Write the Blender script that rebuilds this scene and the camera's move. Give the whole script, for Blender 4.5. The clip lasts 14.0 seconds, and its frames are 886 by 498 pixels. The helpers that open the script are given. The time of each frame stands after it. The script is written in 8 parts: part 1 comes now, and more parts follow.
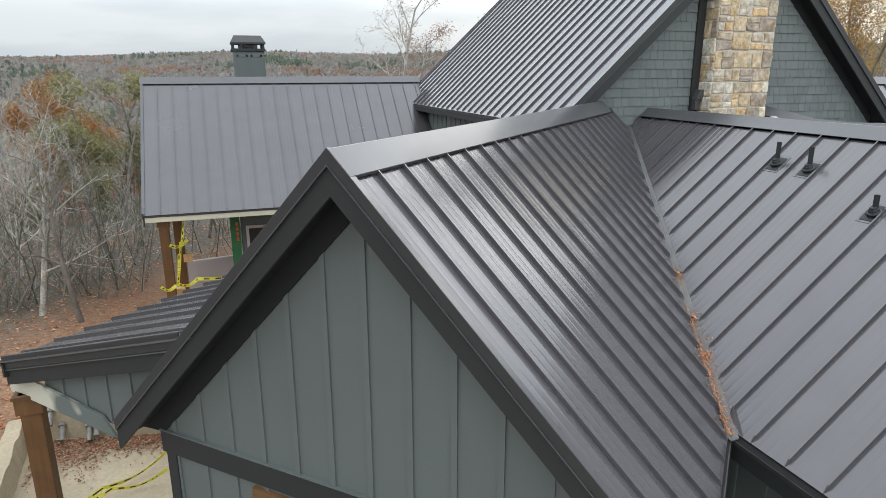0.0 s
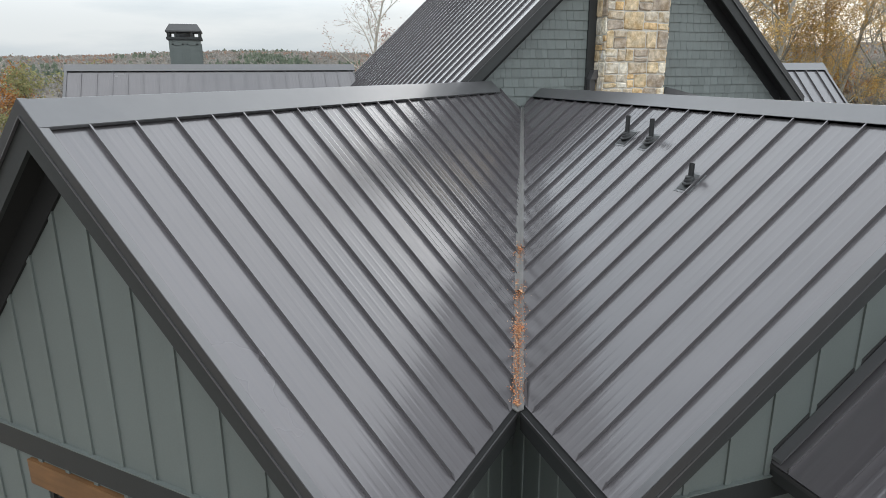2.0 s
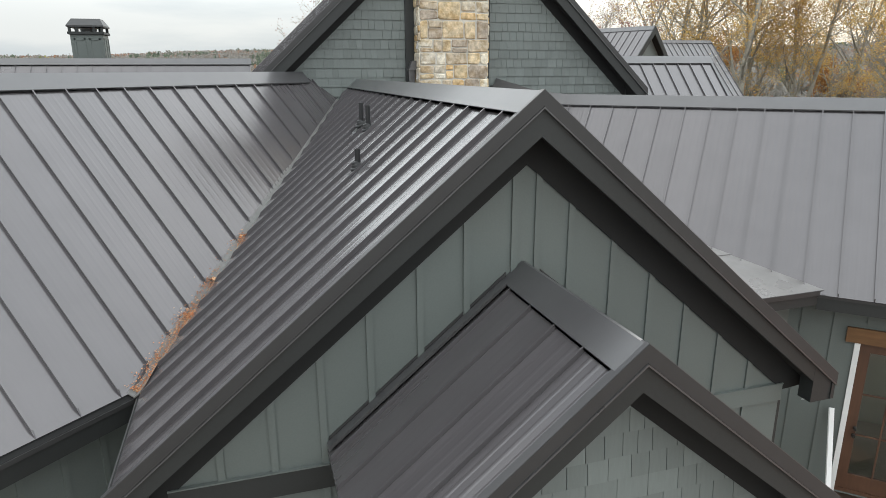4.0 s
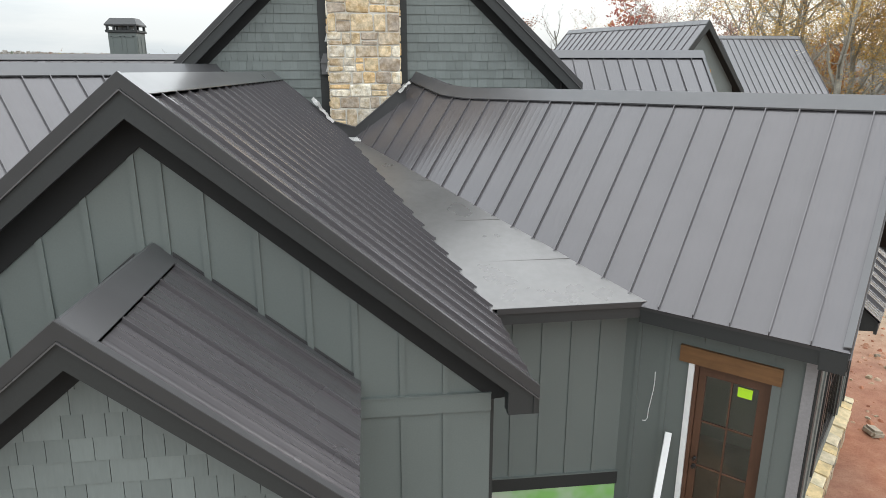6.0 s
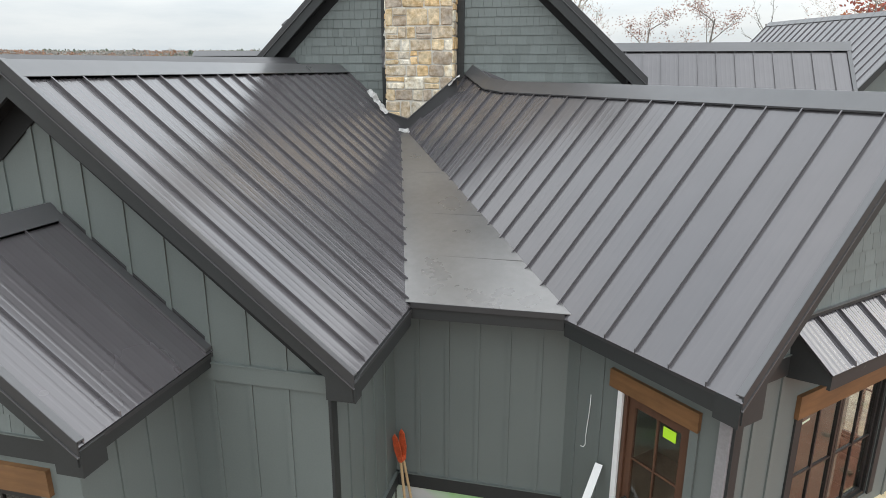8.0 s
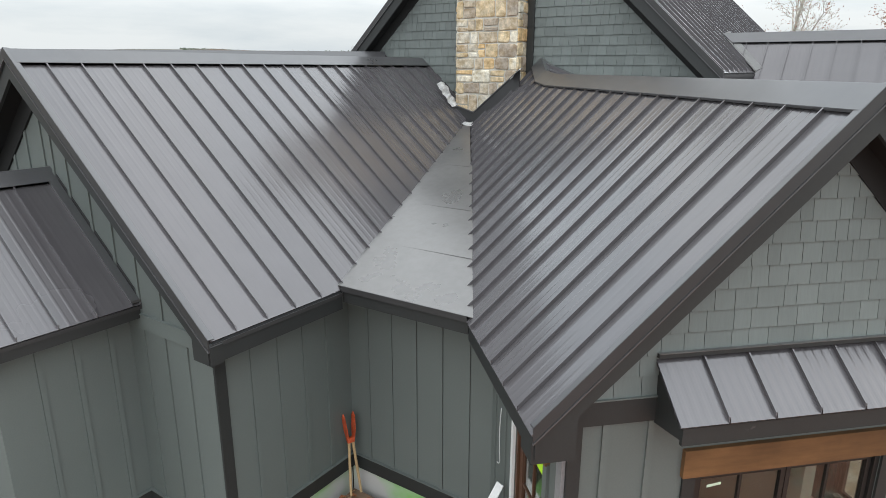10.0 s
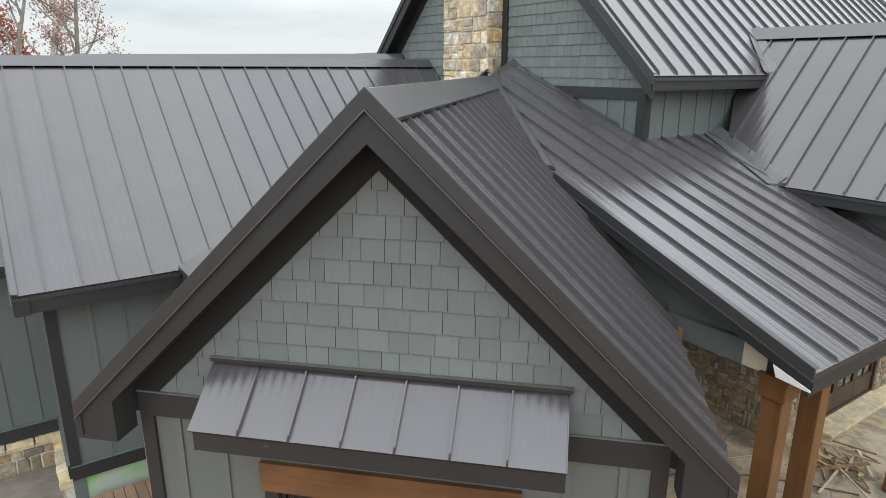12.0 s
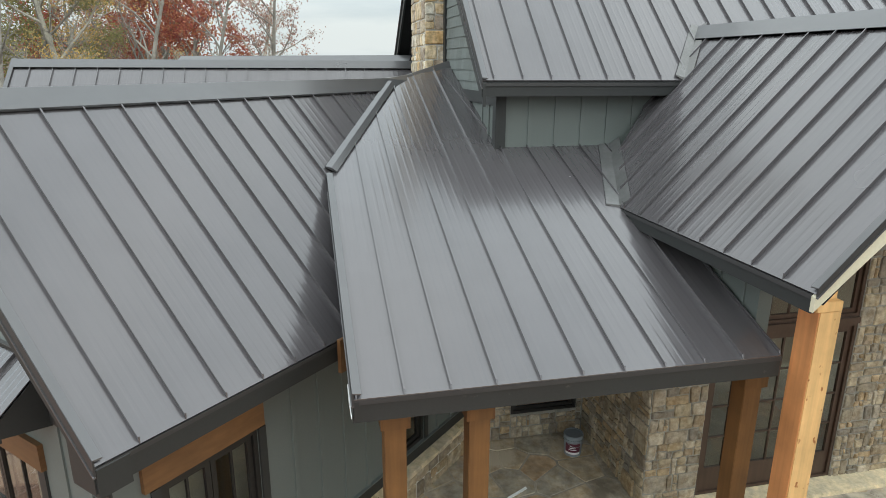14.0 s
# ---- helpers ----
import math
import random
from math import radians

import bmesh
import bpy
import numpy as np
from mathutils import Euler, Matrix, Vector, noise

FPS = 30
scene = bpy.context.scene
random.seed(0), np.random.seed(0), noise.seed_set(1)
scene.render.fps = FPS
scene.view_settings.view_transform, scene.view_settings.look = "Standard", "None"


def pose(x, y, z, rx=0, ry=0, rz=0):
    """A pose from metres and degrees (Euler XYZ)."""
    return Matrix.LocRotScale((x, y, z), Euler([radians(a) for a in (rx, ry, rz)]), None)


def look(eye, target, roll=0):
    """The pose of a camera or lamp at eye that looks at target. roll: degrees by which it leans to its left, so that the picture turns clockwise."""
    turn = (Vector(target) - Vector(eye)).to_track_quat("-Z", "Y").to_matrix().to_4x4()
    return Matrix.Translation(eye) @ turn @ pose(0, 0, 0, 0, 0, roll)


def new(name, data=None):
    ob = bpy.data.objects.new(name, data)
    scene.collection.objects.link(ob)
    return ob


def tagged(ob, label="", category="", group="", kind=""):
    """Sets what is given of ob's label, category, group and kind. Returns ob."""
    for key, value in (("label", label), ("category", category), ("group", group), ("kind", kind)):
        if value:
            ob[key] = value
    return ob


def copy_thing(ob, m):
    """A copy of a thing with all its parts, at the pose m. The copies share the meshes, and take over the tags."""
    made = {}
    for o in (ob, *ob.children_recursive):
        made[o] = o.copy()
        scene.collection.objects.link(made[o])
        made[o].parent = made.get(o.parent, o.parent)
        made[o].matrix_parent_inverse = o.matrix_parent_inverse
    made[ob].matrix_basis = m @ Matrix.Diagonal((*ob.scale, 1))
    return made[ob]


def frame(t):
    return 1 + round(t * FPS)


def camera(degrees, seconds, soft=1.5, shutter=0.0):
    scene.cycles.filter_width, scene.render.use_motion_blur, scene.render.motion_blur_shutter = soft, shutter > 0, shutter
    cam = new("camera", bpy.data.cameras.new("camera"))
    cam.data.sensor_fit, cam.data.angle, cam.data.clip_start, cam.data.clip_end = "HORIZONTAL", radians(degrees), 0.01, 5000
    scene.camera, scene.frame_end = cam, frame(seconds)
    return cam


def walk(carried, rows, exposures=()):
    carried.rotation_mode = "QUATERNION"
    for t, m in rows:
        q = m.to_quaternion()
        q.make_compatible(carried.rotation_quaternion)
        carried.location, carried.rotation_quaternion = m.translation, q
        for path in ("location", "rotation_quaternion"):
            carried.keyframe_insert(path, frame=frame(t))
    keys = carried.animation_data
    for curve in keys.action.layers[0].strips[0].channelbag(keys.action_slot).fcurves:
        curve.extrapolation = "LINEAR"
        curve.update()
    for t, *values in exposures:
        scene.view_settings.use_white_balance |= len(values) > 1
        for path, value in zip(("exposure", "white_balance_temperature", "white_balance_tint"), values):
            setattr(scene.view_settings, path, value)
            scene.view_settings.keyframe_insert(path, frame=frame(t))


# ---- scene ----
# ---- camera ----
cam = camera(69.5, 14.0, soft=0.85)
METRES, EYE, TILT, LEAN, TURN = 28.6, 6.75, 0.0, 0.0, -18.5
ROWS = [
    (0.0, 0.0, 0.0, 0.0, -0.04, -15.49, 0.13),
    (0.5, 0.0159, 0.0005, -0.002, 0.01, -15.49, 0.11),
    (1.0, 0.0329, 0.0011, -0.0057, 0.04, -15.53, 0.18),
    (1.5, 0.0524, 0.0016, -0.0102, 0.13, -15.54, 0.24),
    (2.0, 0.0773, 0.0021, -0.0127, 0.2, -15.55, 0.22),
    (2.5, 0.1072, 0.0026, -0.0144, 0.31, -15.56, 0.25),
    (3.0, 0.1406, 0.0033, -0.0157, 0.57, -15.61, 0.25),
    (3.5, 0.1762, 0.0042, -0.0175, 0.84, -15.54, 0.21),
    (4.0, 0.2127, 0.0058, -0.0189, 1.48, -15.6, 0.24),
    (6.5, 0.3891, 0.0344, -0.0246, 16.27, -15.62, 0.03),
    (7.0, 0.42, 0.0454, -0.0254, 21.21, -15.64, -0.0),
    (7.5, 0.4477, 0.0582, -0.0259, 26.61, -15.71, -0.07),
    (10.0, 0.5621, 0.1586, -0.031, 53.01, -15.88, -0.19),
    (10.5, 0.5852, 0.194, -0.0311, 58.39, -15.82, -0.17),
    (11.0, 0.6073, 0.2337, -0.0309, 63.76, -15.85, -0.13),
    (11.5, 0.6269, 0.2772, -0.0306, 69.09, -15.83, -0.14),
    (12.0, 0.6433, 0.3237, -0.03, 74.15, -15.86, -0.16),
    (12.5, 0.6552, 0.3727, -0.0291, 79.27, -15.91, -0.17),
    (13.0, 0.6628, 0.4229, -0.0282, 84.79, -15.98, -0.2),
    (13.5, 0.6663, 0.4748, -0.0274, 90.46, -16.02, -0.18),
    (14.0, 0.6659, 0.5275, -0.0265, 96.02, -16.13, -0.27),
]
walk(cam, [(t, pose(0, 0, EYE, TILT, LEAN, TURN) @ pose(METRES * x, METRES * y, METRES * z, 90 + pitch, roll, yaw)) for t, x, y, z, yaw, pitch, roll in ROWS],
     [(0.0, -0.05, 6350, 9.5), (3.0, -0.06, 6550, 9.5), (4.2, 0.07, 6650, 8.5), (6.5, 0.16, 6560, 9.4), (7.5, 0.12, 6550, 9.6), (10.0, 0.07, 6500, 9), (11.5, 0.06, 6500, 9), (12.5, 0.13, 6500, 8.5), (13.2, 0.08, 6500, 7), (14.0, 0.02, 6500, 4.5)])

# ---- world and sun ----
S2 = math.sqrt(0.5)
world = bpy.data.worlds.new("overcast_sky")
scene.world = world
world.use_nodes = True
wn, wl = world.node_tree.nodes, world.node_tree.links
wn.clear()
w_out = wn.new("ShaderNodeOutputWorld")
w_bg = wn.new("ShaderNodeBackground")
w_sky = wn.new("ShaderNodeTexSky")
w_sky.sky_type = "NISHITA"
w_sky.sun_disc = False
w_sky.sun_elevation, w_sky.sun_rotation = radians(20), radians(50)
w_sky.air_density, w_sky.dust_density = 1.0, 2.0
w_gain = wn.new("ShaderNodeMixRGB")
w_gain.blend_type = "MULTIPLY"
w_gain.inputs[0].default_value = 1.0
w_gain.inputs[2].default_value = (0.09, 0.09, 0.09, 1)
w_co = wn.new("ShaderNodeTexCoord")
w_map = wn.new("ShaderNodeMapping")
w_map.inputs["Scale"].default_value = (1.2, 1.2, 7.0)
w_cloud = wn.new("ShaderNodeTexNoise")
w_cloud.inputs["Scale"].default_value = 1.6
w_cloud.inputs["Detail"].default_value = 7
w_cloud.inputs["Roughness"].default_value = 0.55
w_ramp = wn.new("ShaderNodeValToRGB")
w_ramp.color_ramp.elements[0].position, w_ramp.color_ramp.elements[0].color = 0.32, (0.60, 0.68, 0.74, 1)
w_ramp.color_ramp.elements[1].position, w_ramp.color_ramp.elements[1].color = 0.58, (0.86, 0.90, 0.92, 1)
w_mix = wn.new("ShaderNodeMixRGB")
w_mix.inputs[0].default_value = 0.9
wl.new(w_sky.outputs["Color"], w_gain.inputs[1])
wl.new(w_co.outputs["Generated"], w_map.inputs["Vector"])
wl.new(w_map.outputs["Vector"], w_cloud.inputs["Vector"])
wl.new(w_cloud.outputs["Fac"], w_ramp.inputs["Fac"])
wl.new(w_gain.outputs["Color"], w_mix.inputs[1])
wl.new(w_ramp.outputs["Color"], w_mix.inputs[2])
# an overcast sky is about two and a half times as bright high up as at the horizon
w_sep = wn.new("ShaderNodeSeparateXYZ")
w_up = wn.new("ShaderNodeFloatCurve")
w_curve = w_up.mapping.curves[0]
w_up.mapping.clip_max_y, w_up.mapping.use_clip = 5.0, True
for at, gain in ((0.03, 1.0), (0.11, 1.35), (0.22, 2.20), (0.58, 2.45), (0.80, 2.85)):
    w_curve.points.new(at, gain)
w_curve.points[0].location = (0.0, 1.02)
w_curve.points[-1].location = (1.0, 2.6)
w_up.mapping.update()
wl.new(w_co.outputs["Generated"], w_sep.inputs[0])
wl.new(w_sep.outputs["Z"], w_up.inputs["Value"])
# the clouds are thinner, and the sky brighter, on the side where the sun stands
w_dot = wn.new("ShaderNodeVectorMath")
w_dot.operation = "DOT_PRODUCT"
w_dot.inputs[1].default_value = (1.0, 0.0, 0.0)
w_side = wn.new("ShaderNodeMath")
w_side.operation = "MULTIPLY"
w_side.use_clamp = False
w_sum = wn.new("ShaderNodeMath")
w_sum.operation = "MULTIPLY_ADD"
w_sum.inputs[1].default_value = 0.6
wl.new(w_co.outputs["Generated"], w_dot.inputs[0])
wl.new(w_dot.outputs["Value"], w_side.inputs[0])
wl.new(w_sep.outputs["Z"], w_side.inputs[1])
wl.new(w_side.outputs["Value"], w_sum.inputs[0])
wl.new(w_up.outputs["Value"], w_sum.inputs[2])
wl.new(w_sum.outputs["Value"], w_bg.inputs["Strength"])
wl.new(w_mix.outputs["Color"], w_bg.inputs["Color"])
wl.new(w_bg.outputs["Background"], w_out.inputs["Surface"])
sun_data = bpy.data.lights.new("sun", "SUN")
sun_data.energy, sun_data.angle, sun_data.color = 0.25, radians(28), (1.0, 0.98, 0.96)
sun = new("sun", sun_data)
sun.matrix_world = look((25.2, 21.1, 12.0), (0, 0, 0))


# ---- materials ----
def mat_new(name):
    m = bpy.data.materials.new(name)
    m.use_nodes = True
    nt = m.node_tree
    return m, nt, nt.nodes["Principled BSDF"]


def tex_noise(nt, scale, detail=4.0, rough=0.55, stretch=None, coord="Object"):
    co = nt.nodes.new("ShaderNodeTexCoord")
    n = nt.nodes.new("ShaderNodeTexNoise")
    n.inputs["Scale"].default_value, n.inputs["Detail"].default_value, n.inputs["Roughness"].default_value = scale, detail, rough
    if stretch:
        mp = nt.nodes.new("ShaderNodeMapping")
        mp.inputs["Scale"].default_value = stretch
        nt.links.new(co.outputs[coord], mp.inputs["Vector"])
        nt.links.new(mp.outputs["Vector"], n.inputs["Vector"])
    else:
        nt.links.new(co.outputs[coord], n.inputs["Vector"])
    return n


def ramp(nt, fac, stops):
    r = nt.nodes.new("ShaderNodeValToRGB")
    while len(r.color_ramp.elements) < len(stops):
        r.color_ramp.elements.new(0.5)
    for el, (pos, col) in zip(r.color_ramp.elements, stops):
        el.position, el.color = pos, (*col, 1)
    nt.links.new(fac, r.inputs["Fac"])
    return r


def mul(nt, a, b, kind="MULTIPLY", fac=1.0):
    m = nt.nodes.new("ShaderNodeMixRGB")
    m.blend_type = kind
    m.inputs[0].default_value = fac
    nt.links.new(a, m.inputs[1])
    nt.links.new(b, m.inputs[2])
    return m


def bump(nt, bsdf, height, strength, distance):
    b = nt.nodes.new("ShaderNodeBump")
    b.inputs["Strength"].default_value, b.inputs["Distance"].default_value = strength, distance
    nt.links.new(height, b.inputs["Height"])
    nt.links.new(b.outputs["Normal"], bsdf.inputs["Normal"])


def scaled(col, k):
    return tuple(c * k for c in col)


def surface(name, col, rough=0.6, vary=0.12, piece=0.0, big=0.6, small=30.0, metal=0.0, bump_s=0.15, bump_d=0.004, stretch=None, spec=0.5, island=False, fine=6):
    """Base colour with broad stains, fine grain, a shift from piece to piece and a fine relief."""
    m, nt, bsdf = mat_new(name)
    n1 = tex_noise(nt, big, 5)
    n2 = tex_noise(nt, small, fine, 0.6, stretch)
    a = ramp(nt, n1.outputs["Fac"], [(0.3, scaled(col, 1 - vary)), (0.7, scaled(col, 1 + vary))])
    b = ramp(nt, n2.outputs["Fac"], [(0.25, (1 - vary,) * 3), (0.75, (1 + vary * 0.6,) * 3)])
    out = mul(nt, a.outputs["Color"], b.outputs["Color"])
    if piece:
        if island:
            g = nt.nodes.new("ShaderNodeNewGeometry")
            rnd = g.outputs["Random Per Island"]
        else:
            g = nt.nodes.new("ShaderNodeObjectInfo")
            rnd = g.outputs["Random"]
        c = ramp(nt, rnd, [(0.0, (1 - piece,) * 3), (1.0, (1 + piece,) * 3)])
        out = mul(nt, out.outputs["Color"], c.outputs["Color"])
    nt.links.new(out.outputs["Color"], bsdf.inputs["Base Color"])
    rr = nt.nodes.new("ShaderNodeMapRange")
    rr.inputs["To Min"].default_value, rr.inputs["To Max"].default_value = rough - 0.07, rough + 0.07
    nt.links.new(n1.outputs["Fac"], rr.inputs["Value"])
    nt.links.new(rr.outputs["Result"], bsdf.inputs["Roughness"])
    bsdf.inputs["Metallic"].default_value = metal
    bsdf.inputs["Specular IOR Level"].default_value = spec
    bump(nt, bsdf, n2.outputs["Fac"], bump_s, bump_d)
    return m


def palette(name, cols, rough=0.85, island=False, grain=14.0, bump_s=0.5, bump_d=0.02, vary=0.25, mottle=0.0):
    """Pieces that each take one colour of a palette, with grain and relief."""
    m, nt, bsdf = mat_new(name)
    g = nt.nodes.new("ShaderNodeNewGeometry" if island else "ShaderNodeObjectInfo")
    r = ramp(nt, g.outputs["Random Per Island" if island else "Random"], [(i / len(cols), c) for i, c in enumerate(cols)])
    r.color_ramp.interpolation = "CONSTANT"
    n = tex_noise(nt, grain, 6, 0.65)
    b = ramp(nt, n.outputs["Fac"], [(0.3, (1 - vary,) * 3), (0.7, (1 + vary,) * 3)])
    n3 = tex_noise(nt, 5.0, 4)
    b3 = ramp(nt, n3.outputs["Fac"], [(0.35, (0.80, 0.81, 0.83)), (0.65, (1.10, 1.07, 1.02))])
    o = mul(nt, r.outputs["Color"], b.outputs["Color"])
    o = mul(nt, o.outputs["Color"], b3.outputs["Color"])
    if mottle:
        n4 = tex_noise(nt, 7.0, 6, 0.62)
        b4 = ramp(nt, n4.outputs["Fac"], [(0.36, (1 - 0.22 * mottle, 1 - 0.34 * mottle, 1 - 0.52 * mottle)), (0.52, (1.0, 1.0, 1.0)), (0.68, (1 + 0.22 * mottle, 1 + 0.24 * mottle, 1 + 0.27 * mottle))])
        o = mul(nt, o.outputs["Color"], b4.outputs["Color"])
    nt.links.new(o.outputs["Color"], bsdf.inputs["Base Color"])
    bsdf.inputs["Roughness"].default_value = rough
    bump(nt, bsdf, n.outputs["Fac"], bump_s, bump_d)
    return m


ROOF = surface("painted_roof_steel", (0.116, 0.107, 0.112), 0.25, 0.045, piece=0.04, big=0.35, small=2.0, metal=0.33, bump_s=0.03, bump_d=0.009, spec=0.6, fine=1)
CAP = surface("painted_ridge_steel", (0.118, 0.115, 0.118), 0.30, 0.06, big=0.8, small=4.0, metal=0.42, bump_s=0.2, bump_d=0.004, spec=0.6)
for glossy in (ROOF, CAP):
    # a clear topcoat over the paint
    glossy.node_tree.nodes["Principled BSDF"].inputs["Coat Weight"].default_value = 0.6 if glossy == ROOF else 0.3
    glossy.node_tree.nodes["Principled BSDF"].inputs["Coat Roughness"].default_value = 0.13
EDGE = surface("painted_edge_steel", (0.039, 0.0375, 0.038), 0.48, 0.08, big=0.9, small=8.0, metal=0.0, bump_s=0.1, bump_d=0.003)
VALLEY = surface("valley_steel", (0.17, 0.165, 0.16), 0.42, 0.2, big=1.3, small=22.0, bump_s=0.1, bump_d=0.002)
SADDLE = surface("flat_pan_steel", (0.222, 0.212, 0.207), 0.29, 0.10, big=0.9, small=9.0, metal=0.6, bump_s=0.05, bump_d=0.003)
TRIM = surface("dark_painted_trim", (0.025, 0.0265, 0.0262), 0.55, 0.10, big=0.7, small=40.0, bump_s=0.1, bump_d=0.002)
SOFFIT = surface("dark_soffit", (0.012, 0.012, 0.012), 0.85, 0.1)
SIDING = surface("grey_green_siding", (0.132, 0.149, 0.140), 0.62, 0.06, piece=0.03, big=0.5, small=60.0, bump_s=0.12, bump_d=0.002)
SHINGLE = surface("grey_green_shingle", (0.154, 0.172, 0.164), 0.66, 0.07, piece=0.10, big=0.8, small=40.0, bump_s=0.3, bump_d=0.003, stretch=(1, 1, 0.15))
CEDAR_STAIN = surface("stained_cedar", (0.158, 0.073, 0.023), 0.55, 0.28, big=1.6, small=16.0, bump_s=0.3, bump_d=0.003, stretch=(1, 1, 0.06))
CEDAR_RAW = surface("raw_cedar", (0.76, 0.47, 0.20), 0.6, 0.22, big=1.4, small=14.0, bump_s=0.3, bump_d=0.003, stretch=(1, 1, 0.05))
cr_nt = CEDAR_RAW.node_tree
cr_bsdf = cr_nt.nodes["Principled BSDF"]
cr_col = cr_bsdf.inputs["Base Color"].links[0].from_socket
cr_knot = tex_noise(cr_nt, 17.0, 1, 0.4, (1, 1, 0.7))
cr_dark = ramp(cr_nt, cr_knot.outputs["Fac"], [(0.0, (1.0, 1.0, 1.0)), (0.71, (1.0, 1.0, 1.0)), (0.78, (0.50, 0.30, 0.18)), (1.0, (0.30, 0.16, 0.10))])
cr_nt.links.new(mul(cr_nt, cr_col, cr_dark.outputs["Color"]).outputs["Color"], cr_bsdf.inputs["Base Color"])
HEADER_WOOD = surface("stained_header_wood", (0.17, 0.083, 0.032), 0.55, 0.25, big=1.5, small=18.0, bump_s=0.25, bump_d=0.002, stretch=(0.15, 0.15, 1))
DOOR_WOOD = surface("dark_stained_door", (0.060, 0.035, 0.024), 0.42, 0.2, big=2.0, small=18.0, bump_s=0.2, bump_d=0.002, stretch=(1, 1, 0.08))
DOOR_RED = surface("red_brown_door", (0.095, 0.046, 0.027), 0.42, 0.2, big=2.0, small=18.0, bump_s=0.2, bump_d=0.002, stretch=(1, 1, 0.08))
BLACK = surface("black_window_frame", (0.018, 0.017, 0.016), 0.4, 0.1)
CREAM = surface("raw_primed_wood", (0.62, 0.58, 0.44), 0.6, 0.08)
WHITE = surface("white_pvc", (0.78, 0.78, 0.77), 0.45, 0.05)
STONES = palette("chimney_stone", [(0.64, 0.51, 0.34), (0.57, 0.50, 0.40), (0.76, 0.69, 0.57), (0.66, 0.46, 0.24), (0.53, 0.44, 0.33), (0.78, 0.72, 0.60), (0.60, 0.47, 0.30), (0.40, 0.33, 0.26), (0.68, 0.55, 0.37), (0.61, 0.55, 0.46), (0.70, 0.51, 0.29)], mottle=0.8)
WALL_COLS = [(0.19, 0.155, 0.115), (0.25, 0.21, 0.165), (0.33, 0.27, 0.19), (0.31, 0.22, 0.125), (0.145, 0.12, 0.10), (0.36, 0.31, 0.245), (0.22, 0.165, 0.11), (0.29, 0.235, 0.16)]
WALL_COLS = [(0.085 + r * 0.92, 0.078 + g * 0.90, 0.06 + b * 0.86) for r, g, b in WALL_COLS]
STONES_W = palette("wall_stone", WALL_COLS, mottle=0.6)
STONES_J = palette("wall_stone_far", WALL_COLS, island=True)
MORTAR = surface("stone_mortar", (0.60, 0.57, 0.51), 0.9, 0.2, big=3.0, small=50.0, bump_s=0.5, bump_d=0.01)
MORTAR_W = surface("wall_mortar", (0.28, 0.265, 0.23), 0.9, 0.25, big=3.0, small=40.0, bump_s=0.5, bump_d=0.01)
FLAG = palette("flagstone", [(0.48, 0.39, 0.275), (0.41, 0.36, 0.285), (0.54, 0.45, 0.325), (0.38, 0.34, 0.275), (0.47, 0.345, 0.225)], 0.8, grain=3.0, bump_s=0.3, bump_d=0.01, vary=0.32, mottle=0.6)
def smear(m, col, scale, lo, hi, seed):
    """Dried mortar or damp in patches of its own shape over a material."""
    nt = m.node_tree
    b = nt.nodes["Principled BSDF"]
    was = b.inputs["Base Color"].links[0].from_socket
    n = tex_noise(nt, scale, 8, 0.62, (1.0, 1.0, seed))
    mask = ramp(nt, n.outputs["Fac"], [(lo, (0, 0, 0)), (hi, (1, 1, 1))])
    mix = nt.nodes.new("ShaderNodeMixRGB")
    mix.inputs[2].default_value = (*col, 1)
    nt.links.new(mask.outputs["Color"], mix.inputs[0])
    nt.links.new(was, mix.inputs[1])
    nt.links.new(mix.outputs["Color"], b.inputs["Base Color"])


CONCRETE = surface("dusty_concrete", (0.37, 0.30, 0.205), 0.9, 0.20, big=0.5, small=18.0, bump_s=0.3, bump_d=0.004)
JOINT = surface("patio_joint", (0.38, 0.335, 0.27), 0.9, 0.2, big=1.2, small=20.0, bump_s=0.3, bump_d=0.004)
for paving in (FLAG, JOINT):
    smear(paving, (0.56, 0.48, 0.36), 0.75, 0.54, 0.60, 1.0)
    smear(paving, (0.20, 0.165, 0.12), 0.6, 0.60, 0.68, 3.0)
DABBED = surface("dark_trim_with_filler_dabs", (0.025, 0.0265, 0.0262), 0.55, 0.10, big=0.7, small=40.0, bump_s=0.1, bump_d=0.002)
smear(DABBED, (0.085, 0.082, 0.076), 4.0, 0.66, 0.74, 1.3)
LEAD = surface("bright_sealant_flashing", (0.50, 0.49, 0.48), 0.45, 0.3, big=8.0, small=30.0, bump_s=0.5, bump_d=0.01)
RUBBER = surface("black_rubber_boot", (0.02, 0.02, 0.021), 0.5, 0.15)
YELLOW = surface("caution_tape_yellow", (0.74, 0.66, 0.07), 0.5, 0.08)
HALF_PAINTED, hp_nt, hp_bsdf = mat_new("half_painted_board")
hp_mask = tex_noise(hp_nt, 0.9, 3, 0.5)
hp_col = ramp(hp_nt, hp_mask.outputs["Fac"], [(0.0, (0.118, 0.137, 0.130)), (0.48, (0.14, 0.16, 0.150)), (0.53, (0.60, 0.57, 0.46)), (1.0, (0.66, 0.62, 0.50))])
hp_nt.links.new(hp_col.outputs["Color"], hp_bsdf.inputs["Base Color"])
hp_bsdf.inputs["Roughness"].default_value = 0.6
ORANGE = surface("rusty_orange_paint", (0.55, 0.09, 0.03), 0.55, 0.3, big=6.0, small=40.0)
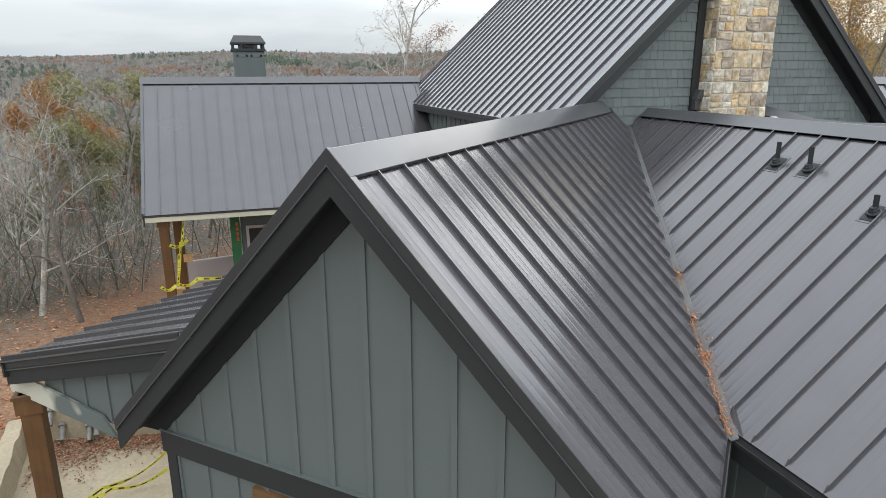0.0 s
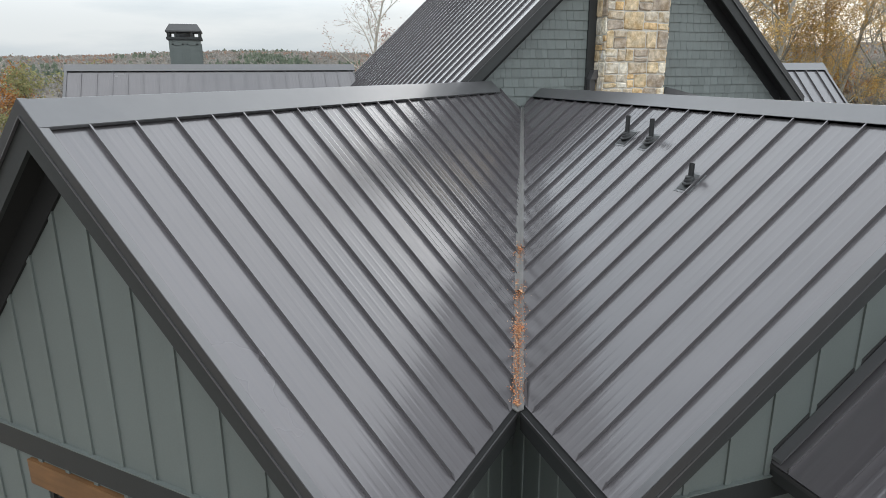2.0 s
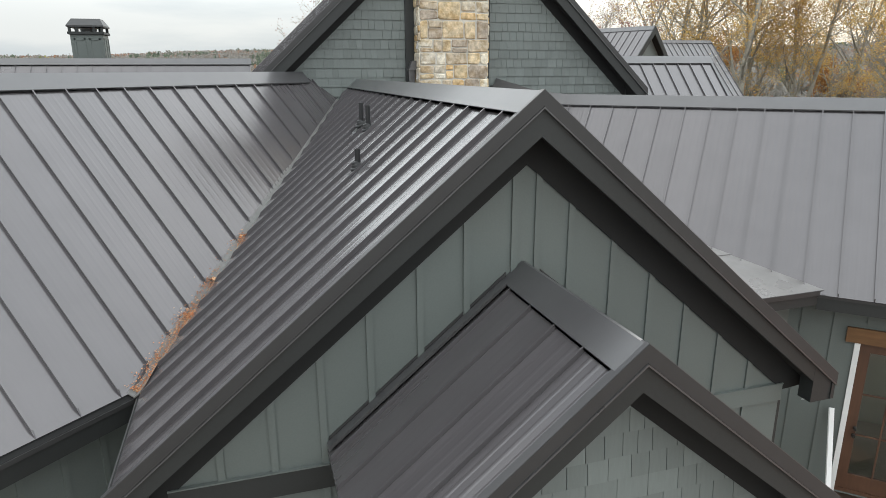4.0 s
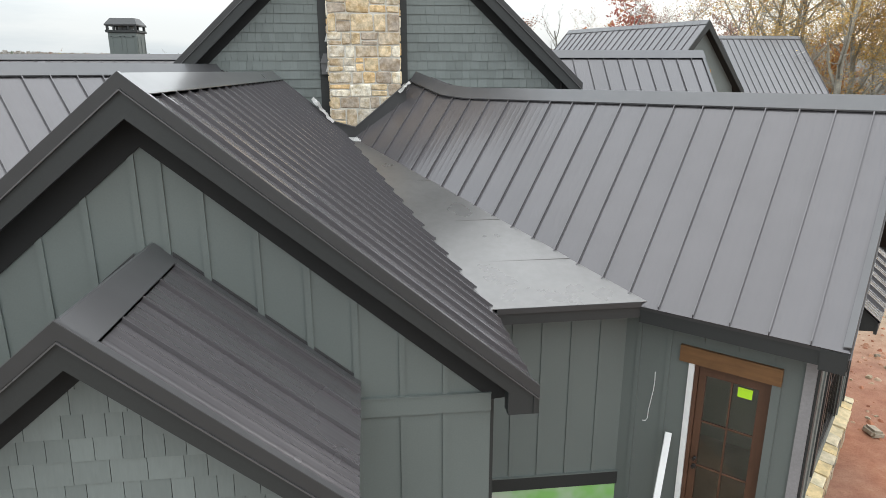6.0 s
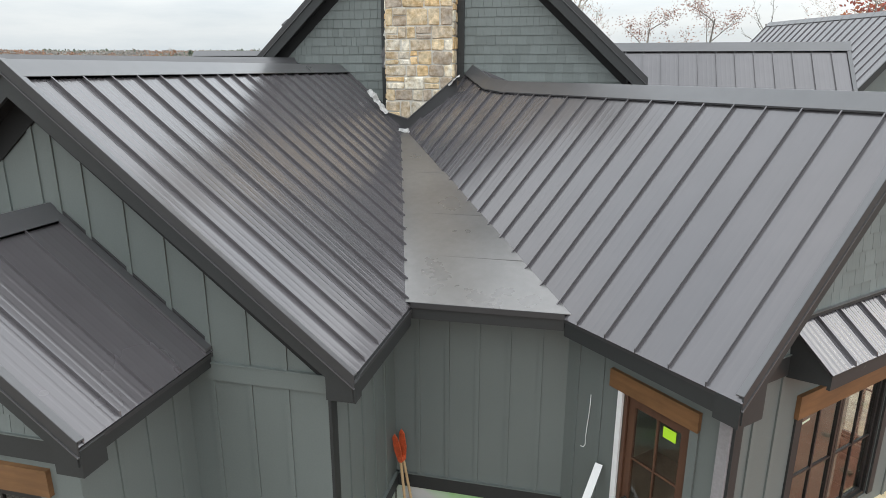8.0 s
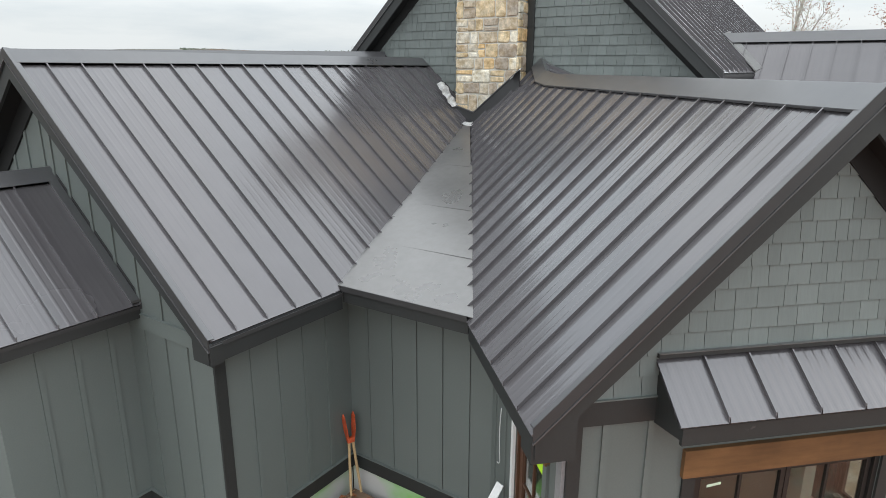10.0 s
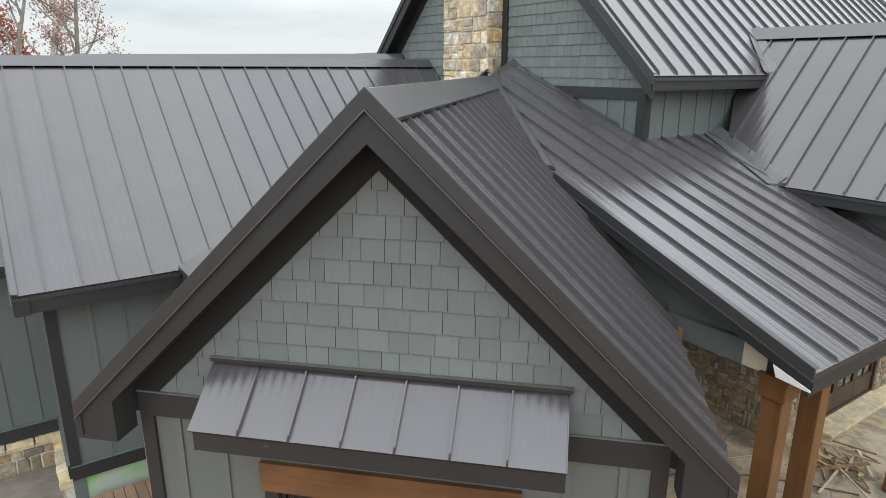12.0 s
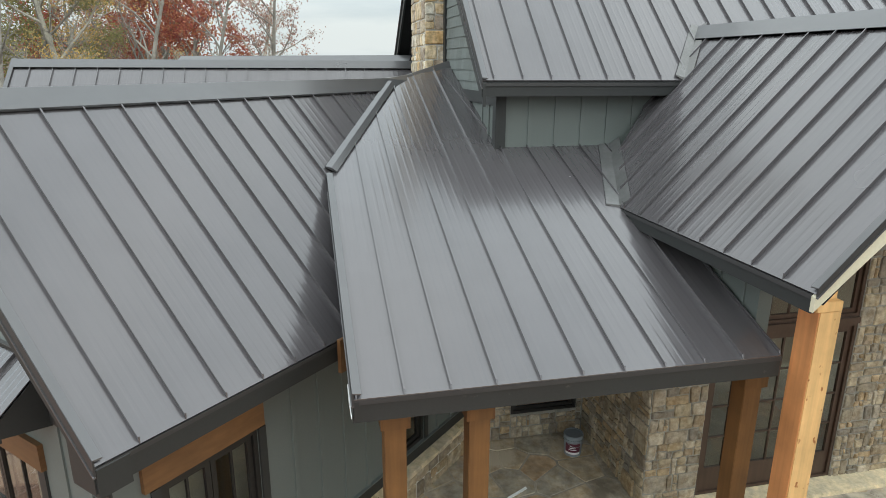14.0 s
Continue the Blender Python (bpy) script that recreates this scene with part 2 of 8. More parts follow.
HANDLE_WOOD = surface("ash_handle_wood", (0.50, 0.34, 0.18), 0.6, 0.15)
STEEL = surface("dull_steel", (0.35, 0.35, 0.36), 0.4, 0.1, metal=0.8)
BARK = surface("grey_bark", (0.25, 0.23, 0.20), 0.95, 0.35, big=1.5, small=20.0, bump_s=0.8, bump_d=0.03)
BARK_OAK = surface("pale_grey_bark", (0.36, 0.34, 0.29), 0.95, 0.35, big=1.5, small=20.0, bump_s=0.8, bump_d=0.03)
BARK_DARK = surface("brown_bark", (0.19, 0.16, 0.13), 0.95, 0.35, big=1.5, small=20.0, bump_s=0.8, bump_d=0.03)
BARK_PALE = surface("pale_bark", (0.46, 0.43, 0.37), 0.9, 0.42, big=3.5, small=14.0, bump_s=0.8, bump_d=0.03)
LEAF_RUST = palette("rust_leaves", [(0.39, 0.115, 0.085), (0.45, 0.165, 0.10), (0.32, 0.10, 0.08), (0.47, 0.23, 0.125)], 0.8, True, 3.0, 0.1, 0.01)
LEAF_GOLD = palette("golden_leaves", [(0.68, 0.46, 0.15), (0.72, 0.51, 0.20), (0.58, 0.37, 0.14), (0.56, 0.43, 0.20)], 0.8, True, 3.0, 0.1, 0.01)
LEAF_ROSE = palette("faded_leaves", [(0.40, 0.23, 0.18), (0.46, 0.29, 0.22), (0.33, 0.18, 0.15)], 0.8, True, 3.0, 0.1, 0.01)
LEAF_COPPER = palette("copper_leaves", [(0.36, 0.16, 0.05), (0.44, 0.20, 0.055), (0.29, 0.14, 0.06), (0.42, 0.24, 0.08)], 0.8, True, 3.0, 0.1, 0.01)
LEAF_OLIVE = palette("olive_leaves", [(0.25, 0.25, 0.115), (0.31, 0.30, 0.135), (0.21, 0.21, 0.10), (0.35, 0.30, 0.145)], 0.8, True, 3.0, 0.1, 0.01)
LEAF_GREEN = palette("pine_needles", [(0.075, 0.105, 0.045), (0.095, 0.125, 0.055), (0.12, 0.14, 0.065)], 0.85, True, 3.0, 0.1, 0.01)
# paler and greyer than the near trees: distance haze put into the base colours
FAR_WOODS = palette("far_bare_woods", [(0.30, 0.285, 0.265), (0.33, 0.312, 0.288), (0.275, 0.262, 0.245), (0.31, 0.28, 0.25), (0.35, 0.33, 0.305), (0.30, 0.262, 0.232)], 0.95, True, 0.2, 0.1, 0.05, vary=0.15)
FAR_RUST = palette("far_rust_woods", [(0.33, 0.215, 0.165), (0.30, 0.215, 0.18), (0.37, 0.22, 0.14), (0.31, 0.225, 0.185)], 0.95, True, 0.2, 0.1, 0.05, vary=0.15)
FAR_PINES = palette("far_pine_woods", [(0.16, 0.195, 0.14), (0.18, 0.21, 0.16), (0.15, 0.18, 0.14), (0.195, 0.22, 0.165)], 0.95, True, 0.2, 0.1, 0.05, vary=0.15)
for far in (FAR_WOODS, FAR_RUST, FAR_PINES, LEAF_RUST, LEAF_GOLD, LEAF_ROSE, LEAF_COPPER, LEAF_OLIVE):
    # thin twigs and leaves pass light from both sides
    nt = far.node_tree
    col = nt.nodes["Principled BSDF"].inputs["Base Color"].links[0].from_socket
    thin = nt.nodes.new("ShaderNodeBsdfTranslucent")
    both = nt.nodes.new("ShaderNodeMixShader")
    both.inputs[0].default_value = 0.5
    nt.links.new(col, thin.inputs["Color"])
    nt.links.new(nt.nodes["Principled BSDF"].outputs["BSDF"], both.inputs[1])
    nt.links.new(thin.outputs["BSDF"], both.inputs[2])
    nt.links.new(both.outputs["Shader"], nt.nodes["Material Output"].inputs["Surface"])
LITTER = palette("dry_leaves", [(0.42, 0.16, 0.07), (0.50, 0.24, 0.12), (0.32, 0.12, 0.05), (0.52, 0.32, 0.19)], 0.85, True, 40.0, 0.2, 0.003)


def glass_mat():
    m, nt, b = mat_new("window_glass")
    b.inputs["Base Color"].default_value = (0.85, 0.9, 0.88, 1)
    b.inputs["Roughness"].default_value = 0.03
    b.inputs["Transmission Weight"].default_value = 1.0
    b.inputs["IOR"].default_value = 1.58
    return m


GLASS = glass_mat()


def ground_mat():
    m, nt, b = mat_new("clay_and_leaf_ground")
    co = nt.nodes.new("ShaderNodeTexCoord")
    n1 = tex_noise(nt, 0.09, 6)
    n2 = tex_noise(nt, 2.5, 8, 0.7)
    n3 = tex_noise(nt, 14.0, 6, 0.7)
    litter = ramp(nt, n3.outputs["Fac"], [(0.3, (0.12, 0.068, 0.040)), (0.5, (0.25, 0.135, 0.075)), (0.68, (0.38, 0.22, 0.125))])
    # woodland soil, toned down to stand for shade among the trunks
    bare = ramp(nt, n3.outputs["Fac"], [(0.3, (0.055, 0.050, 0.038)), (0.7, (0.13, 0.115, 0.09))])
    red = ramp(nt, n2.outputs["Fac"], [(0.3, (0.24, 0.085, 0.045)), (0.55, (0.33, 0.14, 0.08)), (0.75, (0.40, 0.22, 0.14))])
    tan = ramp(nt, n2.outputs["Fac"], [(0.3, (0.25, 0.17, 0.11)), (0.55, (0.36, 0.27, 0.19)), (0.75, (0.44, 0.36, 0.27))])
    # the yard dries to tan dirt past the diagonal wing
    yard = nt.nodes.new("ShaderNodeSeparateXYZ")
    nt.links.new(co.outputs["Object"], yard.inputs[0])
    dry = nt.nodes.new("ShaderNodeMapRange")
    dry.inputs["From Min"].default_value, dry.inputs["From Max"].default_value = 9.0, 11.5
    nt.links.new(yard.outputs["Y"], dry.inputs["Value"])
    clay = mul(nt, red.outputs["Color"], tan.outputs["Color"], "MIX")
    nt.links.new(dry.outputs["Result"], clay.inputs[0])
    sep = nt.nodes.new("ShaderNodeSeparateXYZ")
    nt.links.new(co.outputs["Object"], sep.inputs[0])
    # bare clay on the building side, leaf litter towards the woods
    mr = nt.nodes.new("ShaderNodeMapRange")
    mr.inputs["From Min"].default_value, mr.inputs["From Max"].default_value = 13.0, 18.0
    nt.links.new(sep.outputs["X"], mr.inputs["Value"])
    ad = nt.nodes.new("ShaderNodeMath")
    ad.operation = "ADD"
    ad.use_clamp = True
    sc = nt.nodes.new("ShaderNodeMapRange")
    sc.inputs["From Min"].default_value, sc.inputs["From Max"].default_value = 0.35, 0.65
    sc.inputs["To Min"].default_value, sc.inputs["To Max"].default_value = -0.4, 0.4
    nt.links.new(n1.outputs["Fac"], sc.inputs["Value"])
    nt.links.new(mr.outputs["Result"], ad.inputs[0])
    nt.links.new(sc.outputs["Result"], ad.inputs[1])
    mx = nt.nodes.new("ShaderNodeMixRGB")
    dist = nt.nodes.new("ShaderNodeVectorMath")
    dist.operation = "DISTANCE"
    dist.inputs[1].default_value = (20, 4, 0)
    nt.links.new(co.outputs["Object"], dist.inputs[0])
    near = nt.nodes.new("ShaderNodeMapRange")
    near.inputs["From Min"].default_value, near.inputs["From Max"].default_value = 9.0, 20.0
    near.inputs["To Min"].default_value, near.inputs["To Max"].default_value = 1.0, 0.0
    nt.links.new(dist.outputs["Value"], near.inputs["Value"])
    both = nt.nodes.new("ShaderNodeMath")
    both.operation = "MULTIPLY"
    nt.links.new(ad.outputs["Value"], both.inputs[0])
    nt.links.new(near.outputs["Result"], both.inputs[1])
    nt.links.new(both.outputs["Value"], mx.inputs[0])
    # past the clearing the litter darkens; shade between the trunks is in this colour
    away = nt.nodes.new("ShaderNodeMapRange")
    away.inputs["From Min"].default_value, away.inputs["From Max"].default_value = 29.0, 32.0
    nt.links.new(dist.outputs["Value"], away.inputs["Value"])
    wood = mul(nt, litter.outputs["Color"], bare.outputs["Color"], "MIX")
    nt.links.new(away.outputs["Result"], wood.inputs[0])
    # grey-brown graded dirt in front of the house, leaves only behind it
    dirt = ramp(nt, n2.outputs["Fac"], [(0.3, (0.17, 0.145, 0.12)), (0.55, (0.25, 0.215, 0.18)), (0.75, (0.31, 0.27, 0.23))])
    back = nt.nodes.new("ShaderNodeMapRange")
    back.inputs["From Min"].default_value, back.inputs["From Max"].default_value = 9.5, 12.5
    nt.links.new(yard.outputs["Y"], back.inputs["Value"])
    soil = mul(nt, dirt.outputs["Color"], wood.outputs["Color"], "MIX")
    nt.links.new(back.outputs["Result"], soil.inputs[0])
    nt.links.new(soil.outputs["Color"], mx.inputs[1])
    nt.links.new(clay.outputs["Color"], mx.inputs[2])
    nt.links.new(mx.outputs["Color"], b.inputs["Base Color"])
    b.inputs["Roughness"].default_value = 0.95
    bump(nt, b, n3.outputs["Fac"], 0.7, 0.05)
    return m


GROUND = ground_mat()


# ---- mesh helpers ----
def mesh_of(name, verts, faces, mat, smooth=False):
    me = bpy.data.meshes.new(name)
    me.from_pydata([tuple(v) for v in verts], [], faces)
    me.materials.append(mat)
    if smooth:
        me.polygons.foreach_set("use_smooth", [True] * len(me.polygons))
    me.update()
    return me


def clean(me):
    bm = bmesh.new()
    bm.from_mesh(me)
    bmesh.ops.recalc_face_normals(bm, faces=bm.faces)
    bm.to_mesh(me)
    bm.free()
    return me


def piece(name, geo, mat, parent=None, label="", smooth=False):
    """One mesh object out of (verts, faces), under a thing or a part where one is given."""
    ob = new(name, clean(mesh_of(name, geo[0], geo[1], mat, smooth)))
    ob.parent = parent
    return tagged(ob, label)


def thing(name, label, category, group="", kind=""):
    return tagged(new(name), label, category, group, kind)


def join(*geos):
    vs, fs = [], []
    for v, f in geos:
        k = len(vs)
        vs += [tuple(p) for p in v]
        fs += [tuple(i + k for i in q) for q in f]
    return vs, fs


def prism(pts, vec):
    """A flat polygon pushed along vec."""
    n = len(pts)
    v = [Vector(p) for p in pts]
    d = Vector(vec)
    f = [tuple(range(n)), tuple(range(2 * n - 1, n - 1, -1))]
    f += [(i, (i + 1) % n, n + (i + 1) % n, n + i) for i in range(n)]
    return v + [p + d for p in v], f


def beam(p0, p1, a, b):
    """A bar from p0 to p1 whose section is spanned by the vectors a and b, centred."""
    p0, p1, a, b = Vector(p0), Vector(p1), Vector(a), Vector(b)
    return prism([p0 - a / 2 - b / 2, p0 + a / 2 - b / 2, p0 + a / 2 + b / 2, p0 - a / 2 + b / 2], p1 - p0)


def bevelled(lo, hi, r):
    """A box with chamfered edges."""
    bm = bmesh.new()
    bmesh.ops.create_cube(bm, size=1.0)
    c, d = (Vector(lo) + Vector(hi)) / 2, Vector(hi) - Vector(lo)
    for v in bm.verts:
        v.co = Vector((c.x + v.co.x * d.x, c.y + v.co.y * d.y, c.z + v.co.z * d.z))
    bmesh.ops.bevel(bm, geom=bm.edges[:], offset=r, segments=2, affect="EDGES")
    bm.verts.index_update()
    out = [v.co.copy() for v in bm.verts], [tuple(v.index for v in f.verts) for f in bm.faces]
    bm.free()
    return out


def moved(geo, m):
    return [m @ Vector(v) for v in geo[0]], geo[1]


def tube(path, radii, sides=8, caps=True):
    """A round bar along a line of points."""
    vs, fs = [], []
    pts = [Vector(p) for p in path]
    for i, p in enumerate(pts):
        d = (pts[min(i + 1, len(pts) - 1)] - pts[max(i - 1, 0)]).normalized()
        a = d.orthogonal().normalized() if i == 0 else (a - d * a.dot(d)).normalized()
        b = d.cross(a)
        for k in range(sides):
            w = 2 * math.pi * k / sides
            vs.append(p + (a * math.cos(w) + b * math.sin(w)) * radii[i])
    for i in range(len(pts) - 1):
        for k in range(sides):
            j = (k + 1) % sides
            fs.append((i * sides + k, i * sides + j, (i + 1) * sides + j, (i + 1) * sides + k))
    if caps:
        fs.append(tuple(range(sides - 1, -1, -1)))
        fs.append(tuple(range((len(pts) - 1) * sides, len(pts) * sides)))
    return vs, fs


class Slope:
    """A roof plane: e runs along the eave, r is the level run up from the eave."""

    def __init__(self, origin, along, up, pitch, lo, hi):
        self.o, self.e, self.u, self.k = Vector(origin), Vector((*along, 0)).normalized(), Vector((*up, 0)).normalized(), pitch
        self.lo, self.hi = lo, hi
        self.n = Vector((-self.u.x * pitch, -self.u.y * pitch, 1)).normalized()

    def at(self, e, r, h=0.0):
        return self.o + self.e * e + self.u * r + Vector((0, 0, self.k * r)) + self.n * h

    def span(self, e):
        return float(np.interp(e, *zip(*self.lo))), float(np.interp(e, *zip(*self.hi)))


PAN = 0.417
SEAM = 0.037


def roof(name, s, label, phase=0.0, inset=0.0, deck=0.16, mat=None, thick=0.02, pan=PAN):
    """A standing seam roof on a slope: a deck below, and one folded pan after the other."""
    mat = mat or ROOF
    e0, e1 = s.lo[0][0], s.lo[-1][0]
    ks = sorted({e for e, _ in s.lo + s.hi if e0 <= e <= e1})
    vs, fs = [], []
    for e in ks:
        a, b = s.span(e)
        e = min(max(e, e0 + 0.06), e1 - 0.06)
        b = max(b, a + 0.002)
        vs += [s.at(e, a, -0.022), s.at(e, b, -0.022), s.at(e, b, -0.022 - deck), s.at(e, a, -0.022 - deck)]
    for i in range(len(ks) - 1):
        j = 4 * i
        fs += [(j + c, j + (c + 1) % 4, j + 4 + (c + 1) % 4, j + 4 + c) for c in range(4)]
    fs += [(0, 1, 2, 3), tuple(len(vs) - 4 + c for c in (3, 2, 1, 0))]
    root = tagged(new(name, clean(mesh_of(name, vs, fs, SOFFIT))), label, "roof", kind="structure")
    k = math.floor((e0 - phase) / pan)
    while phase + k * pan < e1 - 0.02:
        a, b = max(phase + k * pan, e0), min(phase + (k + 1) * pan, e1)
        k += 1
        if b - a < 0.03:
            continue
        w = b - a
        prof = [(a, 0, 0)]
        if w > 0.25:
            for c in (0.25, 0.5, 0.75):
                m = a + w * c
                prof += [(m - 0.024, 0, 0), (m - 0.008, 0.0009, 0), (m + 0.008, 0.0009, 0), (m + 0.024, 0, 0)]
        prof += [(b - 0.012, 0, 0), (b - 0.016, SEAM - 0.006, 1), (b - 0.016, SEAM, 1), (b, SEAM, 1), (b, SEAM - 0.006, 1), (b - 0.005, 0, 0), (b, 0, 0)]
        top = []
        for e, h, q in prof:
            lo, hi = s.span(e)
            lo += inset + (0.03 + inset * 0.6) * q
            top.append((e, min(lo, hi), max(hi, lo + 0.001), h))
        n = len(top)
        if max(t[2] - t[1] for t in top) < 0.03:
            continue
        vs = [s.at(e, lo, h) for e, lo, hi, h in top] + [s.at(e, hi, h) for e, lo, hi, h in top]
        vs += [s.at(top[-1][0], top[-1][1], -thick), s.at(top[0][0], top[0][1], -thick), s.at(top[-1][0], top[-1][2], -thick), s.at(top[0][0], top[0][2], -thick)]
        fs = [(i, i + 1, n + i + 1, n + i) for i in range(n - 1)]
        fs += [tuple(range(n - 1, -1, -1)) + (2 * n + 1, 2 * n), tuple(range(n, 2 * n)) + (2 * n + 2, 2 * n + 3)]
        fs += [(n - 1, 2 * n, 2 * n + 2, 2 * n - 1), (0, n, 2 * n + 3, 2 * n + 1), (2 * n, 2 * n + 1, 2 * n + 3, 2 * n + 2)]
        piece("roof_panel", (vs, fs), mat, root)
    return root


def ridge_cap(name, path, left, right, kl, kr, label, width=0.2, lift=0.040, pitches=None):
    """A folded cap along a ridge, with hemmed edges."""
    l, r = Vector((*left, 0)).normalized(), Vector((*right, 0)).normalized()
    vs, fs = [], []
    for p, k1 in zip(path, pitches or [kr] * len(path)):
        sec = []
        for d, k in ((l, kl), (r, k1)):
            sec.append([d * w - Vector((0, 0, k * w)) + Vector((0, 0, lift * math.hypot(1, k) - z)) for w, z in ((width, 0.024), (width, 0.0), (0.012, 0.0))])
        prof = sec[0] + sec[1][::-1]
        inner = [q - Vector((0, 0, 0.006)) for q in prof[1:-1]]
        ring = prof + inner[::-1]
        n = len(ring)
        vs += [Vector(p) + q for q in ring]
    for i in range(len(path) - 1):
        fs += [(i * n + c, i * n + (c + 1) % n, (i + 1) * n + (c + 1) % n, (i + 1) * n + c) for c in range(n)]
    fs += [tuple(range(n)), tuple(range(len(vs) - 1, len(vs) - n - 1, -1))]
    return tagged(piece(name, (vs, fs), CAP), label, "ridge cap", kind="structure")


def gable_trim(name, apex, side_dirs, runs, ks, out, label, board=0.26, mat=None, tail=0.0, edge=0.055, end=0.30, drop=0.36, deep=0.036):
    """The rake boards and the metal edge of a gable: apex is the roof's top at the outer plane."""
    mat = mat or TRIM
    root = thing(name, label, "rake trim", kind="structure")
    o = Vector((*out, 0)).normalized()
    for d, run, k in zip(side_dirs, runs, ks):
        d = Vector((*d, 0)).normalized()
        a, z = Vector(apex), Vector((0, 0, 1))
        e = a + d * run - z * (k * run)
        dz = board * math.hypot(1, k)
        pts = [a - z * 0.03, a - z * (0.03 + dz), e - z * (0.03 + min(dz, end)), e - z * 0.03]
        piece("rake_board", prism([p - o * 0.055 for p in pts], o * 0.040), mat, root)
        ez = edge * math.hypot(1, k)
        pts = [a + z * 0.050, a - z * ez, e - z * ez, e + z * 0.050]
        piece("rake_flashing", prism([p - o * 0.012 for p in pts], o * 0.016), EDGE, root)
        top = [a + z * 0.044, e + z * 0.044, e + z * 0.036 - o * 0.075, a + z * 0.036 - o * 0.075]
        piece("rake_edge_cover", prism(top, z * 0.012), CAP, root)
        low = [a - z * (ez + 0.004), a - z * (ez + 0.018), e - z * (ez + 0.018), e - z * (ez + 0.004)]
        piece("drip_edge", prism([p - o * 0.010 for p in low], o * 0.024), CAP, root)
        if tail:
            b0 = e - z * 0.034 + d * 0.004
            f = [b0, b0 - z * drop, b0 - z * drop - d * tail, b0 - d * tail + z * (k * tail - 0.05)]
            piece("rake_return", prism([p - o * (0.0135 + deep) for p in f], o * deep), mat, root)
    return root


def soffit_shade(parent, apex, side_dirs, half, ks, out, d0=0.18, d1=0.55, proud=0.028, eave=0.0):
    """Near-black strips on a gable wall under its soffit, standing in for shade there."""
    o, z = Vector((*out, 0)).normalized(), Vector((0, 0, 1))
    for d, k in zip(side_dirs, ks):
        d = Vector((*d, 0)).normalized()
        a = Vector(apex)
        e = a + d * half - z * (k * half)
        piece("shade_strip", prism([a - z * d0, a - z * d1, e - z * d1, e - z * d0], o * proud), SOFFIT, parent)
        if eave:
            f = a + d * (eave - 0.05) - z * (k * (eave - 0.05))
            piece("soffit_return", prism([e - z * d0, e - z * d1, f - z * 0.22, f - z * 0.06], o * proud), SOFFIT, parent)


def eave_board(name, s, e0, e1, label, depth=0.20, mat=None, r=0.0):
    """A fascia board under the lower edge of a slope."""
    mat = mat or TRIM
    a, b = s.at(e0, r, 0), s.at(e1, r, 0)
    z, u = Vector((0, 0, 1)), s.u
    root = tagged(piece(name, prism([a - z * 0.035 + u * 0.02, a - z * (0.035 + depth) + u * 0.02, b - z * (0.035 + depth) + u * 0.02, b - z * 0.035 + u * 0.02], u * 0.035), mat), label, "fascia", kind="structure")
    piece("drip_edge", prism([a - z * 0.018 + u * 0.003, a - z * 0.060 + u * 0.003, b - z * 0.060 + u * 0.003, b - z * 0.018 + u * 0.003], u * 0.015), EDGE, root)
    return root


def wall(name, a, b, z0, top, label, out, mat=None, battens=0.406, phase=0.2, thick=0.16, holes=(), centres=None):
    """A wall from a to b (level, outer face) with a stepped or sloped top, openings cut through, and upright battens."""
    mat = mat or SIDING
    a, b = Vector((*a, 0)), Vector((*b, 0))
    L = (b - a).length
    d, o, z = (b - a).normalized(), Vector((*out, 0)).normalized(), Vector((0, 0, 1))
    es = [t[0] for t in top]

    def tz(e):
        return float(np.interp(e, es, [t[1] for t in top]))

    cuts = sorted({0.0, L, *[e for e in es if 0 < e < L], *[e for h in holes for e in h[:2]]})
    geo = []
    for c0, c1 in zip(cuts, cuts[1:]):
        mid = (c0 + c1) / 2
        hs = [h for h in holes if h[0] <= mid <= h[1]]
        spans = [(z0, None)] if not hs else [(z0, hs[0][2]), (hs[0][3], None)]
        for s0, s1 in spans:
            p = [a + d * c0 + z * s0, a + d * c1 + z * s0, a + d * c1 + z * (s1 if s1 is not None else tz(c1)), a + d * c0 + z * (s1 if s1 is not None else tz(c0))]
            if p[3].z - p[0].z > 0.01 or p[2].z - p[1].z > 0.01:
                geo.append(prism(p, -o * thick))
    root = tagged(piece(name, join(*geo), mat), label, "wall", kind="structure")
    if battens:
        rows = centres or [phase + battens * i for i in range(int((L - phase) / battens) + 1)]
        for e in rows:
            if 0.03 < e < L - 0.03:
                spans = [(z0, min(tz(e - 0.03), tz(e + 0.03)))]
                for h in holes:
                    if h[0] - 0.12 <= e <= h[1] + 0.12:
                        spans = [(z0, h[2] - 0.12), (h[3] + 0.28, spans[0][1])]
                for s0, s1 in spans:
                    if s1 - s0 > 0.08:
                        piece("batten", beam(a + d * e + z * s0 + o * 0.009, a + d * e + z * s1 + o * 0.009, d * 0.058, o * 0.020), mat, root)
    return root


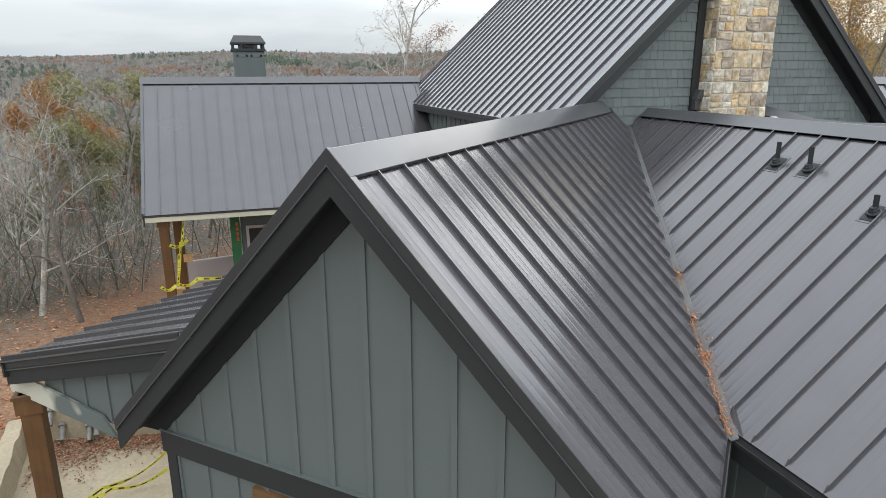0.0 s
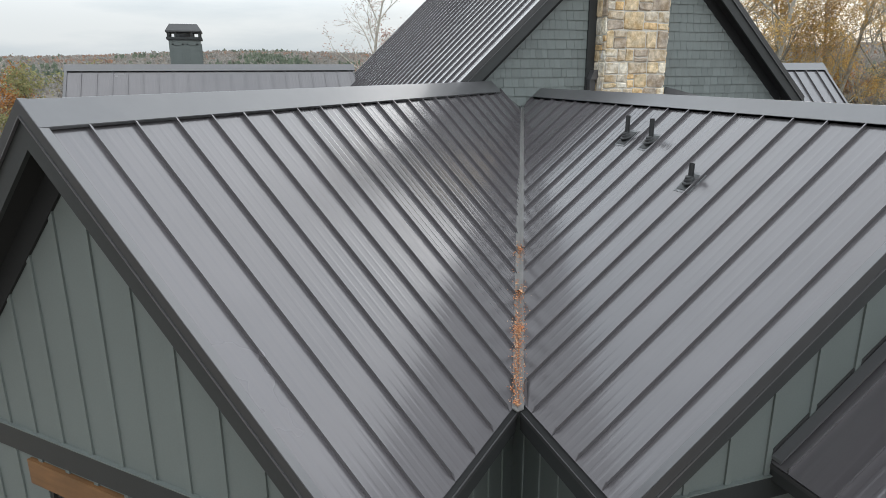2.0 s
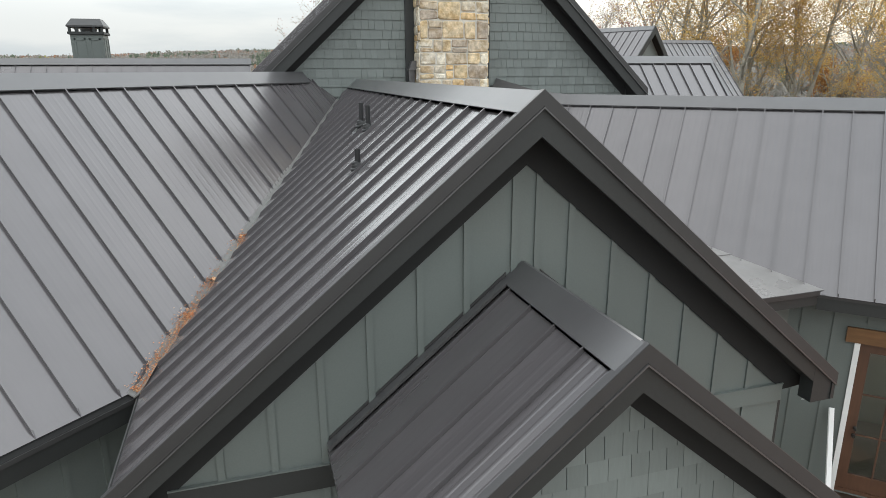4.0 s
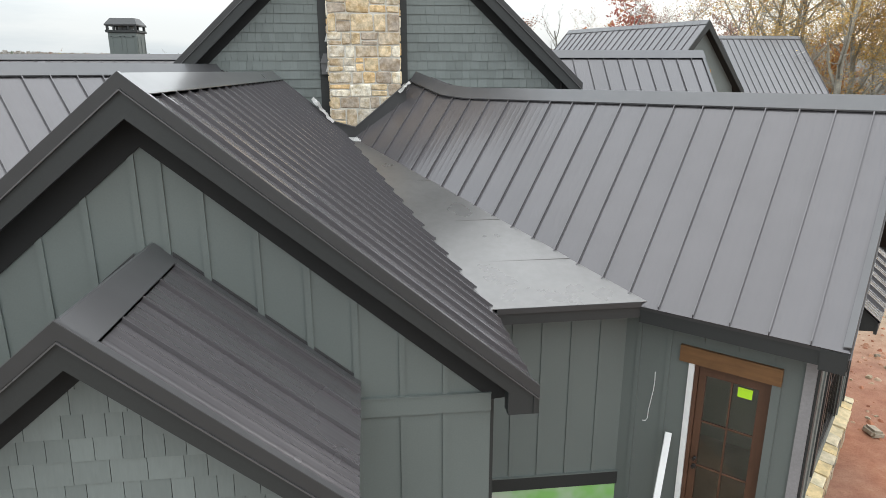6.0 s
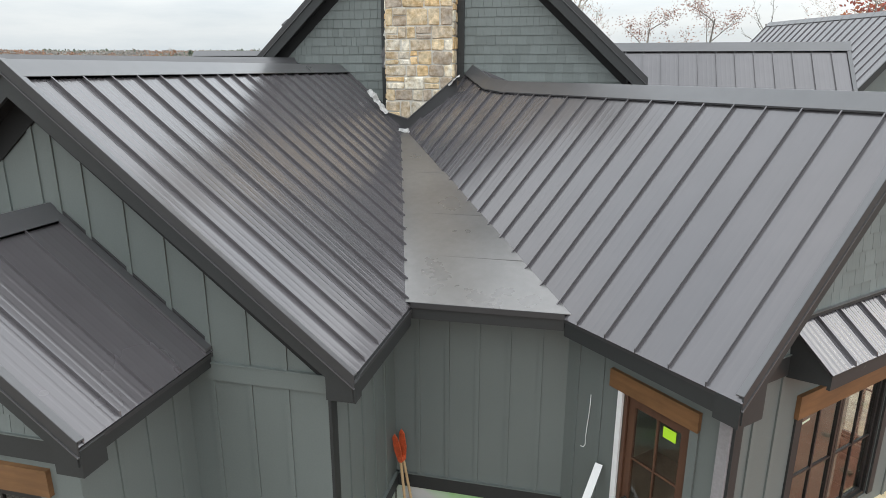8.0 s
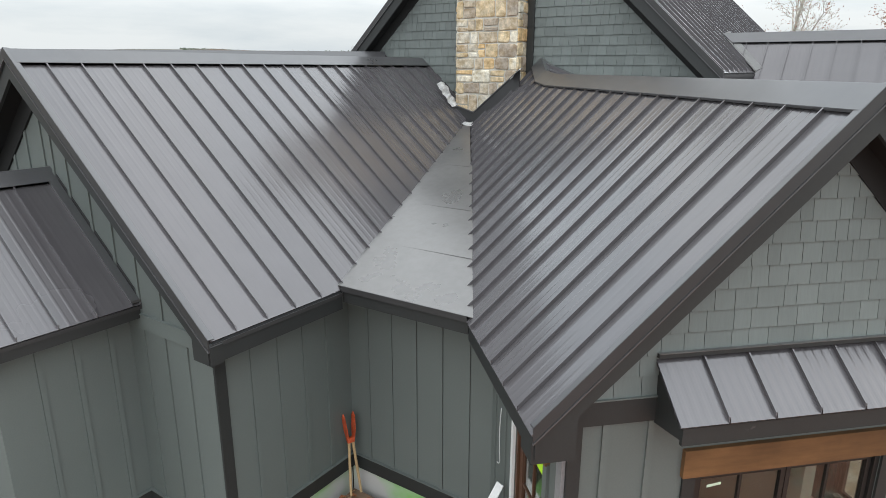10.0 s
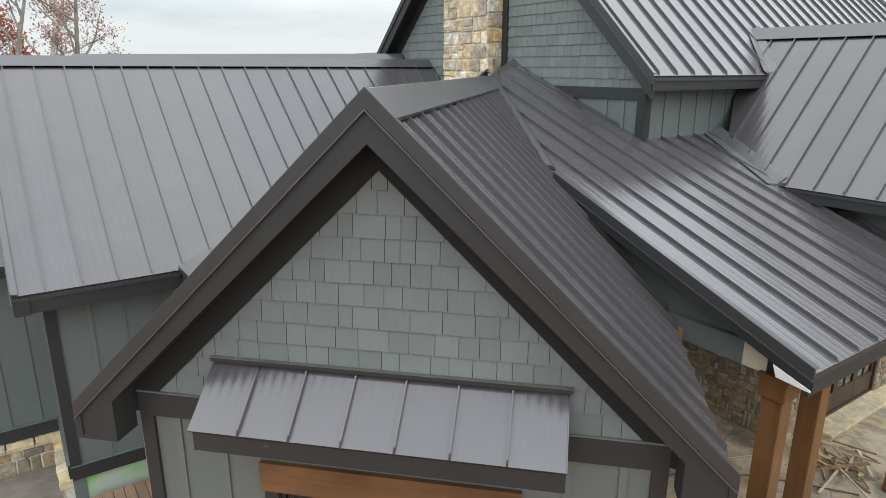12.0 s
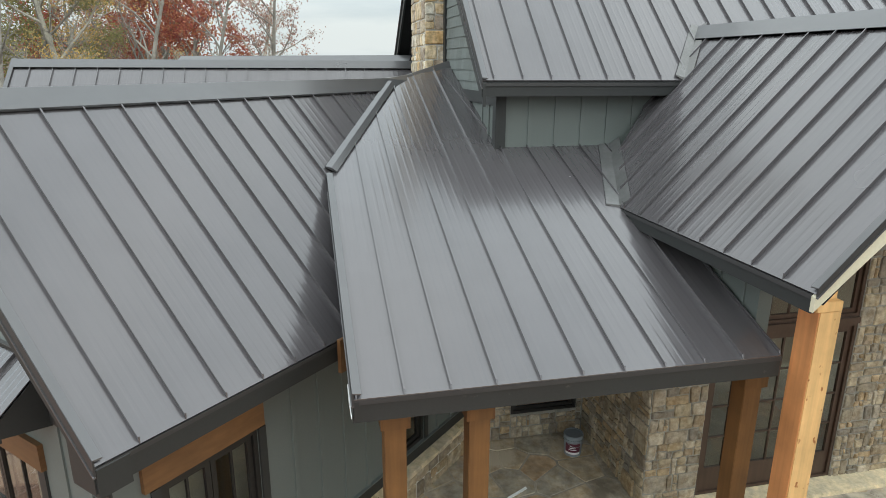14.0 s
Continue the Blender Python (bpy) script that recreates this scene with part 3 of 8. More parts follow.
def shingles(root, a, b, z0, top, out, mat=None, limit=300, seed=1, blocked=None, row=0.178):
    """Courses of shingles on a wall face between a and b; past the limit they are joined."""
    mat = mat or SHINGLE
    rnd = random.Random(seed)
    a, b = Vector((*a, 0)), Vector((*b, 0))
    L = (b - a).length
    d, o, z = (b - a).normalized(), Vector((*out, 0)).normalized(), Vector((0, 0, 1))
    xs, ys = zip(*top)
    made, rest = 0, []
    zz = z0
    zmax = max(ys)
    while zz < zmax:
        e = -rnd.uniform(0.0, 0.2)
        while e < L:
            w = rnd.choice((0.115, 0.14, 0.155, 0.18, 0.20, 0.245))
            s0, s1 = max(e + 0.0025, 0), min(e + w - 0.0025, L)
            e += w
            if s1 - s0 < 0.02:
                continue
            t0, t1 = float(np.interp(s0, xs, ys)), float(np.interp(s1, xs, ys))
            zt = zz + row + 0.012
            drop = rnd.uniform(-0.003, 0.003)
            lo = zz + drop
            if max(t0, t1) <= lo + 0.01:
                continue
            if blocked and blocked(s0, s1, zz):
                continue
            if t0 < lo:
                s0 = s0 + (s1 - s0) * (lo - t0) / (t1 - t0)
                t0 = lo
            if t1 < lo:
                s1 = s0 + (s1 - s0) * (t0 - lo) / (t0 - t1)
                t1 = lo
            u0, u1 = max(min(zt, t0), lo + 0.002), max(min(zt, t1), lo + 0.002)
            f = lambda e_, z_, h: a + d * e_ + z * z_ + o * h
            hb, ht = 0.021, 0.004
            h0, h1 = hb - (hb - ht) * (u0 - lo) / (row + 0.012), hb - (hb - ht) * (u1 - lo) / (row + 0.012)
            vs = [f(s0, lo, hb), f(s1, lo, hb), f(s1, u1, h1), f(s0, u0, h0), f(s0, lo, 0), f(s1, lo, 0), f(s1, u1, 0), f(s0, u0, 0)]
            fs = [(0, 1, 2, 3), (0, 4, 5, 1), (1, 5, 6, 2), (2, 6, 7, 3), (3, 7, 4, 0)]
            if made < limit:
                piece("shingle", (vs, fs), mat, root)
                made += 1
            else:
                rest.append((vs, fs))
        zz += row
    if rest:
        tagged(piece("shingle_cladding", join(*rest), mat, root), kind="stuff")


def stones(root, origin, ex, L, H, out, mat, seed=1, limit=300, keep=None, proud=0.024, size=1.0, chips=0.0):
    """Rubble laid on a face: rows of uneven blocks with open joints."""
    rnd = random.Random(seed)
    o0, ex, n, z = Vector(origin), Vector((*ex, 0)).normalized(), Vector((*out, 0)).normalized(), Vector((0, 0, 1))
    made, rest = 0, []
    y = 0.0
    while y < H - 0.02:
        h = min(rnd.uniform(0.20, 0.34) * size, H - y)
        if H - y - h < 0.09:
            h = H - y
        x = 0.0
        while x < L - 0.005:
            w = rnd.uniform(0.14, 0.42) * size
            if L - x - w < 0.12 * size:
                w = L - x
            cells = [(x, x + w, y, y + h)]
            if h > 0.22 * size and w < 0.36 * size and rnd.random() < 0.55:
                m = y + h * rnd.uniform(0.38, 0.62)
                cells = [(x, x + w, y, m), (x, x + w, m, y + h)]
            elif w > 0.30 * size and rnd.random() < 0.3:
                m = x + w * rnd.uniform(0.4, 0.6)
                cells = [(x, m, y, y + h), (m, x + w, y, y + h)]
            if chips:
                # some blocks give way to two or three small stones
                for c in list(cells):
                    u0, u1, v0, v1 = c
                    if rnd.random() < chips and (u1 - u0) > 0.13:
                        cells.remove(c)
                        m, k = u0 + (u1 - u0) * rnd.uniform(0.3, 0.7), v0 + (v1 - v0) * rnd.uniform(0.35, 0.65)
                        if v1 - v0 > 0.14:
                            cells += [(u0, m, v0, v1), (m, u1, v0, k), (m, u1, k, v1)] if rnd.random() < 0.5 else [(u0, u1, v0, k), (u0, m, k, v1), (m, u1, k, v1)]
                        else:
                            cells += [(u0, m, v0, v1), (m, u1, v0, v1)]
            x += w
            for x0, x1, y0, y1 in cells:
                if keep and not keep((x0 + x1) / 2, (y0 + y1) / 2):
                    continue
                g = 0.010 * max(size, 0.9)
                j = lambda: rnd.uniform(-0.014, 0.014)
                cx, cy = (x1 - x0) * rnd.uniform(0.02, 0.12), (y1 - y0) * rnd.uniform(0.02, 0.14)
                q = [(x0 + g + cx, y0 + g), (x1 - g - cx, y0 + g), (x1 - g, y0 + g + cy), (x1 - g, y1 - g - cy), (x1 - g - cx, y1 - g), (x0 + g + cx, y1 - g), (x0 + g, y1 - g - cy), (x0 + g, y0 + g + cy)]
                q = [(px + j() * 0.8, py + j() * 0.8) for px, py in q]
                mx, my = (x0 + x1) / 2, (y0 + y1) / 2
                pr = proud * rnd.uniform(0.6, 1.3)
                b = min(0.017, (x1 - x0) * 0.2, (y1 - y0) * 0.2)
                sh = lambda p, k: (p[0] + (b * k if p[0] < mx else -b * k), p[1] + (b * k if p[1] < my else -b * k))
                lay = [(q, 0.0), ([sh(p, 0.25) for p in q], pr * 0.7), ([sh(p, 1.1) for p in q], pr)]
                vs = [o0 + ex * px + z * py + n * hh + n * (rnd.uniform(-0.004, 0.006) if hh else 0) for ring, hh in lay for px, py in ring]
                fs = [(i + r * 8, (i + 1) % 8 + r * 8, (i + 1) % 8 + r * 8 + 8, i + r * 8 + 8) for r in (0, 1) for i in range(8)] + [tuple(range(16, 24))]
                if made < limit:
                    piece("stone", (vs, fs), mat, root)
                    made += 1
                else:
                    rest.append((vs, fs))
        y += h
    if rest:
        tagged(piece("stone_courses", join(*rest), STONES_J, root), kind="stuff")


# ---- ground ----
def ground_z(x, y):
    """Level building pad, a fall into the valley behind it, then a long wooded hill."""
    d = math.hypot(x - 8, y - 10)
    z = -0.25
    if d > 24:
        u = min((d - 24) / 52, 1)
        ang = math.degrees(math.atan2(y - 10, x - 8)) % 360
        side = max(0.0, 1 - min(abs(ang - 36), abs(ang - 196)) / 42)
        z -= (14.0 - 10.0 * min(1.0, side * 2)) * u * u * (3 - 2 * u)
    if d > 110:
        u = min((d - 110) / 950, 1)
        ang = math.atan2(y - 10, x - 8)
        low = 1 - 0.6 * max(0.0, 1 - abs(math.degrees(ang) % 360 - 177) / 24)
        z += low * (38.0 + 4.0 * math.sin(ang * 5 + 1) + 2.2 * math.sin(ang * 13)) * u * u * (3 - 2 * u)
    if d > 24:
        z += 0.5 * min((d - 24) / 20, 1) * math.sin(x * 0.13) * math.cos(y * 0.11)
    return z


def build_ground():
    radii = [0, 4, 8, 12, 16, 20, 24, 28, 32, 37, 43, 50, 58, 68, 80, 95, 112, 140, 180, 230, 300, 380, 470, 560, 640, 760, 880, 1000, 1120, 1400, 2500, 4500]
    n = 96
    vs, fs = [(8, 10, -0.25)], []
    for r in radii[1:]:
        for k in range(n):
            a = 2 * math.pi * k / n
            x, y = 8 + r * math.cos(a), 10 + r * math.sin(a)
            vs.append((x, y, ground_z(x, y)))
    for k in range(n):
        fs.append((0, 1 + k, 1 + (k + 1) % n))
    for i in range(len(radii) - 2):
        for k in range(n):
            j = (k + 1) % n
            fs.append((1 + i * n + k, 1 + (i + 1) * n + k, 1 + (i + 1) * n + j, 1 + i * n + j))
    tagged(piece("ground", (vs, fs), GROUND, smooth=True), "bare red clay and brown leaf litter falling away to woods", "ground", kind="structure")


build_ground()


# ---- wings of the house: plan directions ----
def a_xy(p, q):
    """Plan point from the first wing's cross and long coordinates."""
    return ((p + q) * S2, (q - p) * S2)


def d_xy(p, q):
    """Plan point from the rear diagonal wing's cross and long coordinates."""
    return ((p - q) * S2, (p + q) * S2)


A_DIR = (S2, S2)
D_DIR, D_OUT = (-S2, S2), (S2, S2)
# first wing: ridge at cross coordinate -2.885
A_P, A_HALF, A_Z, A_RAKE = -2.885, 2.95, 6.16, 3.86
A_K = (A_Z - 3.15) / A_HALF
# middle wing
B_X, B_HALF, B_Z, B_RAKE = 8.0, 3.41, 6.02, 2.73
B_K = (B_Z - 3.17) / B_HALF
# rear diagonal wing
D_P, D_HALF, D_Z, D_RAKE = 15.23, 2.55, 5.72, -8.32
D_K = (D_Z - 3.21) / D_HALF
# main block
H_X, H_HALF, H_E, H_K, H_Y0, H_Y1 = 10.06, 4.27, 5.77, 0.93, 10.69, 21.8
H_Z = H_E + H_K * H_HALF
# porch between the wings
F_X, F_Z, F_K = 18.0, 3.28, 0.385
# cross wing on the main block
G_Y, G_Z, G_E, G_K = 14.40, 6.54, 4.24, 1.055
G_HALF = (G_Z - G_E) / G_K
WALL_Y = 11.03

# first wing, both slopes
sA_R = Slope((*a_xy(A_P + A_HALF, 0), 3.15), A_DIR, (-S2, S2), A_K, [(A_RAKE, 0), (6.43, 0), (13.17, 2.47)], [(A_RAKE, A_HALF), (12.715, A_HALF), (13.17, 2.50)])
roof("roof_1", sA_R, "dark grey standing seam metal roof slope", phase=4.262, pan=0.4085, inset=0.04)
sA_L = Slope((*a_xy(A_P - A_HALF, 0), 3.15), A_DIR, (S2, -S2), A_K, [(A_RAKE, 0), (12.6, 0)], [(A_RAKE, A_HALF), (12.6, A_HALF)])
roof("roof_2", sA_L, "dark grey standing seam metal roof slope", phase=4.262, pan=0.4085)
ridge_cap("ridge_cap_1", [(*a_xy(A_P, q), A_Z) for q in (A_RAKE + 0.004, 8.2, 12.7)], (-S2, S2), (S2, -S2), A_K, A_K, "smooth dark grey metal ridge cap on the roof")
gable_trim("rake_trim_1", (*a_xy(A_P, A_RAKE), A_Z), [(-S2, S2), (S2, -S2)], [A_HALF, A_HALF], [A_K, A_K], (-S2, -S2), "dark painted rake boards with metal edging on the gable", board=0.20, edge=0.045, tail=0.0)
eave_board("fascia_1", sA_R, A_RAKE, 6.43, "dark painted fascia board under the metal roof")
# low shed beside the first wing
P_TOP, P_K, P_EAVE, P_EZ = A_P - 1.65, 0.288, -7.80, 3.455
sP = Slope((*a_xy(P_EAVE, 0), P_EZ), A_DIR, (S2, -S2), P_K, [(A_RAKE, 0), (8.4, 0)], [(A_RAKE, P_TOP - P_EAVE), (8.4, P_TOP - P_EAVE)])
roof("roof_3", sP, "dark grey low metal shed roof beside the gable", phase=4.12, pan=0.412, deck=0.12)
eave_board("fascia_2", sP, A_RAKE, 8.4, "dark painted fascia board under the shed roof", depth=0.16)
gable_trim("rake_trim_2", (*a_xy(P_TOP - 0.20, A_RAKE + 0.03), P_EZ + P_K * (P_TOP - 0.20 - P_EAVE)), [(-S2, S2)], [P_TOP - 0.20 - P_EAVE], [P_K], (-S2, -S2), "dark painted rake board on the shed roof edge", board=0.28, edge=0.11)

# middle wing
sB_L = Slope((B_X - B_HALF, 0, 3.17), (0, 1), (1, 0), B_K, [(B_RAKE, 0), (4.50, 0), (WALL_Y, 3.005)], [(B_RAKE, B_HALF), (WALL_Y, B_HALF)])
roof("roof_4", sB_L, "dark grey standing seam metal roof slope with pipe vents", phase=3.903, pan=0.4155, inset=0.05)
SAD_B, SAD_D, SAD_T = Vector((11.41, 4.69, 3.21)), Vector((13.22, 4.69, 3.23)), Vector((9.58, 10.36, 4.72))
sB_R = Slope((B_X + B_HALF, 0, 3.17), (0, 1), (-1, 0), B_K, [(B_RAKE, 0), (SAD_B.y, 0), (SAD_T.y, B_X + B_HALF - SAD_T.x), (WALL_Y, 2.1)], [(B_RAKE, B_HALF), (WALL_Y, B_HALF)])
roof("roof_5", sB_R, "dark grey standing seam metal roof slope beside a flat valley pan", phase=3.109, pan=0.4142, inset=0.02)
ridge_cap("ridge_cap_2", [(B_X, y, B_Z) for y in (B_RAKE + 0.004, 6.0, WALL_Y - 0.02)], (-1, 0), (1, 0), B_K, B_K, "smooth dark grey metal ridge cap on the roof")
gable_trim("rake_trim_3", (B_X, B_RAKE, B_Z), [(-1, 0), (1, 0)], [B_HALF, B_HALF], [B_K, B_K], (0, -1), "dark painted rake boards with metal edging on the gable", board=0.21, tail=0.30, end=0.22, drop=0.21, deep=0.16)
eave_board("fascia_3", sB_L, B_RAKE, 4.50, "dark painted fascia board under the metal roof")
eave_board("fascia_4", sB_R, B_RAKE, SAD_B.y, "dark painted fascia board under the metal roof")

# small gable in front of the middle wing
C_HALF, C_Z, C_RAKE = 1.74, 4.60, 1.20
C_K = (C_Z - 3.16) / C_HALF
sC_L = Slope((B_X - C_HALF, 0, 3.16), (0, 1), (1, 0), C_K, [(C_RAKE, 0), (3.03, 0)], [(C_RAKE, C_HALF), (3.03, C_HALF)])
sC_R = Slope((B_X + C_HALF, 0, 3.16), (0, 1), (-1, 0), C_K, [(C_RAKE, 0), (3.03, 0)], [(C_RAKE, C_HALF), (3.03, C_HALF)])
roof("roof_6", sC_L, "dark grey metal roof slope of a small gable", phase=1.622, pan=0.405)
roof("roof_7", sC_R, "dark grey metal roof slope of a small gable", phase=1.690, pan=0.411)
ridge_cap("ridge_cap_3", [(B_X, C_RAKE + 0.004, C_Z), (B_X, 3.03, C_Z)], (-1, 0), (1, 0), C_K, C_K, "smooth dark grey metal ridge cap on the small gable")
gable_trim("rake_trim_4", (B_X, C_RAKE, C_Z), [(-1, 0), (1, 0)], [C_HALF, C_HALF], [C_K, C_K], (0, -1), "dark painted rake boards on the small gable", board=0.19, tail=0.26, end=0.22, drop=0.24, deep=0.26)
eave_board("fascia_5", sC_R, C_RAKE, 3.03, "dark painted fascia board under the small gable roof", depth=0.14)
eave_board("fascia_6", sC_L, C_RAKE, 3.03, "dark painted fascia board under the small gable roof", depth=0.14)

# rear diagonal wing
F_TOPX = F_X - (D_Z - F_Z) / F_K          # where the porch roof reaches the ridge's height
KINK = ((2 * D_P * S2 - F_TOPX) - F_TOPX) * S2
sad_p, sad_q = (SAD_T.x + SAD_T.y) * S2, (SAD_T.y - SAD_T.x) * S2
D_E0 = D_P - D_HALF
sD_L = Slope((*d_xy(D_E0, 0), 3.21), D_DIR, D_OUT, D_K, [(D_RAKE, 0), (-6.03, 0), (sad_q, sad_p - D_E0), (0.75, 1.75)], [(D_RAKE, D_HALF), (KINK, D_HALF), (0.078, 2.84), (0.75, 2.3)])
roof("roof_8", sD_L, "dark grey standing seam metal roof slope running up to the chimney", phase=-7.10, pan=0.421, inset=-0.012)
sD_R = Slope((*d_xy(D_P + D_HALF, 0), 3.21), D_DIR, (-S2, -S2), D_K, [(D_RAKE, 0), (-4.2, 0), (KINK, D_HALF - 0.03)], [(D_RAKE, D_HALF), (KINK, D_HALF)])
roof("roof_9", sD_R, "dark grey standing seam metal roof slope beside the porch roof", phase=-7.129, pan=0.4097)
RISE = (10.90, WALL_Y - 0.01, F_Z + F_K * (F_X - 10.90))
ridge_cap("ridge_cap_4", [(*d_xy(D_P, D_RAKE + 0.004), D_Z), (*d_xy(D_P, -4.0), D_Z), (*d_xy(D_P, KINK - 0.25), D_Z), (*d_xy(D_P + 0.02, KINK + 0.35), D_Z + 0.05), RISE], (-S2, -S2), (S2, S2), D_K, D_K, "smooth dark grey metal ridge cap bending up to the wall", pitches=[D_K, D_K, D_K, 0.55, 0.45])
gable_trim("rake_trim_5", (*d_xy(D_P, D_RAKE), D_Z), [(-S2, -S2), (S2, S2)], [D_HALF, D_HALF], [D_K, D_K], (S2, -S2), "dark painted rake boards with metal edging on the gable", board=0.20, tail=0.36, end=0.22, drop=0.24, deep=0.26)
eave_board("fascia_7", sD_L, D_RAKE, -6.03, "dark painted fascia board under the metal roof")
eave_board("fascia_8", sD_R, D_RAKE, -4.2, "dark painted fascia board under the metal roof")


# flat pan between the two slopes
def build_saddle():
    root = thing("flat_roof", "smooth grey flat metal valley pan between two roof slopes", "roof", kind="structure")
    cuts = [0.0, 0.19, 0.40, 0.66, 1.0]
    for i in range(4):
        u, v = cuts[i], cuts[i + 1] + (0.004 if i < 3 else 0)
        lift = Vector((0, 0, 0.020 + 0.004 * (3 - i)))
        q = [SAD_B.lerp(SAD_T, u) + Vector((-0.12, 0, 0)), SAD_D.lerp(SAD_T, u) + Vector((0.10, 0, 0)), SAD_D.lerp(SAD_T, v) + Vector((0.10, 0, 0)), SAD_B.lerp(SAD_T, v) + Vector((-0.12, 0, 0))]
        if i < 3:
            q[2] += Vector((0, 0.05, 0))
        piece("pan_sheet", prism([p + lift for p in q], (0, 0, -0.007)), SADDLE, root)
    a, b = SAD_B + Vector((-0.02, -0.01, 0.03)), SAD_D + Vector((0.02, -0.01, 0.03))
    piece("pan_edge", prism([a, b, b - Vector((0, 0, 0.07)), a - Vector((0, 0, 0.07))], (0, 0.012, 0)), EDGE, root)
    piece("fascia_board", prism([a + Vector((0, 0.03, -0.04)), b + Vector((0, 0.03, -0.04)), b + Vector((0, 0.03, -0.22)), a + Vector((0, 0.03, -0.22))], (0, 0.035, 0)), TRIM, root)
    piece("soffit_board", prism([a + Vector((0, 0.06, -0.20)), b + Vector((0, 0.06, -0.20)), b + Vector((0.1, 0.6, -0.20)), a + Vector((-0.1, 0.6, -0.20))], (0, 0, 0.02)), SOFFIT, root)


build_saddle()


def valley_strip(name, p0, p1, s1, s2, w, label, lift=0.006, mat=None):
    """A folded sheet along the line where two slopes meet."""
    p0, p1 = Vector(p0), Vector(p1)
    d = (p1 - p0).normalized()
    c1, c2 = d.cross(s1.n).normalized(), d.cross(s2.n).normalized()
    if c1.dot(s1.u) < 0:
        c1 = -c1
    if c2.dot(s2.u) < 0:
        c2 = -c2
    z = Vector((0, 0, lift))
    vs = []
    for p in (p0, p1):
        vs += [p + c1 * w + z, p + z * 1.2, p + c2 * w + z, p + c2 * w + z - Vector((0, 0, 0.012)), p - Vector((0, 0, 0.008)), p + c1 * w + z - Vector((0, 0, 0.012))]
    fs = [(i, (i + 1) % 6, 6 + (i + 1) % 6, 6 + i) for i in range(6)] + [(0, 1, 4, 5), (1, 2, 3, 4), (6, 11, 10, 7), (7, 10, 9, 8)]
    return tagged(piece(name, (vs, fs), mat or VALLEY), label, "flashing", kind="structure")


valley_strip("valley_flashing", sA_R.at(6.40, 0), (7.595, WALL_Y - 0.02, 5.67), sA_R, sB_L, 0.075, "grey metal valley flashing with debris and dry leaves")

# porch roof between wings
def fd_x(y):
    """Where the porch roof meets the rear diagonal wing's slope."""
    return ((D_Z + D_K * D_P) - F_Z - F_K * F_X - D_K * S2 * y) / (D_K * S2 - F_K)


G_EY = G_Y - G_HALF
H_WX = 13.95
sF = Slope((F_X, 0, F_Z), (0, 1), (-1, 0), F_K, [(8.57, 0), (12.75, 0)], [(8.57, F_X - fd_x(8.57)), (9.96, F_X - F_TOPX), (WALL_Y, F_X - 10.90), (WALL_Y + 0.008, F_X - H_WX), (12.75, F_X - H_WX)])
roof("roof_10", sF, "dark grey low metal porch roof between two wings", phase=9.023, pan=0.4118, deck=0.14)
eave_board("fascia_9", sF, 8.57, 12.75, "dark painted fascia board along the porch roof", depth=0.20, mat=DABBED)
gable_trim("rake_trim_6", (fd_x(8.57), 8.57, F_Z + F_K * (F_X - fd_x(8.57))), [(1, 0)], [F_X - fd_x(8.57)], [F_K], (0, -1), "dark painted rake board on the porch roof edge", board=0.15)

# main block
sH_R = Slope((H_X + H_HALF, 0, H_E), (0, 1), (-1, 0), H_K, [(H_Y0, 0), (13.78, 0), (G_Y, (G_Z - H_E) / H_K), (15.02, 0), (H_Y1, 0)], [(H_Y0, H_HALF), (H_Y1, H_HALF)])
roof("roof_11", sH_R, "dark grey tall metal roof slope of the main block", phase=11.290, pan=0.4147, inset=0.02)
sH_L = Slope((H_X - H_HALF, 0, H_E), (0, 1), (1, 0), H_K, [(H_Y0, 0), (H_Y1, 0)], [(H_Y0, H_HALF), (H_Y1, H_HALF)])
roof("roof_12", sH_L, "dark grey tall metal roof slope of the main block", phase=H_Y0 + 0.06)
ridge_cap("ridge_cap_5", [(H_X, H_Y0 + 0.004, H_Z), (H_X, H_Y1, H_Z)], (-1, 0), (1, 0), H_K, H_K, "dark grey metal ridge cap on the tall roof")
gable_trim("rake_trim_7", (H_X, H_Y0, H_Z), [(-1, 0), (1, 0)], [H_HALF, H_HALF], [H_K, H_K], (0, -1), "dark painted rake boards on the tall main gable", board=0.22)
eave_board("fascia_10", sH_R, H_Y0, 13.72, "dark painted fascia board under the tall roof", depth=0.16)
eave_board("fascia_11", sH_L, H_Y0, H_Y1, "dark painted fascia board under the tall roof", depth=0.16)

DUSTY = surface("dusty_flashing", (0.17, 0.168, 0.166), 0.36, 0.18, big=3.0, small=14.0, metal=0.4, bump_s=0.1, bump_d=0.002)
# cross wing
G_END = 18.82
sG_L = Slope((0, G_EY, G_E), (1, 0), (0, 1), G_K, [(13.49, 1.9), (14.30, 0.55), (15.5, 0), (G_END, 0)], [(13.49, G_HALF), (G_END, G_HALF)])
roof("roof_13", sG_L, "dark grey standing seam metal roof slope of the cross wing", phase=16.021, pan=0.4026)
sG_R = Slope((0, 2 * G_Y - G_EY, G_E), (1, 0), (0, -1), G_K, [(13.49, 0), (G_END, 0)], [(13.49, G_HALF), (G_END, G_HALF)])
roof("roof_14", sG_R, "dark grey standing seam metal roof slope of the cross wing", phase=16.021, pan=0.4026)
ridge_cap("ridge_cap_6", [(13.40, G_Y, G_Z), (G_END + 0.02, G_Y, G_Z)], (0, -1), (0, 1), G_K, G_K, "dark grey metal ridge cap on the cross wing")
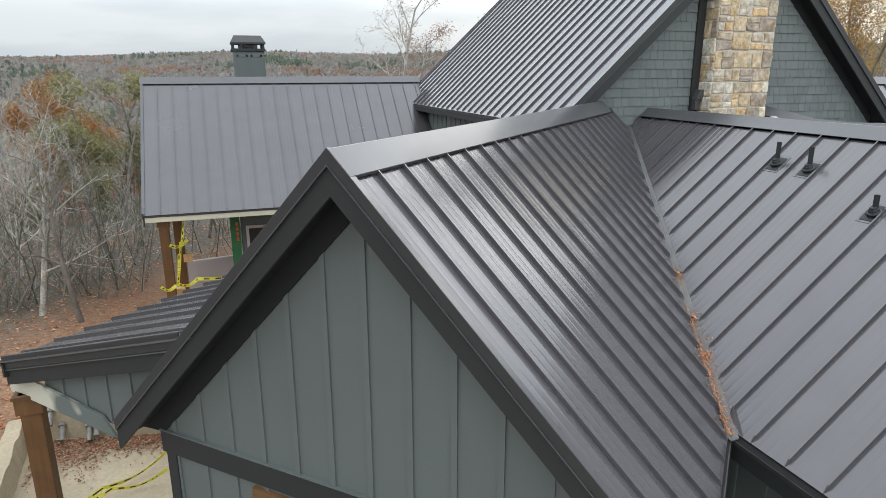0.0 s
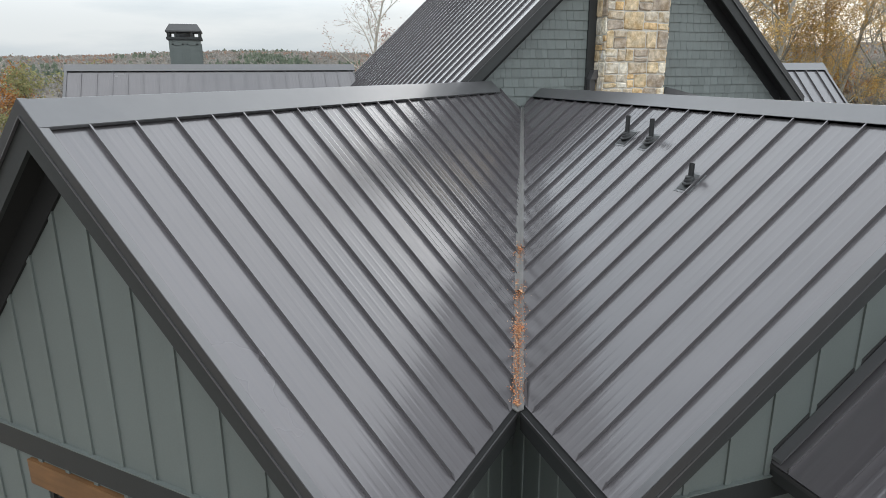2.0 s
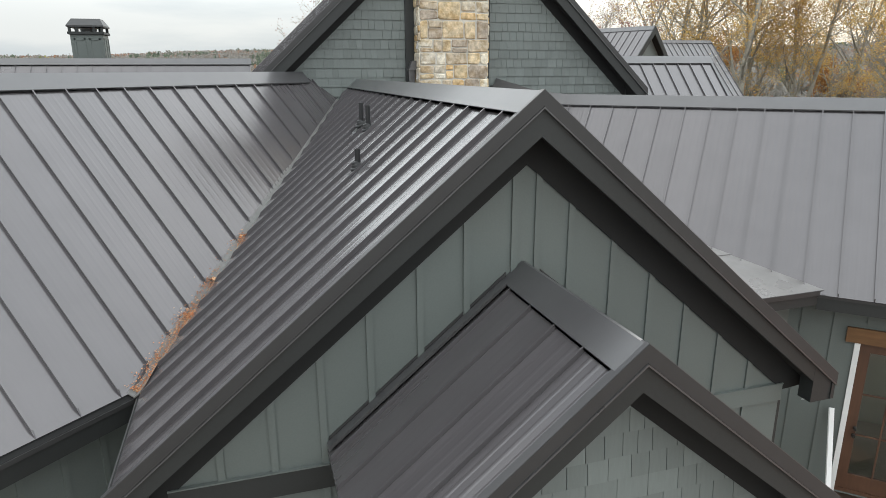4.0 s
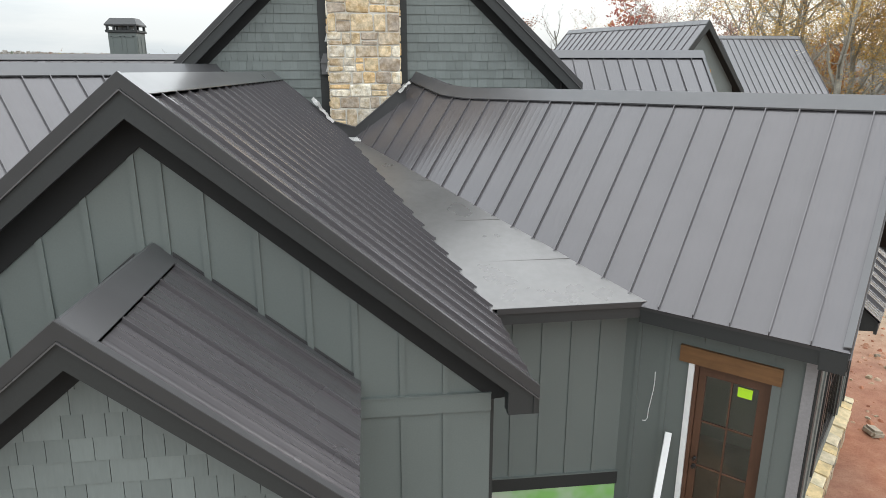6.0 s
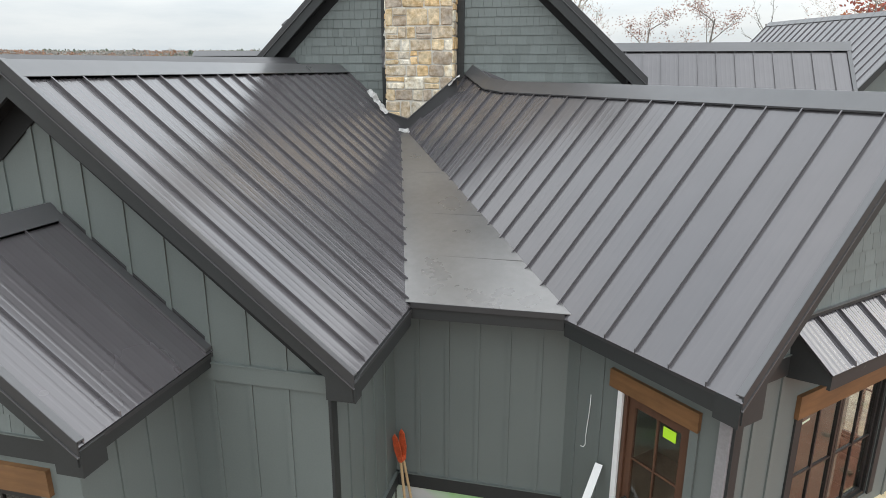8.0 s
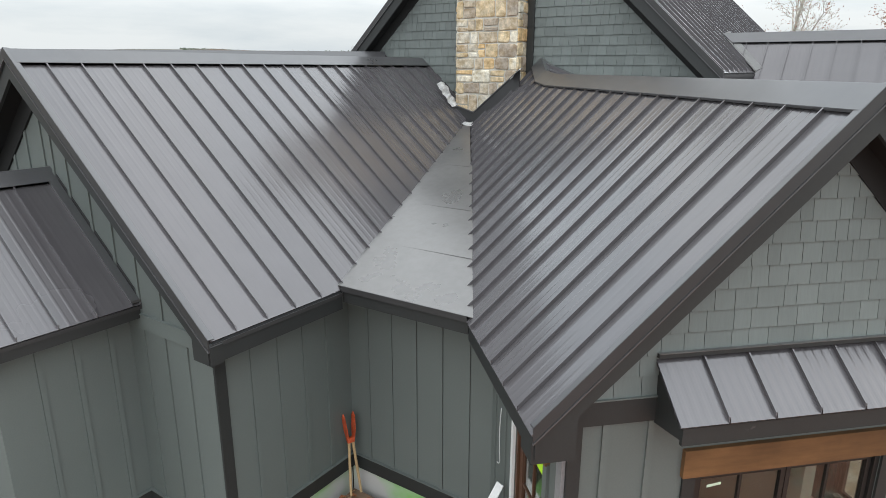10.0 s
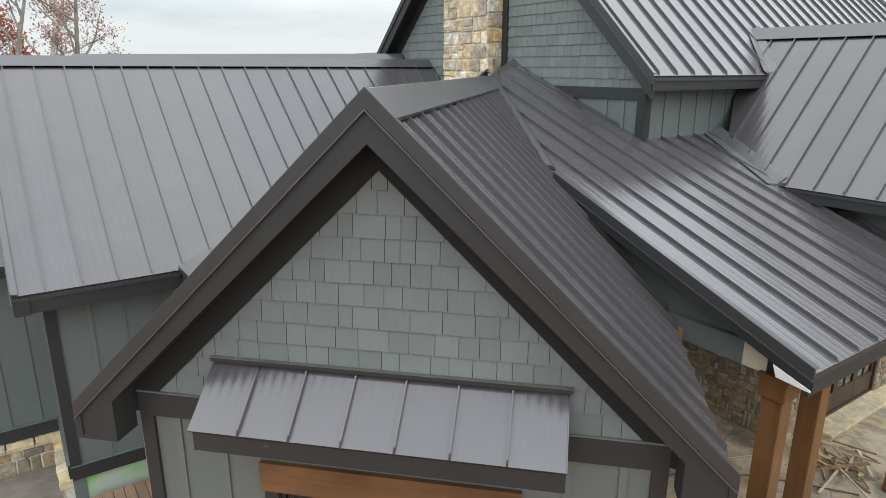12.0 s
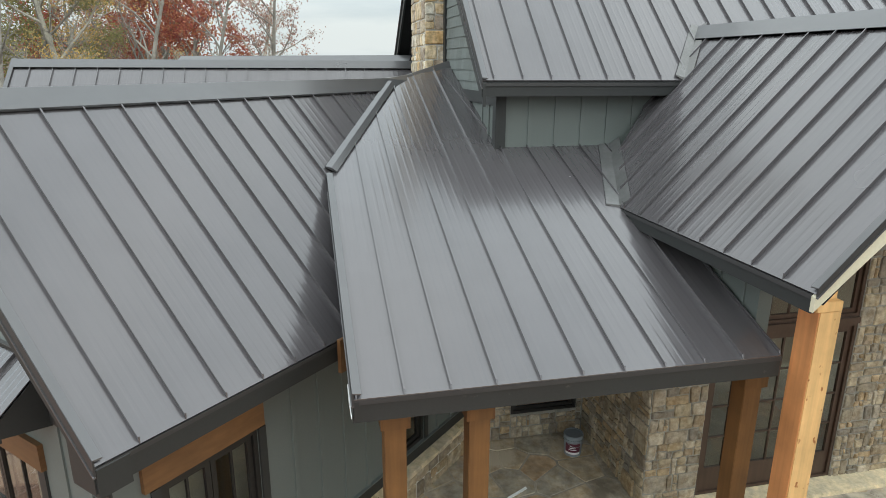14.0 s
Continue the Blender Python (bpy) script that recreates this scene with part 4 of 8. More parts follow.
gable_trim("rake_trim_8", (G_END, G_Y, G_Z), [(0, -1), (0, 1)], [G_HALF, G_HALF], [G_K, G_K], (1, 0), "unpainted cream rake boards on the cross wing", board=0.26, mat=CREAM, edge=0.012, end=0.13)
eave_board("fascia_12", sG_L, 15.5, G_END - 0.06, "dark painted fascia board under the cross wing roof", depth=0.15)
valley_strip("valley_flashing", (15.50, G_EY, F_Z + F_K * (F_X - 15.5)), (13.96, 12.80, F_Z + F_K * (F_X - 13.96)), sG_L, sF, 0.17, "wide grey valley flashing with white dust marks", lift=0.022, mat=DUSTY)
valley_strip("valley_flashing", (H_X + H_HALF, 13.70, H_E + 0.02), (13.49, G_Y, G_Z), sG_L, sH_R, 0.13, "grey metal valley flashing under the main roof", lift=0.03)
def build_hip_strip():
    a, b = [Vector((fd_x(y), y, F_Z + F_K * (F_X - fd_x(y)))) for y in (8.62, 9.80)]
    d = (b - a).normalized()
    n = (sF.n + sD_R.n).normalized()
    c = d.cross(n).normalized()
    pts = [a + c * 0.085 + n * 0.035, a + c * 0.080 + n * 0.055, a + n * 0.075, a - c * 0.080 + n * 0.055, a - c * 0.085 + n * 0.035]
    tagged(piece("hip_flashing", prism(pts, b - a), CAP), "raised folded metal flashing strip on the roof joint", "flashing", kind="structure")


build_hip_strip()

# far left wing with open porch
L_Y, L_HALF, L_Z, L_X0 = 21.1, 3.40, 6.58, -2.25
L_K = (L_Z - 3.19) / L_HALF
sL = Slope((0, L_Y - L_HALF, 3.19), (1, 0), (0, 1), L_K, [(L_X0, 0), (6.15, 0)], [(L_X0, L_HALF), (6.15, L_HALF)])
roof("roof_15", sL, "dark grey metal roof slope over a rear porch", phase=-1.800, pan=0.4118)
sL2 = Slope((0, L_Y + L_HALF, 3.19), (1, 0), (0, -1), L_K, [(L_X0, 0), (6.15, 0)], [(L_X0, L_HALF), (6.15, L_HALF)])
roof("roof_16", sL2, "dark grey metal roof slope over a rear porch", phase=-1.800, pan=0.4118)
ridge_cap("ridge_cap_7", [(L_X0 - 0.02, L_Y, L_Z), (6.2, L_Y, L_Z)], (0, -1), (0, 1), L_K, L_K, "dark grey metal ridge cap on the rear wing")
eave_board("fascia_13", sL, L_X0, 6.15, "unpainted cream fascia board over the rear porch", depth=0.16, mat=CREAM)
gable_trim("rake_trim_9", (L_X0, L_Y, L_Z), [(0, -1), (0, 1)], [L_HALF, L_HALF], [L_K, L_K], (-1, 0), "cream and dark rake boards of the rear wing", board=0.18)

# ---- walls ----
def gable_top(wall_half, zr, k, drop=0.30):
    """Wall top below a gable roof, along the wall from one end to the other."""
    return [(0, zr - k * wall_half - drop), (wall_half, zr - drop), (2 * wall_half, zr - k * wall_half - drop)]


# first wing
AW, AQ = 2.55, 4.17
a0, a1 = a_xy(A_P - AW, AQ), a_xy(A_P + AW, AQ)
A_TOP = gable_top(AW, A_Z, A_K, 0.26)
wA = wall("wall_1", a0, a1, -0.3, A_TOP, "grey-green board and batten gable wall with dark belt trim", (-S2, -S2), phase=0.1435, battens=0.4145, holes=[(AW - 1.15, AW + 1.15, 0.5, 2.42)])
wall("wall_2", a_xy(A_P + AW, AQ + 0.16), a_xy(A_P + AW, 7.6), -0.3, [(0, 3.25), (3.43, 3.25)], "grey-green board and batten side wall in shade", (S2, -S2), phase=0.3)
wall("wall_3", a_xy(A_P - AW, 12.0), a_xy(A_P - AW, AQ + 0.16), -0.3, [(0, 3.25), (7.83, 3.25)], "grey-green board and batten side wall behind the shed", (-S2, S2), phase=0.3)


def trim_board(name, p0, p1, z0, z1, out, label, mat=None, proud=0.032, sill=0.0, parent=None):
    """A flat board on a wall face, level."""
    o = Vector((*out, 0)).normalized()
    a, b = Vector((*p0, 0)), Vector((*p1, 0))
    z = Vector((0, 0, 1))
    ob = piece(name, prism([a + z * z0, b + z * z0, b + z * z1, a + z * z1], o * proud), mat or TRIM, parent)
    if sill:
        piece("drip_cap", prism([a + z * z1, b + z * z1, b + z * (z1 + 0.012), a + z * (z1 + 0.012)], o * (proud + sill)), SIDING, ob)
    if parent is None:
        tagged(ob, label, "trim", kind="structure")
    return ob


trim_board("trim", a_xy(A_P - AW - 0.06, AQ), a_xy(A_P + AW + 0.06, AQ), 2.76, 3.02, (-S2, -S2), "dark belt board across the gable wall", sill=0.012)
trim_board("trim", a_xy(A_P - AW, AQ), a_xy(A_P - AW + 0.14, AQ), -0.3, 2.76, (-S2, -S2), "dark corner board on the wall")
trim_board("trim", a_xy(A_P + AW - 0.14, AQ), a_xy(A_P + AW, AQ), -0.3, 2.76, (-S2, -S2), "dark corner board on the wall")

# middle wing
BW, BQ = 3.0, 3.03
wB = wall("wall_4", (B_X - BW, BQ), (B_X + BW, BQ), -0.3, gable_top(BW, B_Z, B_K, 0.24), "grey-green board and batten gable wall", (0, -1), centres=[0.41, 0.83, 1.24, 1.654, 2.083, 2.487, 2.910, 3.122, 3.438, 3.871, 4.292, 4.703, 5.134, 5.551])
wall("wall_5", (B_X - BW, 5.9), (B_X - BW, BQ + 0.16), -0.3, [(0, 3.2), (2.87, 3.2)], "grey-green board and batten side wall in shade", (-1, 0), phase=0.3)
wall("wall_6", (B_X + BW, BQ + 0.16), (B_X + BW, 5.2), 0.30, [(0, 3.2), (2.17, 3.2)], "grey-green board and batten side wall", (1, 0), phase=0.36)
trim_board("trim", (B_X - BW, BQ), (B_X - 1.45, BQ), 2.80, 3.02, (0, -1), "dark belt board across the gable wall", sill=0.012)
trim_board("trim", (B_X + 1.45, BQ), (B_X + BW, BQ), 2.84, 3.03, (0, -1), "grey-green belt board across the gable wall", mat=SIDING, sill=0.012)
trim_board("trim", (B_X + BW + 0.002, BQ), (B_X + BW + 0.002, BQ + 0.14), 0.30, 3.0, (1, 0), "dark corner board on the wall")

# small gable
CW, CQ = 1.40, 1.50
wC = wall("wall_7", (B_X - CW, CQ), (B_X + CW, CQ), -0.3, gable_top(CW, C_Z, C_K, 0.22), "grey-green shingled wall of a small gable", (0, -1), battens=0, holes=[(0.45, 2.35, 0.5, 2.40)])
wall("wall_8", (B_X + CW, CQ + 0.16), (B_X + CW, BQ), -0.3, [(0, 3.2), (1.53, 3.2)], "grey-green board and batten side wall", (1, 0), phase=0.3)
wall("wall_9", (B_X - CW, BQ), (B_X - CW, CQ + 0.16), -0.3, [(0, 3.2), (1.53, 3.2)], "grey-green board and batten side wall", (-1, 0), phase=0.3)
trim_board("trim", (B_X - CW - 0.05, CQ), (B_X + CW + 0.05, CQ), 2.76, 2.98, (0, -1), "dark belt board across the small gable", sill=0.012)

# added dark strips in place of the shade below the gable soffits
soffit_shade(wA, (*a_xy(A_P, AQ), A_Z), [(-S2, S2), (S2, -S2)], AW, [A_K, A_K], (-S2, -S2), eave=A_HALF)
soffit_shade(wB, (B_X, BQ, B_Z), [(-1, 0), (1, 0)], BW, [B_K, B_K], (0, -1), eave=B_HALF)
soffit_shade(wC, (B_X, CQ, C_Z), [(-1, 0), (1, 0)], CW, [C_K, C_K], (0, -1), d1=0.44, eave=C_HALF)
# wall under the flat pan
wall("wall_10", (B_X + BW, 5.20), (13.32, 5.20), 0.30, [(0, 3.1), (2.3, 3.1)], "grey-green board and batten wall under the flat pan", (0, -1), phase=0.33)

# rear diagonal wing
DW, DQ = 2.15, -8.02
d0, d1 = d_xy(D_P - DW, DQ), d_xy(D_P + DW, DQ)
wall("wall_11", d_xy(D_P - DW, -5.72), d_xy(D_P - DW, DQ + 0.16), 0.0, [(0, 3.2), (2.3, 3.2)], "grey-green board and batten wall beside the door", (-S2, -S2), phase=0.20, holes=[(0.95, 1.86, 0.02, 2.46)])
wD = wall("wall_12", d0, d1, 0.55, gable_top(DW, D_Z, D_K, 0.28), "grey-green gable wall with shingles over battens", (S2, -S2), battens=0, holes=[(DW - 0.95, DW + 0.95, 0.75, 2.46)])
wall("wall_13", d_xy(D_P + DW, DQ + 0.16), d_xy(D_P + DW, -2.3), 0.55, [(0, 3.2), (5.72, 3.2)], "grey-green board and batten wall with dark windows", (S2, S2), phase=0.2, holes=[(0.24, 1.34, 0.75, 2.46), (3.43, 4.31, 0.75, 2.50)])
trim_board("trim", d0, d_xy(D_P - 1.38, DQ), 3.05, 3.27, (S2, -S2), "dark belt board across the gable wall", sill=0.012)
trim_board("trim", d_xy(D_P + 1.38, DQ), d1, 3.05, 3.27, (S2, -S2), "dark belt board across the gable wall", sill=0.012)
for q in (-1, 1):
    trim_board("trim", d_xy(D_P + q * DW, DQ), d_xy(D_P + q * (DW - 0.12), DQ), 0.55, 3.05, (S2, -S2), "dark corner board on the wall")
trim_board("trim", d_xy(D_P - DW, DQ), d_xy(D_P - DW, DQ + 0.12), 0.55, 3.05, (-S2, -S2), "pale unpainted corner board beside the gable", mat=surface("weathered_corner_board", (0.27, 0.26, 0.265), 0.4, 0.15))
b = D_P - DW + 0.33
while b < D_P + DW - 0.2:
    if abs(b - D_P) > 1.15:
        piece("batten", beam((*d_xy(b, DQ - 0.009), 0.55), (*d_xy(b, DQ - 0.009), 3.06), Vector((S2, S2, 0)) * 0.058, Vector((S2, -S2, 0)) * 0.02), SIDING, wD)
    b += 0.406

soffit_shade(wD, (*d_xy(D_P, DQ), D_Z), [(-S2, -S2), (S2, S2)], DW, [D_K, D_K], (S2, -S2), d1=0.52, eave=D_HALF)

# main block
HWX0 = 2 * H_X - H_WX
hw = H_WX - H_X
wH = wall("wall_14", (HWX0, WALL_Y), (H_WX, WALL_Y), 0.0, gable_top(hw, H_Z, H_K, 0.24), "grey-green shingled tall gable wall of the main block", (0, -1), battens=0)
wall("wall_15", (H_WX, WALL_Y + 0.16), (H_WX, 13.7), 2.6, [(0, 5.80), (2.67, 5.80)], "grey-green batten wall under the tall eave", (1, 0), phase=0.33)
wall("wall_16", (HWX0, H_Y1 - 0.56), (HWX0, WALL_Y + 0.16), 0.0, [(0, 5.80), (10.4, 5.80)], "grey-green batten wall under the tall eave", (-1, 0), phase=0.3)
wall("wall_17", (H_WX, H_Y1 - 0.4), (HWX0, H_Y1 - 0.4), 0.0, gable_top(hw, H_Z, H_K, 0.24), "grey-green rear gable wall of the main block", (0, 1), battens=0)
trim_board("trim", (11.2, WALL_Y), (H_WX + 0.03, WALL_Y), 5.42, 5.60, (0, -1), "dark belt board across the tall wall")
trim_board("trim", (H_WX - 0.12, WALL_Y), (H_WX + 0.03, WALL_Y), 4.2, 5.42, (0, -1), "dark corner board on the wall")
trim_board("trim", (H_WX, WALL_Y - 0.03), (H_WX, WALL_Y + 0.12), 4.2, 5.80, (1, 0), "dark corner board on the wall")
for x in (13.20, 13.55):
    piece("batten", beam((x, WALL_Y - 0.009, 4.6), (x, WALL_Y - 0.009, 5.42), (0.058, 0, 0), (0, 0.02, 0)), SIDING, wH)
soffit_shade(wH, (H_X, WALL_Y, H_Z), [(-1, 0), (1, 0)], hw, [H_K, H_K], (0, -1), d1=0.50)
# boards beside the chimney
trim_board("trim", (8.96, WALL_Y), (9.13, WALL_Y), 5.0, 8.6, (0, -1), "dark board where shingles meet the chimney", proud=0.05)
trim_board("trim", (10.58, WALL_Y), (10.72, WALL_Y), 5.6, 8.8, (0, -1), "dark board where shingles meet the chimney", proud=0.05)

# cross wing walls
wall("wall_18", (H_WX, 12.78), (17.53, 12.78), 3.0, [(0, 4.7), (1.55, 4.45), (3.65, 4.45)], "grey-green batten wall above the porch roof", (0, -1), phase=0.5)
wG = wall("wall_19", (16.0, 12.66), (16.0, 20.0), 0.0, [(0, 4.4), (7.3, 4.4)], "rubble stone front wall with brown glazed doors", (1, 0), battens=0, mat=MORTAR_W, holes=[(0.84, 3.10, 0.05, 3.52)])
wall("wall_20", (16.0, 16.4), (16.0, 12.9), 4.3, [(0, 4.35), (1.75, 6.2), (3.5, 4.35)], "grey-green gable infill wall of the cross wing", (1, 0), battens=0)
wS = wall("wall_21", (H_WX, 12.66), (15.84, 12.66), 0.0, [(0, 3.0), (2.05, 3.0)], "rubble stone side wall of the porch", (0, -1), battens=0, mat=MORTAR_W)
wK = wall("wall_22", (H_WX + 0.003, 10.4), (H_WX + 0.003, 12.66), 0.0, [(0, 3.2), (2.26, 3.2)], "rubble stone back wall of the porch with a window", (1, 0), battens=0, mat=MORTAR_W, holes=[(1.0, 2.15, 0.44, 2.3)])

# ---- shingled faces ----
H_TOP = gable_top(hw, H_Z, H_K, 0.30)


def hid_h(s0, s1, z):
    """Shingles that lie behind the chimney, the lower roofs or the belt are not laid."""
    x0, x1 = HWX0 + s0, HWX0 + s1
    if x0 > 8.98 and x1 < 10.72:
        return True
    if z > 9.0:
        return True
    return x0 > 11.1 and z < 5.55


shingles(wH, (HWX0, WALL_Y), (H_WX, WALL_Y), 5.02, H_TOP, (0, -1), seed=3, blocked=hid_h)
shingles(wD, d0, d1, 3.28, gable_top(DW, D_Z, D_K, 0.30), (S2, -S2), seed=5)
shingles(wC, (B_X - CW, CQ), (B_X + CW, CQ), 2.99, gable_top(CW, C_Z, C_K, 0.24), (0, -1), seed=7)


# ---- stone chimney ----
def build_chimney():
    root = thing("stone_chimney", "tall rubble stone chimney in tan, grey and ochre", "chimney")
    x0, x1, y0, y1 = 9.15, 10.56, 10.63, WALL_Y - 0.005
    core = bevelled((x0 + 0.01, y0 + 0.01, 4.2), (x1 - 0.01, y1, 11.4), 0.004)
    body = piece("mortar_core", core, MORTAR, root, "grey recessed mortar")
    stones(body, (x0, y0 + 0.01, 4.35), (1, 0), x1 - x0, 4.6, (0, -1), STONES, seed=11, limit=150, size=1.12)
    stones(body, (x1 - 0.01, y0, 4.35), (0, 1), y1 - y0, 4.6, (1, 0), STONES, seed=12, limit=70)
    stones(body, (x0 + 0.01, y1, 4.35), (0, -1), y1 - y0, 4.6, (-1, 0), STONES, seed=13, limit=70)
    # crumpled metal flashing round the foot
    rnd = random.Random(4)

    def crumple(a, b, w, n):
        a, b = Vector(a), Vector(b)
        vs, fs = [], []
        for i in range(n + 1):
            p = a.lerp(b, i / n)
            for k in range(3):
                vs.append(p + Vector((rnd.uniform(-0.015, 0.015), -w * k / 2 + rnd.uniform(-0.012, 0.012), 0.03 - 0.05 * k * k / 4 + rnd.uniform(-0.02, 0.02))))
        for i in range(n):
            for k in range(2):
                fs.append((3 * i + k, 3 * i + k + 1, 3 * i + k + 4, 3 * i + k + 3))
        return vs, fs

    piece("foot_flashing", crumple((9.45, 10.50, 4.77), (9.74, 10.50, 4.75), 0.20, 6), LEAD, root, "crumpled silvery foot flashing")
    piece("side_flashing", moved(crumple((0, 0, 0), (0.60, 0, 0), 0.22, 9), pose(8.82, 10.66, 5.55, 0, 52, 0)), LEAD, root, "sealant-smeared side flashing")
    piece("side_flashing", moved(crumple((0, 0, 0), (0.30, 0, 0), 0.18, 6), pose(10.50, 10.60, 5.66, 0, -40, 0)), LEAD, root, "sealant-smeared side flashing")
    skirt = [(9.10, 5.12), (9.63, 4.97), (10.66, 5.82), (10.66, 5.50), (9.66, 4.60), (9.10, 4.85)]
    piece("skirt", prism([(x, 10.572, z) for x, z in skirt], (0, 0.03, 0)), EDGE, root, "dark metal skirt on the roof joint")
    for a, b in (((9.10, 5.12), (9.63, 4.97)), ((9.63, 4.97), (10.66, 5.82))):
        piece("skirt_hem", beam((a[0], 10.568, a[1] + 0.008), (b[0], 10.568, b[1] + 0.008), (0, 0.03, 0), (0, 0, 0.022)), CAP, root)
    for z in (6.05, 6.62):
        piece("step_tab", prism([(9.15, 10.70, z), (9.09, 10.70, z), (9.15, 10.70, z + 0.20)], (0, 0.006, 0)), LEAD, root, "bright bent step tab")


build_chimney()


def build_diverter():
    """The small sheet metal head on the wall beside the chimney."""
    root = thing("metal_conductor_head", "small folded grey metal head beside the chimney", "flashing")
    z0 = 6.22
    pts = [(8.98, z0), (9.14, z0), (9.14, z0 + 0.18), (9.05, z0 + 0.18)]
    piece("hood", prism([(x, 10.98, z) for x, z in pts], (0, -0.16, 0)), CAP, root)
    piece("chute", prism([(9.00, 10.98, z0 - 0.22), (9.11, 10.98, z0 - 0.22), (9.12, 10.98, z0), (8.99, 10.98, z0)], (0, -0.11, 0)), CAP, root)


build_diverter()


# ---- pipe vents ----
VENT_SEAL = surface("grey_sealant", (0.16, 0.16, 0.165), 0.35, 0.4, big=9.0, small=40.0, metal=0.3, bump_s=0.6, bump_d=0.01)


def build_pipe_vent(height):
    root = thing("pipe_vent", "black plastic vent pipe in a rubber boot on the roof", "vent pipe", "vents on the roof")
    n = 20
    ring = lambda r, z: [(r * math.cos(2 * math.pi * i / n), r * math.sin(2 * math.pi * i / n), z) for i in range(n)]

    def lathe(prof):
        vs = [p for r, z in prof for p in ring(r, z)]
        fs = [(j * n + i, j * n + (i + 1) % n, (j + 1) * n + (i + 1) % n, (j + 1) * n + i) for j in range(len(prof) - 1) for i in range(n)]
        return vs, fs + [tuple(range(n - 1, -1, -1)), tuple(range((len(prof) - 1) * n, len(prof) * n))]

    tilt = pose(0, 0, 0, 0, -math.degrees(math.atan(B_K)), 0)
    piece("base_plate", moved(bevelled((-0.125, -0.10, 0.0), (0.125, 0.10, 0.012), 0.004), tilt), RUBBER, root, "black flexible base plate")
    seal = bevelled((-0.155, -0.125, -0.004), (0.155, 0.125, 0.006), 0.003)
    seal = [Vector(v) + Vector((0, 0, 0.010 * math.sin(v[0] * 47) * math.cos(v[1] * 39))) for v in seal[0]], seal[1]
    piece("sealant", moved(seal, tilt), VENT_SEAL, root, "crumpled grey sealant round the base")
    boot = [(0.085, 0.008), (0.087, 0.022), (0.080, 0.032), (0.060, 0.036), (0.052, 0.060), (0.046, 0.066), (0.040, 0.085), (0.034, 0.090)]
    piece("rubber_boot", moved(lathe(boot), tilt @ pose(0, 0, 0, 0, 18, 0)), RUBBER, root, "stepped black rubber boot")
    piece("pipe", lathe([(0.031, -0.05), (0.031, height), (0.026, height), (0.026, height - 0.08)]), RUBBER, root)
    return root


def roof_b(x, y):
    return (x, y, 3.17 + B_K * (x - (B_X - B_HALF)))


for x, y, h in ((7.355, 7.07, 0.31), (7.348, 6.52, 0.31), (6.98, 5.235, 0.22)):
    build_pipe_vent(h).matrix_world = pose(*roof_b(x, y))


# step flashing where the small gable roof meets the wall
for sgn in (-1, 1):
    pts = [(B_X + sgn * r, BQ - 0.012, C_Z - C_K * r + h) for r, h in ((0.16, 0.01), (C_HALF - 0.02, 0.01), (C_HALF - 0.02, 0.09), (0.16, 0.09))]
    tagged(piece("step_flashing", prism(pts, (0, 0.010, 0)), EDGE), "dark bent step flashing along the wall", "flashing", kind="structure")
    pts = [(B_X + sgn * r, BQ - 0.075, C_Z - C_K * r + 0.052) for r in (0.2, C_HALF)]
    tagged(piece("wall_cleat", beam(pts[0], pts[1], (0, 0.10, 0), (0, 0, 0.03)), CAP), "dark metal cleat along the wall", "flashing", kind="structure")


